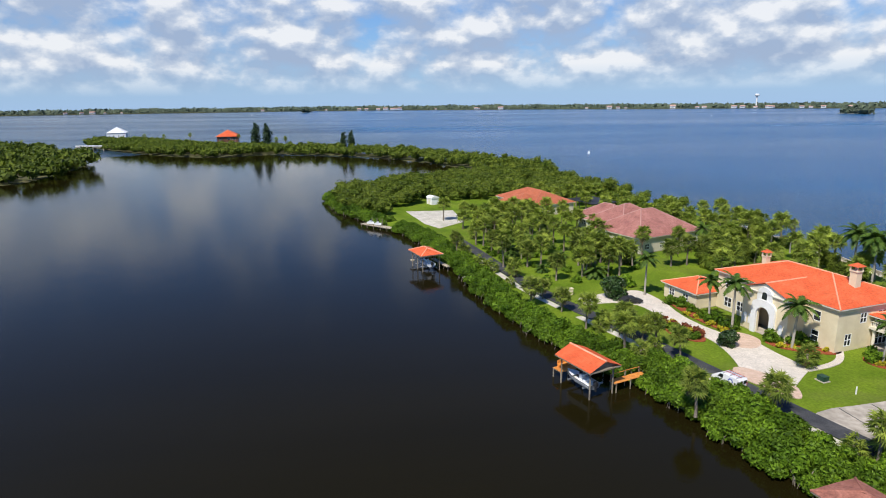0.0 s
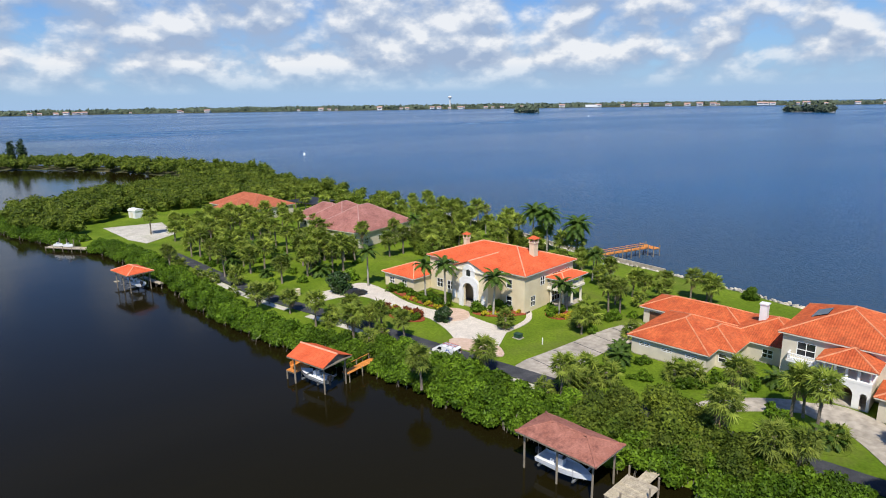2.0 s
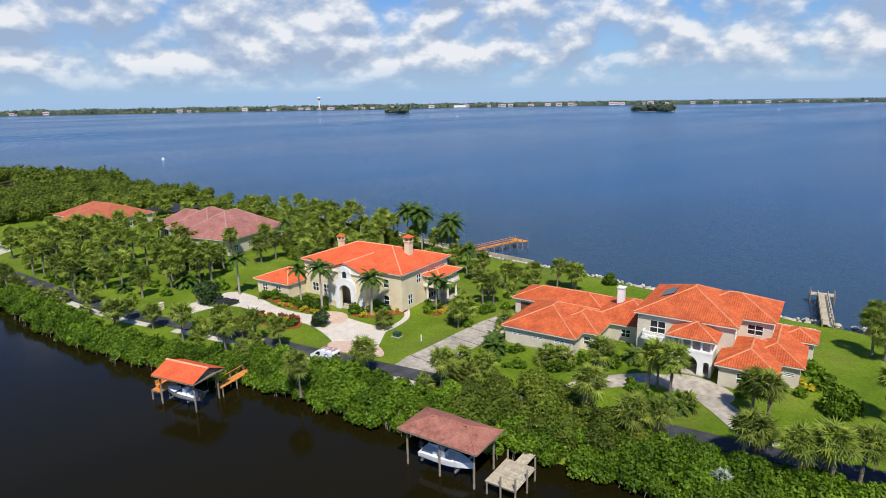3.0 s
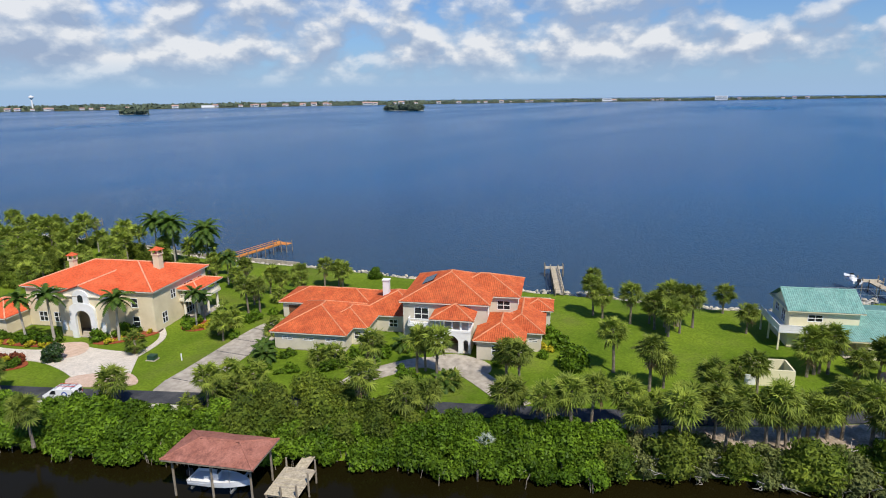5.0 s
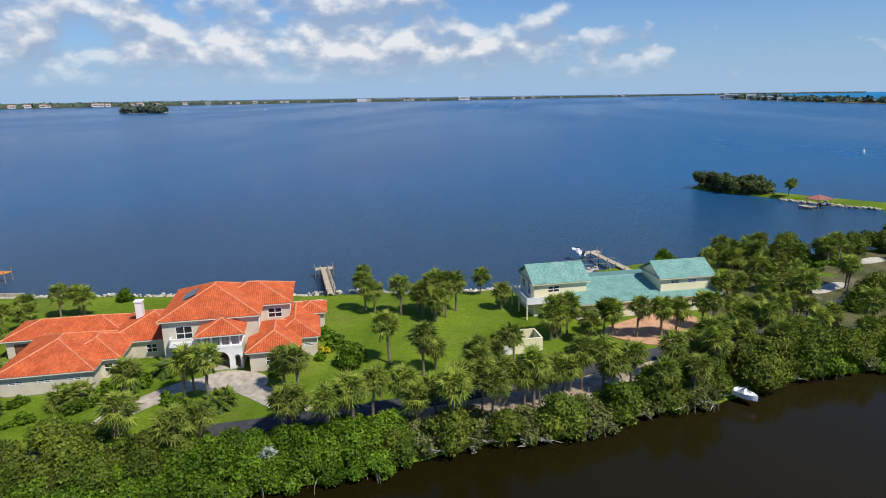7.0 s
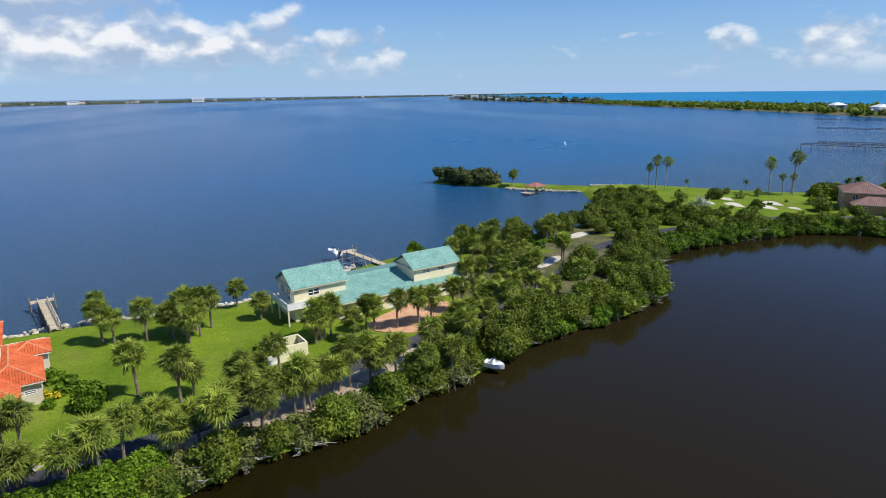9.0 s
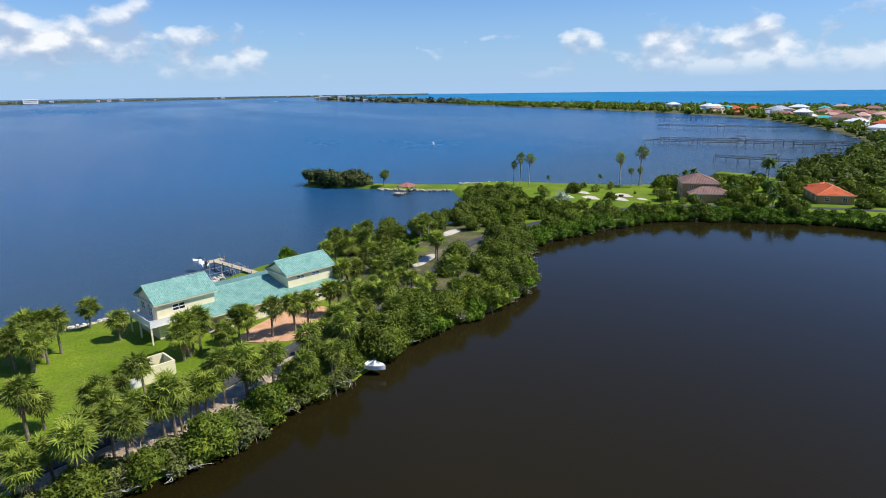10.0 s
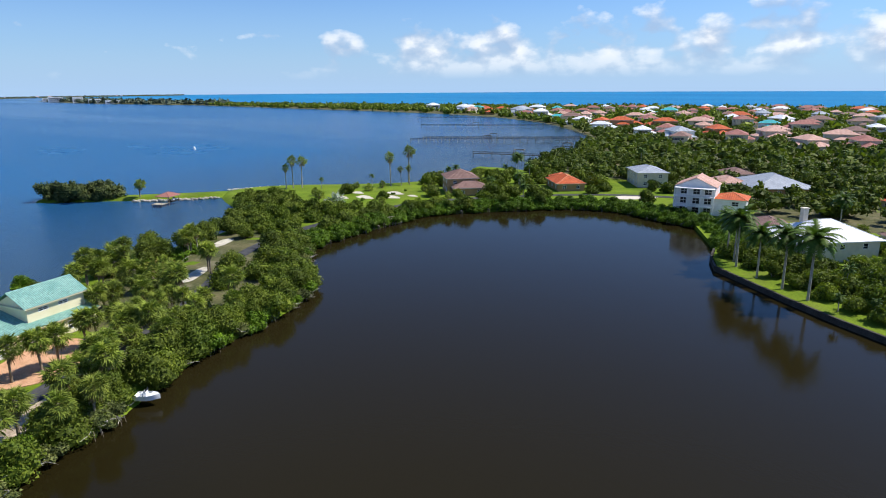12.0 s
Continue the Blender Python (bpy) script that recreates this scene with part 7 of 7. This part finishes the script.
def villa(tile, wall, label):
    """A suburban villa seen from far off: a two-storey block and a low wing."""
    h = thing("villa", pose(0, 0, -60), label, "house", "villas of the barrier island")
    walls(h, -9, -6, 9, 6, 0, 6, wall, [(s, -3.5, 3.5, 3.4, 5.2, "window") for s in ("back", "left")])
    part("wing", Build().box(9.02, -5, 0, 16, 5, 3).box(-4, -10, 0, 6, -6.02, 3), wall, h)
    roof(h, -9, -6, 9, 6, 6.05, 0.42, tile, None, rib=2.6)
    roof(h, 4, -5, 16, 5, 3.05, 0.42, tile, None, rib=2.6), roof(h, -4, -10, 6, -2, 3.05, 0.42, tile, None, rib=2.6)
    return h


TOWN = [villa(r, w, "%s-roofed suburban villa among trees" % n) for (r, w), n in zip(ROOFS, ("pink tile", "orange tile", "grey metal", "white metal", "brown shingle", "turquoise metal", "rose tile"))]
TOWN_MIX = [TOWN[i] for i in (0, 0, 0, 6, 6, 6, 1, 1, 2, 2, 3, 3, 3, 4, 4, 5)]
town_rng = random.Random(23)
HOMES = []
for k in range(3200):
    a, r = radians(town_rng.uniform(139, 178)), town_rng.uniform(450, 1150)
    x, y = r * math.sin(a), r * math.cos(a)
    if len(HOMES) < 118 and clear_of(x, y, [(p, q, 21 + r * 0.010) for p, q in HOMES]) and inside_depth(np.array([[x, y]]), BARRIER)[0] > 18 and not (r < 480 and a < radians(158)):
        HOMES.append((x, y))
        plant(TOWN_MIX, x, y, town_rng.uniform(0.95, 1.3), 1.3, town_rng.choice((20, 110, 130, 200, 290)) + town_rng.uniform(-10, 10), rng=town_rng)
for x, y in ((690, -800), (800, -840), (545, -760), (470, -700)):
    HOMES.append((x, y))
    plant(TOWN[2:4], x, y, 1.5, 1.3, rng=town_rng)
blocked = [(x, y, 16) for x, y in HOMES]
BAND = smooth_line(BARRIER, 2, True)
leaf_mass("island_woods", crowns_in(BAND, 12.5, 41, 4.6, 5.2, 1.0, lambda x, y: -1250 < y < -325 and x * 0.86 + y * 0.5 > -470 and math.hypot(x, y) < 640 and clear_of(x, y, blocked)), 2.1, 30, M_WOODLEAF, "dense green woods between island houses", 41)
leaf_mass("island_woods", crowns_in(BAND, 21, 42, 6.5, 5.6, 1.0, lambda x, y: math.hypot(x, y) >= 640 and math.hypot(x, y) < 1900 and x > -120 and clear_of(x, y, [(p, q, 15) for p, q in HOMES])), 3.8, 18, M_WOODLEAF, "distant green woods of the barrier island", 42)

# ---- long piers over the river ----
for a, b, zz in (((247, -295), (187, -317), 2.4), ((350, -342), (245, -425), 2.2), ((478, -483), (372, -560), 2.2), ((358, -364), (258, -443), 2.2), ((228, -357), (212, -370), 2.0), ((600, -600), (520, -660), 2.2)):
    d = Vector(b) - Vector(a)
    p = pier(pose(*a, 0, 0, 0, math.degrees(math.atan2(d.y, d.x))), d.length, 2.4, zz, M_SEAWALL, "long dark timber pier reaching over the shallows", True, 6.0, 0, 2.5)
    q = p.matrix_basis
    for s in (0.45,):
        fr = thing("boat_lift", q @ pose(d.length * s, 3.5, 0), "timber boat lift frame beside a pier", "boat lift", "boat lifts")
        for x in (-3, 3):
            for y in (-2, 2):
                piling(fr, x, y, -1.4, 5.0, 0.16)
        part("top_frame", Build().box(-3.2, -2.2, 4.8, 3.2, -1.9, 5.1).box(-3.2, 1.9, 4.8, 3.2, 2.2, 5.1).box(-3.2, -2.2, 4.8, -2.9, 2.2, 5.1).box(2.9, -2.2, 4.8, 3.2, 2.2, 5.1), M_PILE, fr)

FAR_POINT = smooth_line([(1480, -790), (1900, -715), (2350, -680), (2700, -690), (2760, -760), (2300, -800), (1800, -850), (1520, -860)], 2, True)
terrain("ground_far_point", FAR_POINT, 30.0, 1.5, 20.0, M_WILD, "low wooded point of the barrier island")
leaf_mass("island_woods", crowns_in(FAR_POINT, 30, 52, 11, 8.0, 1.0), 7.0, 14, M_FARTREE, "woods tinted with haze along the low far point", 52)
for x, y, w, hh in ((2480, -700, 46, 15), (2560, -712, 60, 11), (2150, -716, 36, 12), (2260, -702, 30, 18), (2020, -722, 40, 9)):
    t = thing("far_block", pose(x, y, 1.0, 0, 0, -106), "white waterfront block on the low far point", "building", "blocks on the far shore")
    part("wall", Build().box(-w / 2, -8, -1, w / 2, 8, hh), M_WHITE, t)
    for z in range(1, int(hh / 5) + 1):
        part("window", Build().box(-w / 2 + 3, -8.3, z * 4 - 2, w / 2 - 3, -8.02, z * 4), M_GLASS, t)

# ---- the far shore ----
def shore_at(az):
    """Distance and tree height of the far shore by bearing."""
    table = ((-60, 3900, 38), (-36, 3750, 38), (-10, 3500, 36), (12, 3000, 32), (30, 2750, 29), (50, 2750, 25), (66, 2800, 18), (82, 2900, 13), (98, 3500, 9), (108, 4100, 8), (116, 4500, 8))
    for (a, r, h), (a2, r2, h2) in zip(table, table[1:]):
        if a <= az <= a2:
            k = (az - a) / (a2 - a)
            return r + (r2 - r) * k, h + (h2 - h) * k
    return table[-1][1:]


def far_shore():
    rng = np.random.default_rng(51)
    b, ground = Build(), Build()
    az = -60.0
    pts = []
    while az < 115:
        r, h = shore_at(az)
        a = radians(az)
        h *= 0.66 + 0.05 * math.sin(az * 1.7)
        n = 22
        R = r + rng.uniform(0, 260, n)
        A = a + rng.uniform(-0.0022, 0.0022, n)
        P = np.stack([R * np.sin(A), R * np.cos(A), h * rng.uniform(0.1, 0.80, n)], 1)
        leaves(b, P, np.tile(np.array([-math.sin(a), -math.cos(a), 0.6]), (n, 1)), h * 0.30 + 4, rng, 1.5)
        pts.append((r * math.sin(a), r * math.cos(a)))
        az += 0.16
    for p, q in zip(pts, pts[1:]):
        k = 1.12
        ground.prism([q, p, (p[0] * k, p[1] * k), (q[0] * k, q[1] * k)], -1, 3)
    solid("ground_far_shore", ground, M_WILD, "low far shore of the river", "ground", kind="structure")
    solid("far_woods", b, M_FARTREE, "wooded far shore tinted with haze across the river", "trees", kind="stuff")


far_shore()
far_rng = random.Random(61)
cottage = thing("far_house", pose(0, 0, 0), "small pale house on the far shore", "house", "houses on the far shore")
part("wall", Build().box(-11, -8, -1, 11, 8, 9), M_WHITE, cottage)
part("roof", Build().prism([(-9.5, 9), (9.5, 9), (0, 14)], -12.5, 12.5).moved(Matrix(((0, 0, 1, 0), (1, 0, 0, 0), (0, 1, 0, 0), (0, 0, 0, 1)))), M_ROOF_TAN, cottage)
part("window", Build().box(-8, -8.2, 3, 8, -8.02, 6), M_GLASS, cottage)
USED.add(cottage.name)
cottage.matrix_basis = pose(shore_at(20)[0] * math.sin(radians(20)) * 0.99, shore_at(20)[0] * math.cos(radians(20)) * 0.99, 3, 0, 0, -20)
for k in range(90):
    az = far_rng.choice((far_rng.uniform(-40, 70), far_rng.uniform(14, 60), far_rng.uniform(60, 112)))
    r = shore_at(az)[0] * far_rng.uniform(0.988, 1.0)
    s = far_rng.uniform(0.45, 1.1) * (1.0 if az < 65 else 0.6)
    copy_thing_plain(cottage, pose(r * math.sin(radians(az)), r * math.cos(radians(az)), 3, 0, 0, -az + far_rng.uniform(-20, 20)) @ Matrix.Diagonal((s, s, s * 0.8, 1)))
for az, w, hh in ((83.2, 50, 16), (74, 40, 10), (39, 50, 8)):
    r = shore_at(az)[0] * 0.99
    t = thing("far_block", pose(r * math.sin(radians(az)), r * math.cos(radians(az)), 3, 0, 0, -az), "long white waterfront block on the far shore", "building", "blocks on the far shore")
    part("wall", Build().box(-w / 2, -8, -1, w / 2, 8, hh), M_WHITE, t)
    for z in range(1, int(hh / 5)):
        part("window", Build().box(-w / 2 + 3, -8.3, z * 5, w / 2 - 3, -8.02, z * 5 + 2), M_GLASS, t)
wt = thing("water_tower", pose(1260, 2540, 3) @ Matrix.Diagonal((0.7, 0.7, 0.78, 1)), "white water tower above the far shore", "water tower")
part("stem", Build().tube([(0, 0, -1), (0, 0, 8), (0, 0, 52), (0, 0, 60)], [7, 4, 4, 9], 12), M_WHITE, wt)
part("tank", Build().tube([(0, 0, 58), (0, 0, 61), (0, 0, 66), (0, 0, 70)], [9, 13, 13, 4], 16), M_WHITE, wt)
for x, y, wdt, hh in ((1404, 950, 56, 12), (1024, 1570, 56, 11), (-640, 2950, 50, 20)):
    c = [(x + far_rng.uniform(-0.2, 0.2) * wdt, y + far_rng.uniform(-0.9, 0.9) * wdt, 0, 14, hh) for _ in range(16)]
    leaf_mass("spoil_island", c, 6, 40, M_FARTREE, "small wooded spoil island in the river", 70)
    solid("spoil_bank", Build().prism([(x + wdt * 0.35 * math.cos(k), y + wdt * 1.1 * math.sin(k)) for k in np.linspace(0, 6.0, 16)], -1, 0.8), M_SAND, "low sandy bank of a spoil island", "ground", kind="structure")
for x, y in ((116, 498), (640, 1500), (900, 1120), (430, -205), (-700, 2300), (1540, 700)):
    by = thing("channel_marker", pose(x, y, 0), "small white channel marker in the river", "buoy", "channel markers")
    part("float", Build().tube([(0, 0, -0.5), (0, 0, 1.2), (0, 0, 2.2)], [1.0, 0.9, 0.35], 8), M_WHITE, by)

# ---- the northern point ----
red = thing("house", pose(-226, 655, 1.2, 0, 0, -75) @ Matrix.Diagonal((1.25, 1.25, 1.35, 1)), "house with bright red-orange roofs among trees on the point", "house")
floor_plate(red, -12, -8, 12, 8)
walls(red, -12, -8, 12, 8, 0, 6.5, M_DARKWOOD, [("right", y, y + 2.5, z, z + 2, "window") for y in (-6, 0, 4) for z in (0.6, 3.8)])
roof(red, -12, -8, 12, 8, 6.5, 0.5, M_TILE_A, M_CAP_A, "hip", 1.0, M_TILE_A, rib=1.0)
roof(red, -20, -6, -12.1, 6, 3.6, 0.4, M_TILE_A, M_CAP_A, "hip", 0.8, M_TILE_A, rib=1.0)
plain_house("house", pose(-385, 738, 1.2, 0, 0, -70), 0, 0, 2, [(-12, -10, 12, 10, 2)], M_ROOF_WHITE, M_ROOF_WHITE, M_WHITE, "white house with a tall pale hip roof on the point", 0.6, 5.0)
br = thing("bridge", pose(-345, 603, 0, 0, 0, 0), "low white concrete bridge over the channel", "bridge")
part("deck", Build().box(-10, -3, 3.2, 24, 3, 4.2), M_CONCRETE, br)
part("parapet", Build().box(-10, -3.3, 4.2, 24, -3.02, 5.2), M_WHITE, br)
for x in (-4, 6, 16):
    part("pier", Build().box(x - 0.6, -2.5, -1.5, x + 0.6, 2.5, 3.2), M_CONCRETE, br)


M_PINE = surface("casuarina_needles", (0.020, 0.042, 0.022), (0.045, 0.075, 0.035), 0.3, 0.8, islands=0.35, spec=0.1)


def casuarina(x, y, s):
    rng = np.random.default_rng(int(x * -7) % 97)
    h = thing("casuarina_tree", pose(x, y, 1) @ Matrix.Diagonal((s, s, s, 1)), "tall dark conical casuarina tree", "tree", "casuarinas")
    part("trunk", Build().tube([(0, 0, -0.5), (0, 0, 10), (0, 0, 25)], [0.6, 0.4, 0.08], 7), M_BARK, h)
    b = Build()
    L = [(rng.normal(0, 0.9), rng.normal(0, 0.9), z, 2.9 * (1 - ((z - 12) / 14) ** 2) + 0.9) for z in np.linspace(4, 25, 13)]
    P, D = lump_cloud(rng, L, 1000, 0.9)
    core(b, L, 0.6, 5)
    leaves(b, P, D, 0.9, rng)
    part("crown", b, M_PINE, h)


for x, y, s in ((-172, 572, 0.95), (-161, 568, 0.92), (-86, 537, 0.66), (-80, 537, 0.70)):
    casuarina(x, y, s)
for x, y in ((-260, 640), (-300, 668), (-200, 610), (-330, 690), (-150, 560), (-140, 552)):
    plant(TALL_FANS, x, y, 1.2, 1.0, rng=tree_rng)

# plants and villas that found no place are taken away again
for ob in MANGROVES + SCRUBS + WOODS + MID_WOODS + FAR_WOODS + FANS + LOW_FANS + TALL_FANS + FEATHERS + ROYALS + SHRUBS + CROTONS + CORDYLINES + ARECAS + TOWN:
    if ob.name not in USED:
        for child in list(ob.children_recursive):
            bpy.data.objects.remove(child)
        bpy.data.objects.remove(ob)
